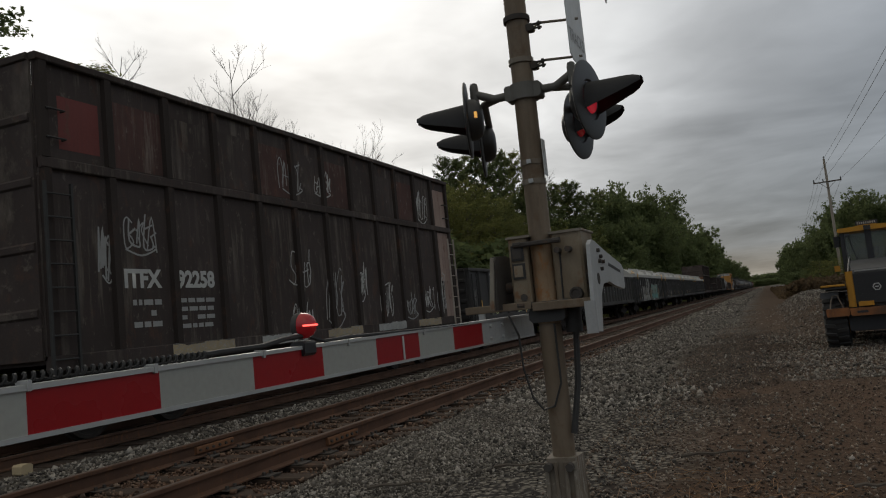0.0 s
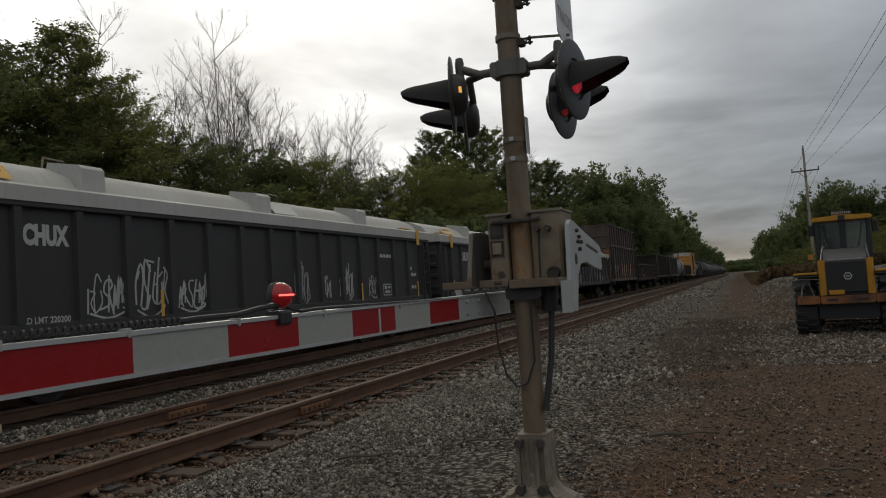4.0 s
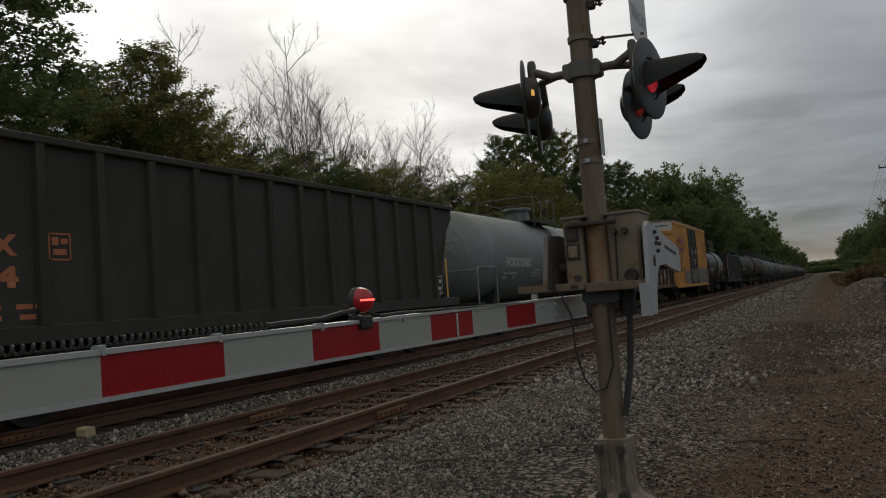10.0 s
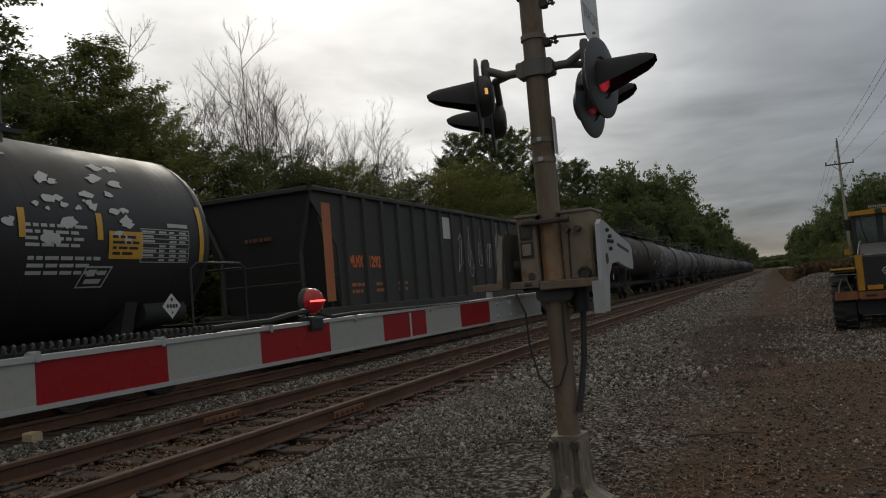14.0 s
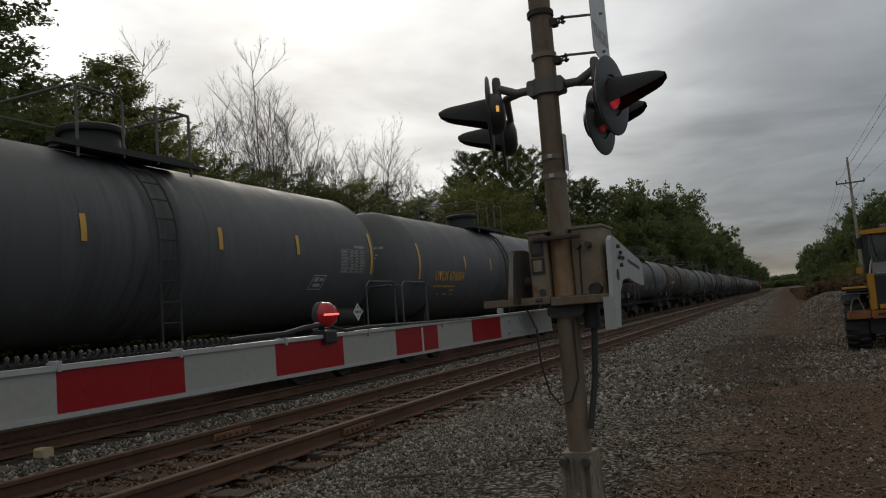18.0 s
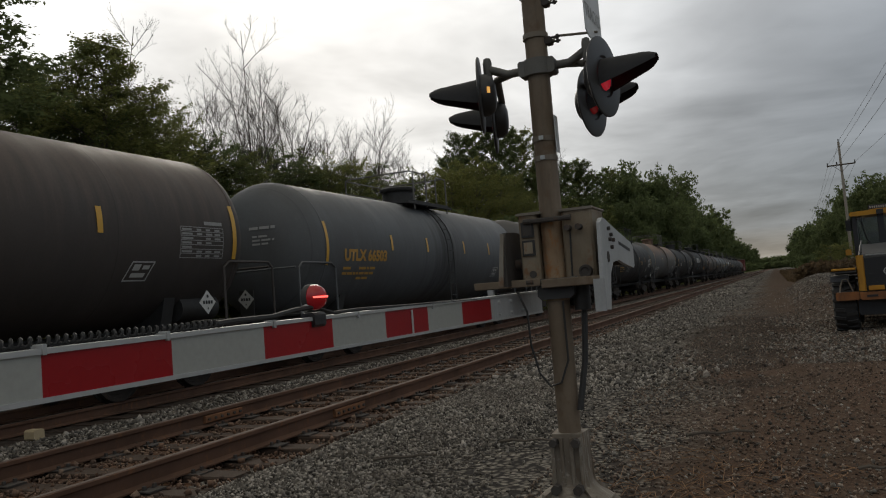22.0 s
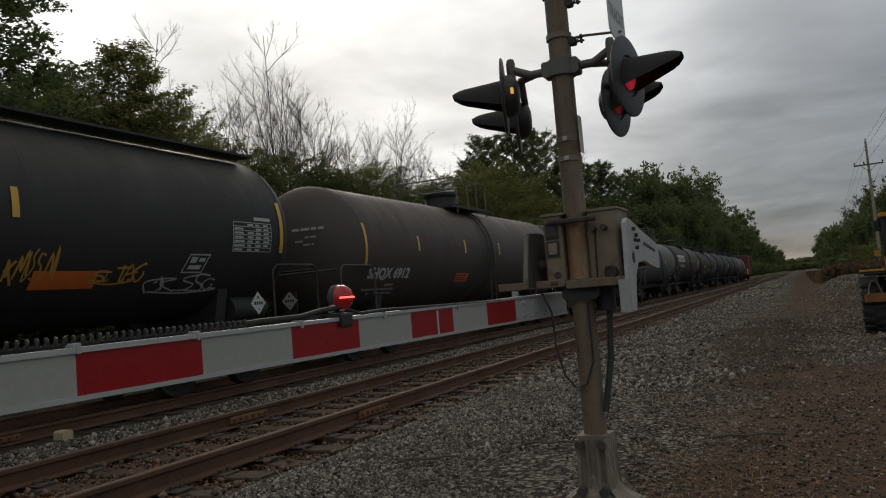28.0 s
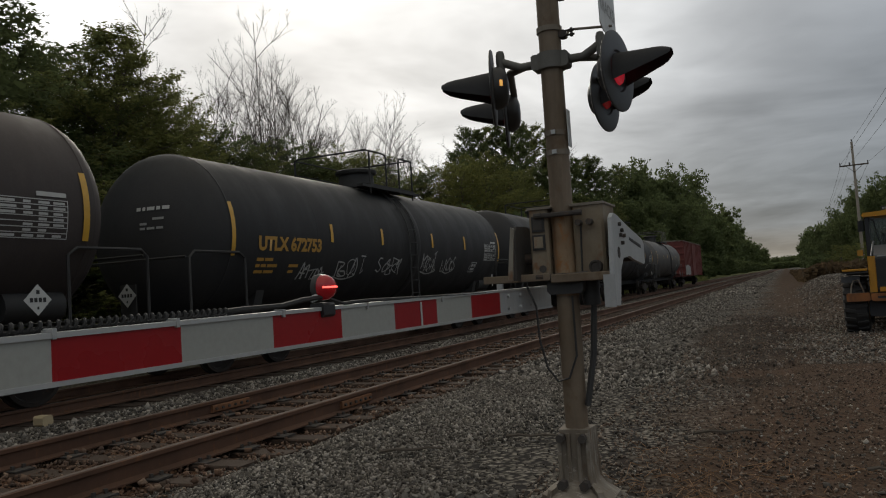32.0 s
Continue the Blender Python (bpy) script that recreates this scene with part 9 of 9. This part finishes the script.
        if k in (5, 9, 12, 17):
            spots = {5: ((0.95, 2.3, 0.7, 0.6, "gr_white"), (4.3, 1.7, 1.3, 0.4, "gr_white"), (7.3, 1.75, 0.9, 0.7, "gr_white"), (10.2, 1.75, 1.4, 0.4, "gr_white")), 9: ((3.9, 1.65, 1.1, 0.45, "mark_dim"),), 12: ((5.9, 1.7, 0.7, 0.9, "gr_blue"), (7.9, 1.55, 1.7, 0.6, "gr_dark"), (9.3, 1.75, 2.0, 1.1, "gr_dark"), (12.0, 1.75, 1.2, 0.7, "gr_white"), (13.7, 1.8, 0.7, 0.6, "mark_y"), (15.0, 1.8, 0.9, 0.3, "mark_y"), (16.0, 1.6, 1.5, 0.35, "gr_white")), 17: ((2.9, 1.55, 0.9, 0.35, "gr_white"), (4.2, 1.6, 1.2, 0.5, "gr_white"), (6.0, 1.65, 1.2, 0.45, "gr_white"), (8.4, 1.7, 0.9, 0.5, "gr_white"), (9.7, 1.7, 0.9, 0.45, "gr_white"))}[k]
            for q, (yy, zz, ww, hh, mm) in enumerate(spots):
                scribble(car, at, -h + yy, zz, ww, hh, mm, 700 + 10 * k + q, 5, 0.04)
    # last car
    car, h, at, w = plain_boxcar(634.0, 650.5)


def half_y(h, k):
    return (-h + 5.0, 0.5, h - 1.6)[k]


def boxcar():
    """Mustard high-cube boxcar: panelled sides, black plug door, ribbed end with a pale top panel."""
    car, half = car_thing(226.9, 242.1, "boxcar", "mustard yellow boxcar with a black door and graffiti", "freight car")
    bot, top, w = 1.0, 5.31, 1.50
    body = part("body", MB().box(-w, w, -half, half, bot, top, 0.03), M["boxyel"], car, "mustard painted body")
    part("roof", MB().prism([(-w - 0.05, top + 0.005), (w + 0.05, top + 0.005), (w + 0.05, top + 0.06), (0, top + 0.14), (-w - 0.05, top + 0.06)], "y", -half - 0.05, half + 0.05), M["galv"], car, "galvanised roof")
    for s in (-1, 1):
        part("top_rail", MB().box(s * (w + 0.03) - 0.03, s * (w + 0.03) + 0.03, -half, half, top - 0.16, top - 0.002, 0.01), M["boxyel"], car)
        part("side_sill", MB().box(s * (w + 0.03) - 0.03, s * (w + 0.03) + 0.03, -half, half, bot - 0.12, bot + 0.1, 0.01), M["boxyel"], car)
    d0, d1 = -1.6, 1.98
    post = MB().box(w - 0.01, w + 0.05, -0.05, 0.05, bot + 0.1, top - 0.16, 0.01).mesh("side_post", M["boxyel"])
    for s in (0, 1):
        a, b = (-half, d0) if s == 0 else (d1, half)
        spots = [-half + v for v in (0.08, 0.69, 1.5, 2.47, 3.32, 4.2, 5.09, 5.74)] if s == 0 else [a + 0.08 + (b - a - 0.16) * k / 5 for k in range(6)]
        for y in spots:
            p = part("side_post", post, None, car)
            p.matrix_basis = pose(0, y, 0)
            p = part("side_post", post, None, car)
            p.matrix_basis = pose(0, y, 0, 0, 0, 180)
        for z in (1.76, 3.14, 4.48):
            part("side_rail", MB().box(w - 0.01, w + 0.035, a + 0.05, b - 0.05, z - 0.03, z + 0.03, 0.008), M["boxyel"], car)
    dr = part("door", MB().box(w + 0.002, w + 0.07, d0 + 0.05, d1 - 0.05, bot + 0.08, top - 0.2, 0.02), M["gon_black"], car, "black plug door")
    for y in (d0 + 0.12, d0 + 0.9, (d0 + d1) / 2, d1 - 0.9, d1 - 0.12):
        part("door_post", MB().box(w + 0.07, w + 0.11, y - 0.05, y + 0.05, bot + 0.12, top - 0.25, 0.01), M["gon_black"], dr)
    for z in (2.45, 3.84):
        part("door_rail", MB().box(w + 0.07, w + 0.095, d0 + 0.1, d1 - 0.1, z - 0.04, z + 0.04, 0.01), M["gon_black"], dr)
    for y in (d0 + 0.6, d0 + 1.2, d1 - 1.2, d1 - 0.6):
        part("lock_rod", MB().cyl((w + 0.12, y, bot + 0.1), (w + 0.12, y, top - 0.3), 0.02, n=6), M["gon_black"], dr)
    # ribbed end
    for s in (-1, 1):
        pn = MB().box(-w + 0.02, w - 0.02, s * half - 0.03, s * half + 0.03, 4.72, top - 0.05, 0.01)
        ep = part("end_panel", pn, M["boxpale"], car, "faded white end panel with small lettering")
        if s < 0:
            bars(ep, lambda y0, z0: (lambda u, v: (y0 + u, -half - 0.034, z0 + v)), -1.2, 4.92, 0.9, 0.14, 1, "mark_b", 77, 1.0)
            bars(ep, lambda y0, z0: (lambda u, v: (y0 + u, -half - 0.034, z0 + v)), 0.3, 4.94, 0.9, 0.18, 1, "mark_b", 78, 1.0)
        for k in range(6):
            z = bot + 0.35 + k * 0.64
            part("end_rib", MB().box(-w + 0.05, w - 0.05, s * half - 0.05 + s * 0.02, s * half + 0.05 + s * 0.02, z - 0.10, z + 0.16, 0.045), M["boxyel"], car)
        for k in range(4):
            y = s * (half - 0.33)
            part("grab_iron", MB().tube([(w + 0.02, y - 0.2, 1.3 + k * 0.4), (w + 0.09, y - 0.2, 1.3 + k * 0.4), (w + 0.09, y + 0.2, 1.3 + k * 0.4), (w + 0.02, y + 0.2, 1.3 + k * 0.4)], 0.013, 5), M["boxyel"], car)
    at = flat_side(w + 0.004)
    for word, y0, y1, z in (("next", 1.0, 1.58, 3.92), ("load", 1.0, 1.58, 3.58), ("any", 3.6, 4.12, 3.92), ("road", 3.6, 4.2, 3.58)):
        letters(car, flat_side(w + 0.056), word, -half + y0, -half + y1, z, 0.26, "mark_b", 0.004)
    for body_text, y0, y1, z in (("FB", 0.83, 1.42, 2.47), ("0X", 1.89, 2.5, 2.47), ("50", 0.9, 1.42, 1.98), ("54", 1.93, 2.42, 1.98), ("02", 2.68, 3.17, 1.98)):
        letters(car, flat_side(w + 0.056), body_text, -half + y0, -half + y1, z, 0.30, "mark_b", 0.008)
    for sx, sy in ((-1, 1), (-1, -1), (1, 1), (1, -1)):
        for lo, hi, mm in ((0.02, 0.17, "logo_red"), (0.17, 0.32, "logo_blue")):
            pts = [(0.8 + sx * 0.03, 0.66 + sy * (lo - 0.10)), (0.8 + sx * 0.74, 0.66 + sy * (lo + 0.32)), (0.8 + sx * 0.74, 0.66 + sy * (hi + 0.32)), (0.8 + sx * 0.03, 0.66 + sy * (hi - 0.10))]
            p = flat_side(w + 0.056 + 0.002 * (sx + 1) + 0.001 * (sy + 1))(-half + 1.85, 3.12)
            part("emblem", MB().add([p(*u) for u in pts], [(0, 1, 2, 3) if sx * sy > 0 else (3, 2, 1, 0)]), M[mm], car, "crossed arrow emblem", smooth=False)
    y0 = -half + 12.75
    for dx, ww in ((0.0, 0.45), (0.5, 0.45), (1.0, 0.45)):
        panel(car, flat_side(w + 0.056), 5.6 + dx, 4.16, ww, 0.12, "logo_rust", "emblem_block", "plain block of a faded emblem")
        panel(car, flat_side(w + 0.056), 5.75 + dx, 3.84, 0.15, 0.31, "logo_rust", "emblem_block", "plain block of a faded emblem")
    letters(car, flat_side(w + 0.056), "Railcar Pooling", 5.52, 7.36, 3.58, 0.17, "logo_rust", 0.004)
    letters(car, flat_side(w + 0.056), "Experts", 5.9, 6.95, 3.30, 0.15, "logo_rust", 0.004)
    bars(car, flat_side(w + 0.056), y0 - 0.3, 1.9, 1.2, 0.5, 4, "mark_dim", 33)
    dz = flat_side(w + 0.118)
    letters(car, dz, "CLOSE AND LOCK", 0.65, 1.66, 3.50, 0.10, "mark_w", 0.003)
    letters(car, dz, "BOTH DOORS BEFORE", 0.56, 1.72, 3.37, 0.10, "mark_w", 0.003)
    letters(car, dz, "MOVING CAR", 0.80, 1.45, 3.24, 0.10, "mark_w", 0.003)
    scribble(car, dz, -0.92, 3.05, 0.78, 0.6, "gr_white", 61, 4, 0.04)
    scribble(car, dz, -0.80, 3.55, 0.35, 0.28, "gr_white", 67, 2, 0.035)
    scribble(car, dz, 1.25, 2.52, 0.5, 0.35, "gr_white", 68, 3, 0.035)
    scribble(car, dz, -0.9, 2.55, 1.75, 0.38, "gr_white", 62, 8, 0.032)
    block_graffiti(car, dz, d0 + 0.15, 1.15, d1 - d0 - 0.3, 1.15, 6, "gr_silver", "mark_b", 63)
    block_graffiti(car, flat_side(w + 0.056), d0 - 2.6, 1.15, 2.5, 1.0, 5, "gr_silver", "mark_b", 64)
    block_graffiti(car, flat_side(w + 0.056), d1 + 0.05, 1.06, half - d1 - 0.1, 1.25, 6, "gr_silver", "mark_b", 65)
    scribble(car, at, -half + 0.3, 2.4, 0.5, 1.3, "mark_dim", 66, 3, 0.03)
    panel(car, flat_side(w + 0.058), d0 - 0.5, 1.55, 0.35, 0.30, "hivis", "sticker", "lime green sticker")
    for s in (-1, 1):
        part("end_walk", MB().box(-0.7, 0.7, s * (half + 0.16) - 0.12, s * (half + 0.16) + 0.12, 1.02, 1.06), M["darkiron"], car)
    underframe(car, half, half - 2.2)


def plain_boxcar(s0, s1):
    car, half = car_thing(s0, s1, "boxcar", "faded red boxcar closing the train", "freight car")
    bot, top, w = 1.0, 4.35, 1.5
    part("body", MB().box(-w, w, -half, half, bot, top, 0.03), M["boxred"], car, "faded red painted body")
    part("roof", MB().prism([(-w - 0.05, top + 0.005), (w + 0.05, top + 0.005), (w + 0.05, top + 0.06), (0, top + 0.14), (-w - 0.05, top + 0.06)], "y", -half - 0.05, half + 0.05), M["galv"], car)
    post = MB().box(w - 0.01, w + 0.05, -0.05, 0.05, bot, top - 0.05, 0.01).mesh("side_post", M["boxred"])
    for k in range(15):
        y = -half + 0.08 + (2 * half - 0.16) * k / 14
        if abs(y) > 1.6:
            for s in (0, 180):
                part("side_post", post, None, car).matrix_basis = pose(0, y, 0, 0, 0, s)
    part("door", MB().box(w + 0.002, w + 0.08, -1.5, 1.5, bot + 0.05, top - 0.1, 0.02), M["boxred"], car, "sliding door")
    for k in range(5):
        z = bot + 0.3 + k * 0.62
        part("end_rib", MB().box(-w + 0.05, w - 0.05, -half - 0.07, -half + 0.03, z - 0.1, z + 0.1, 0.04), M["boxred"], car)
    at = flat_side(w + 0.004)
    block_graffiti(car, flat_side(w + 0.056), -half + 0.4, 1.1, 4.0, 1.0, 5, "gr_white", "mark_dim", 90)
    underframe(car, half, half - 2.2)
    return car, half, at, w


build_train()


def motions():
    """Every car runs down the far track at the train's steady speed."""
    for car, s in CARS:
        walk(car, [(t, pose(FAR_X, s - SPEED * t, FAR_Z)) for t in (0.0, 8.0, 16.0, 24.0, 32.0)])


motions()
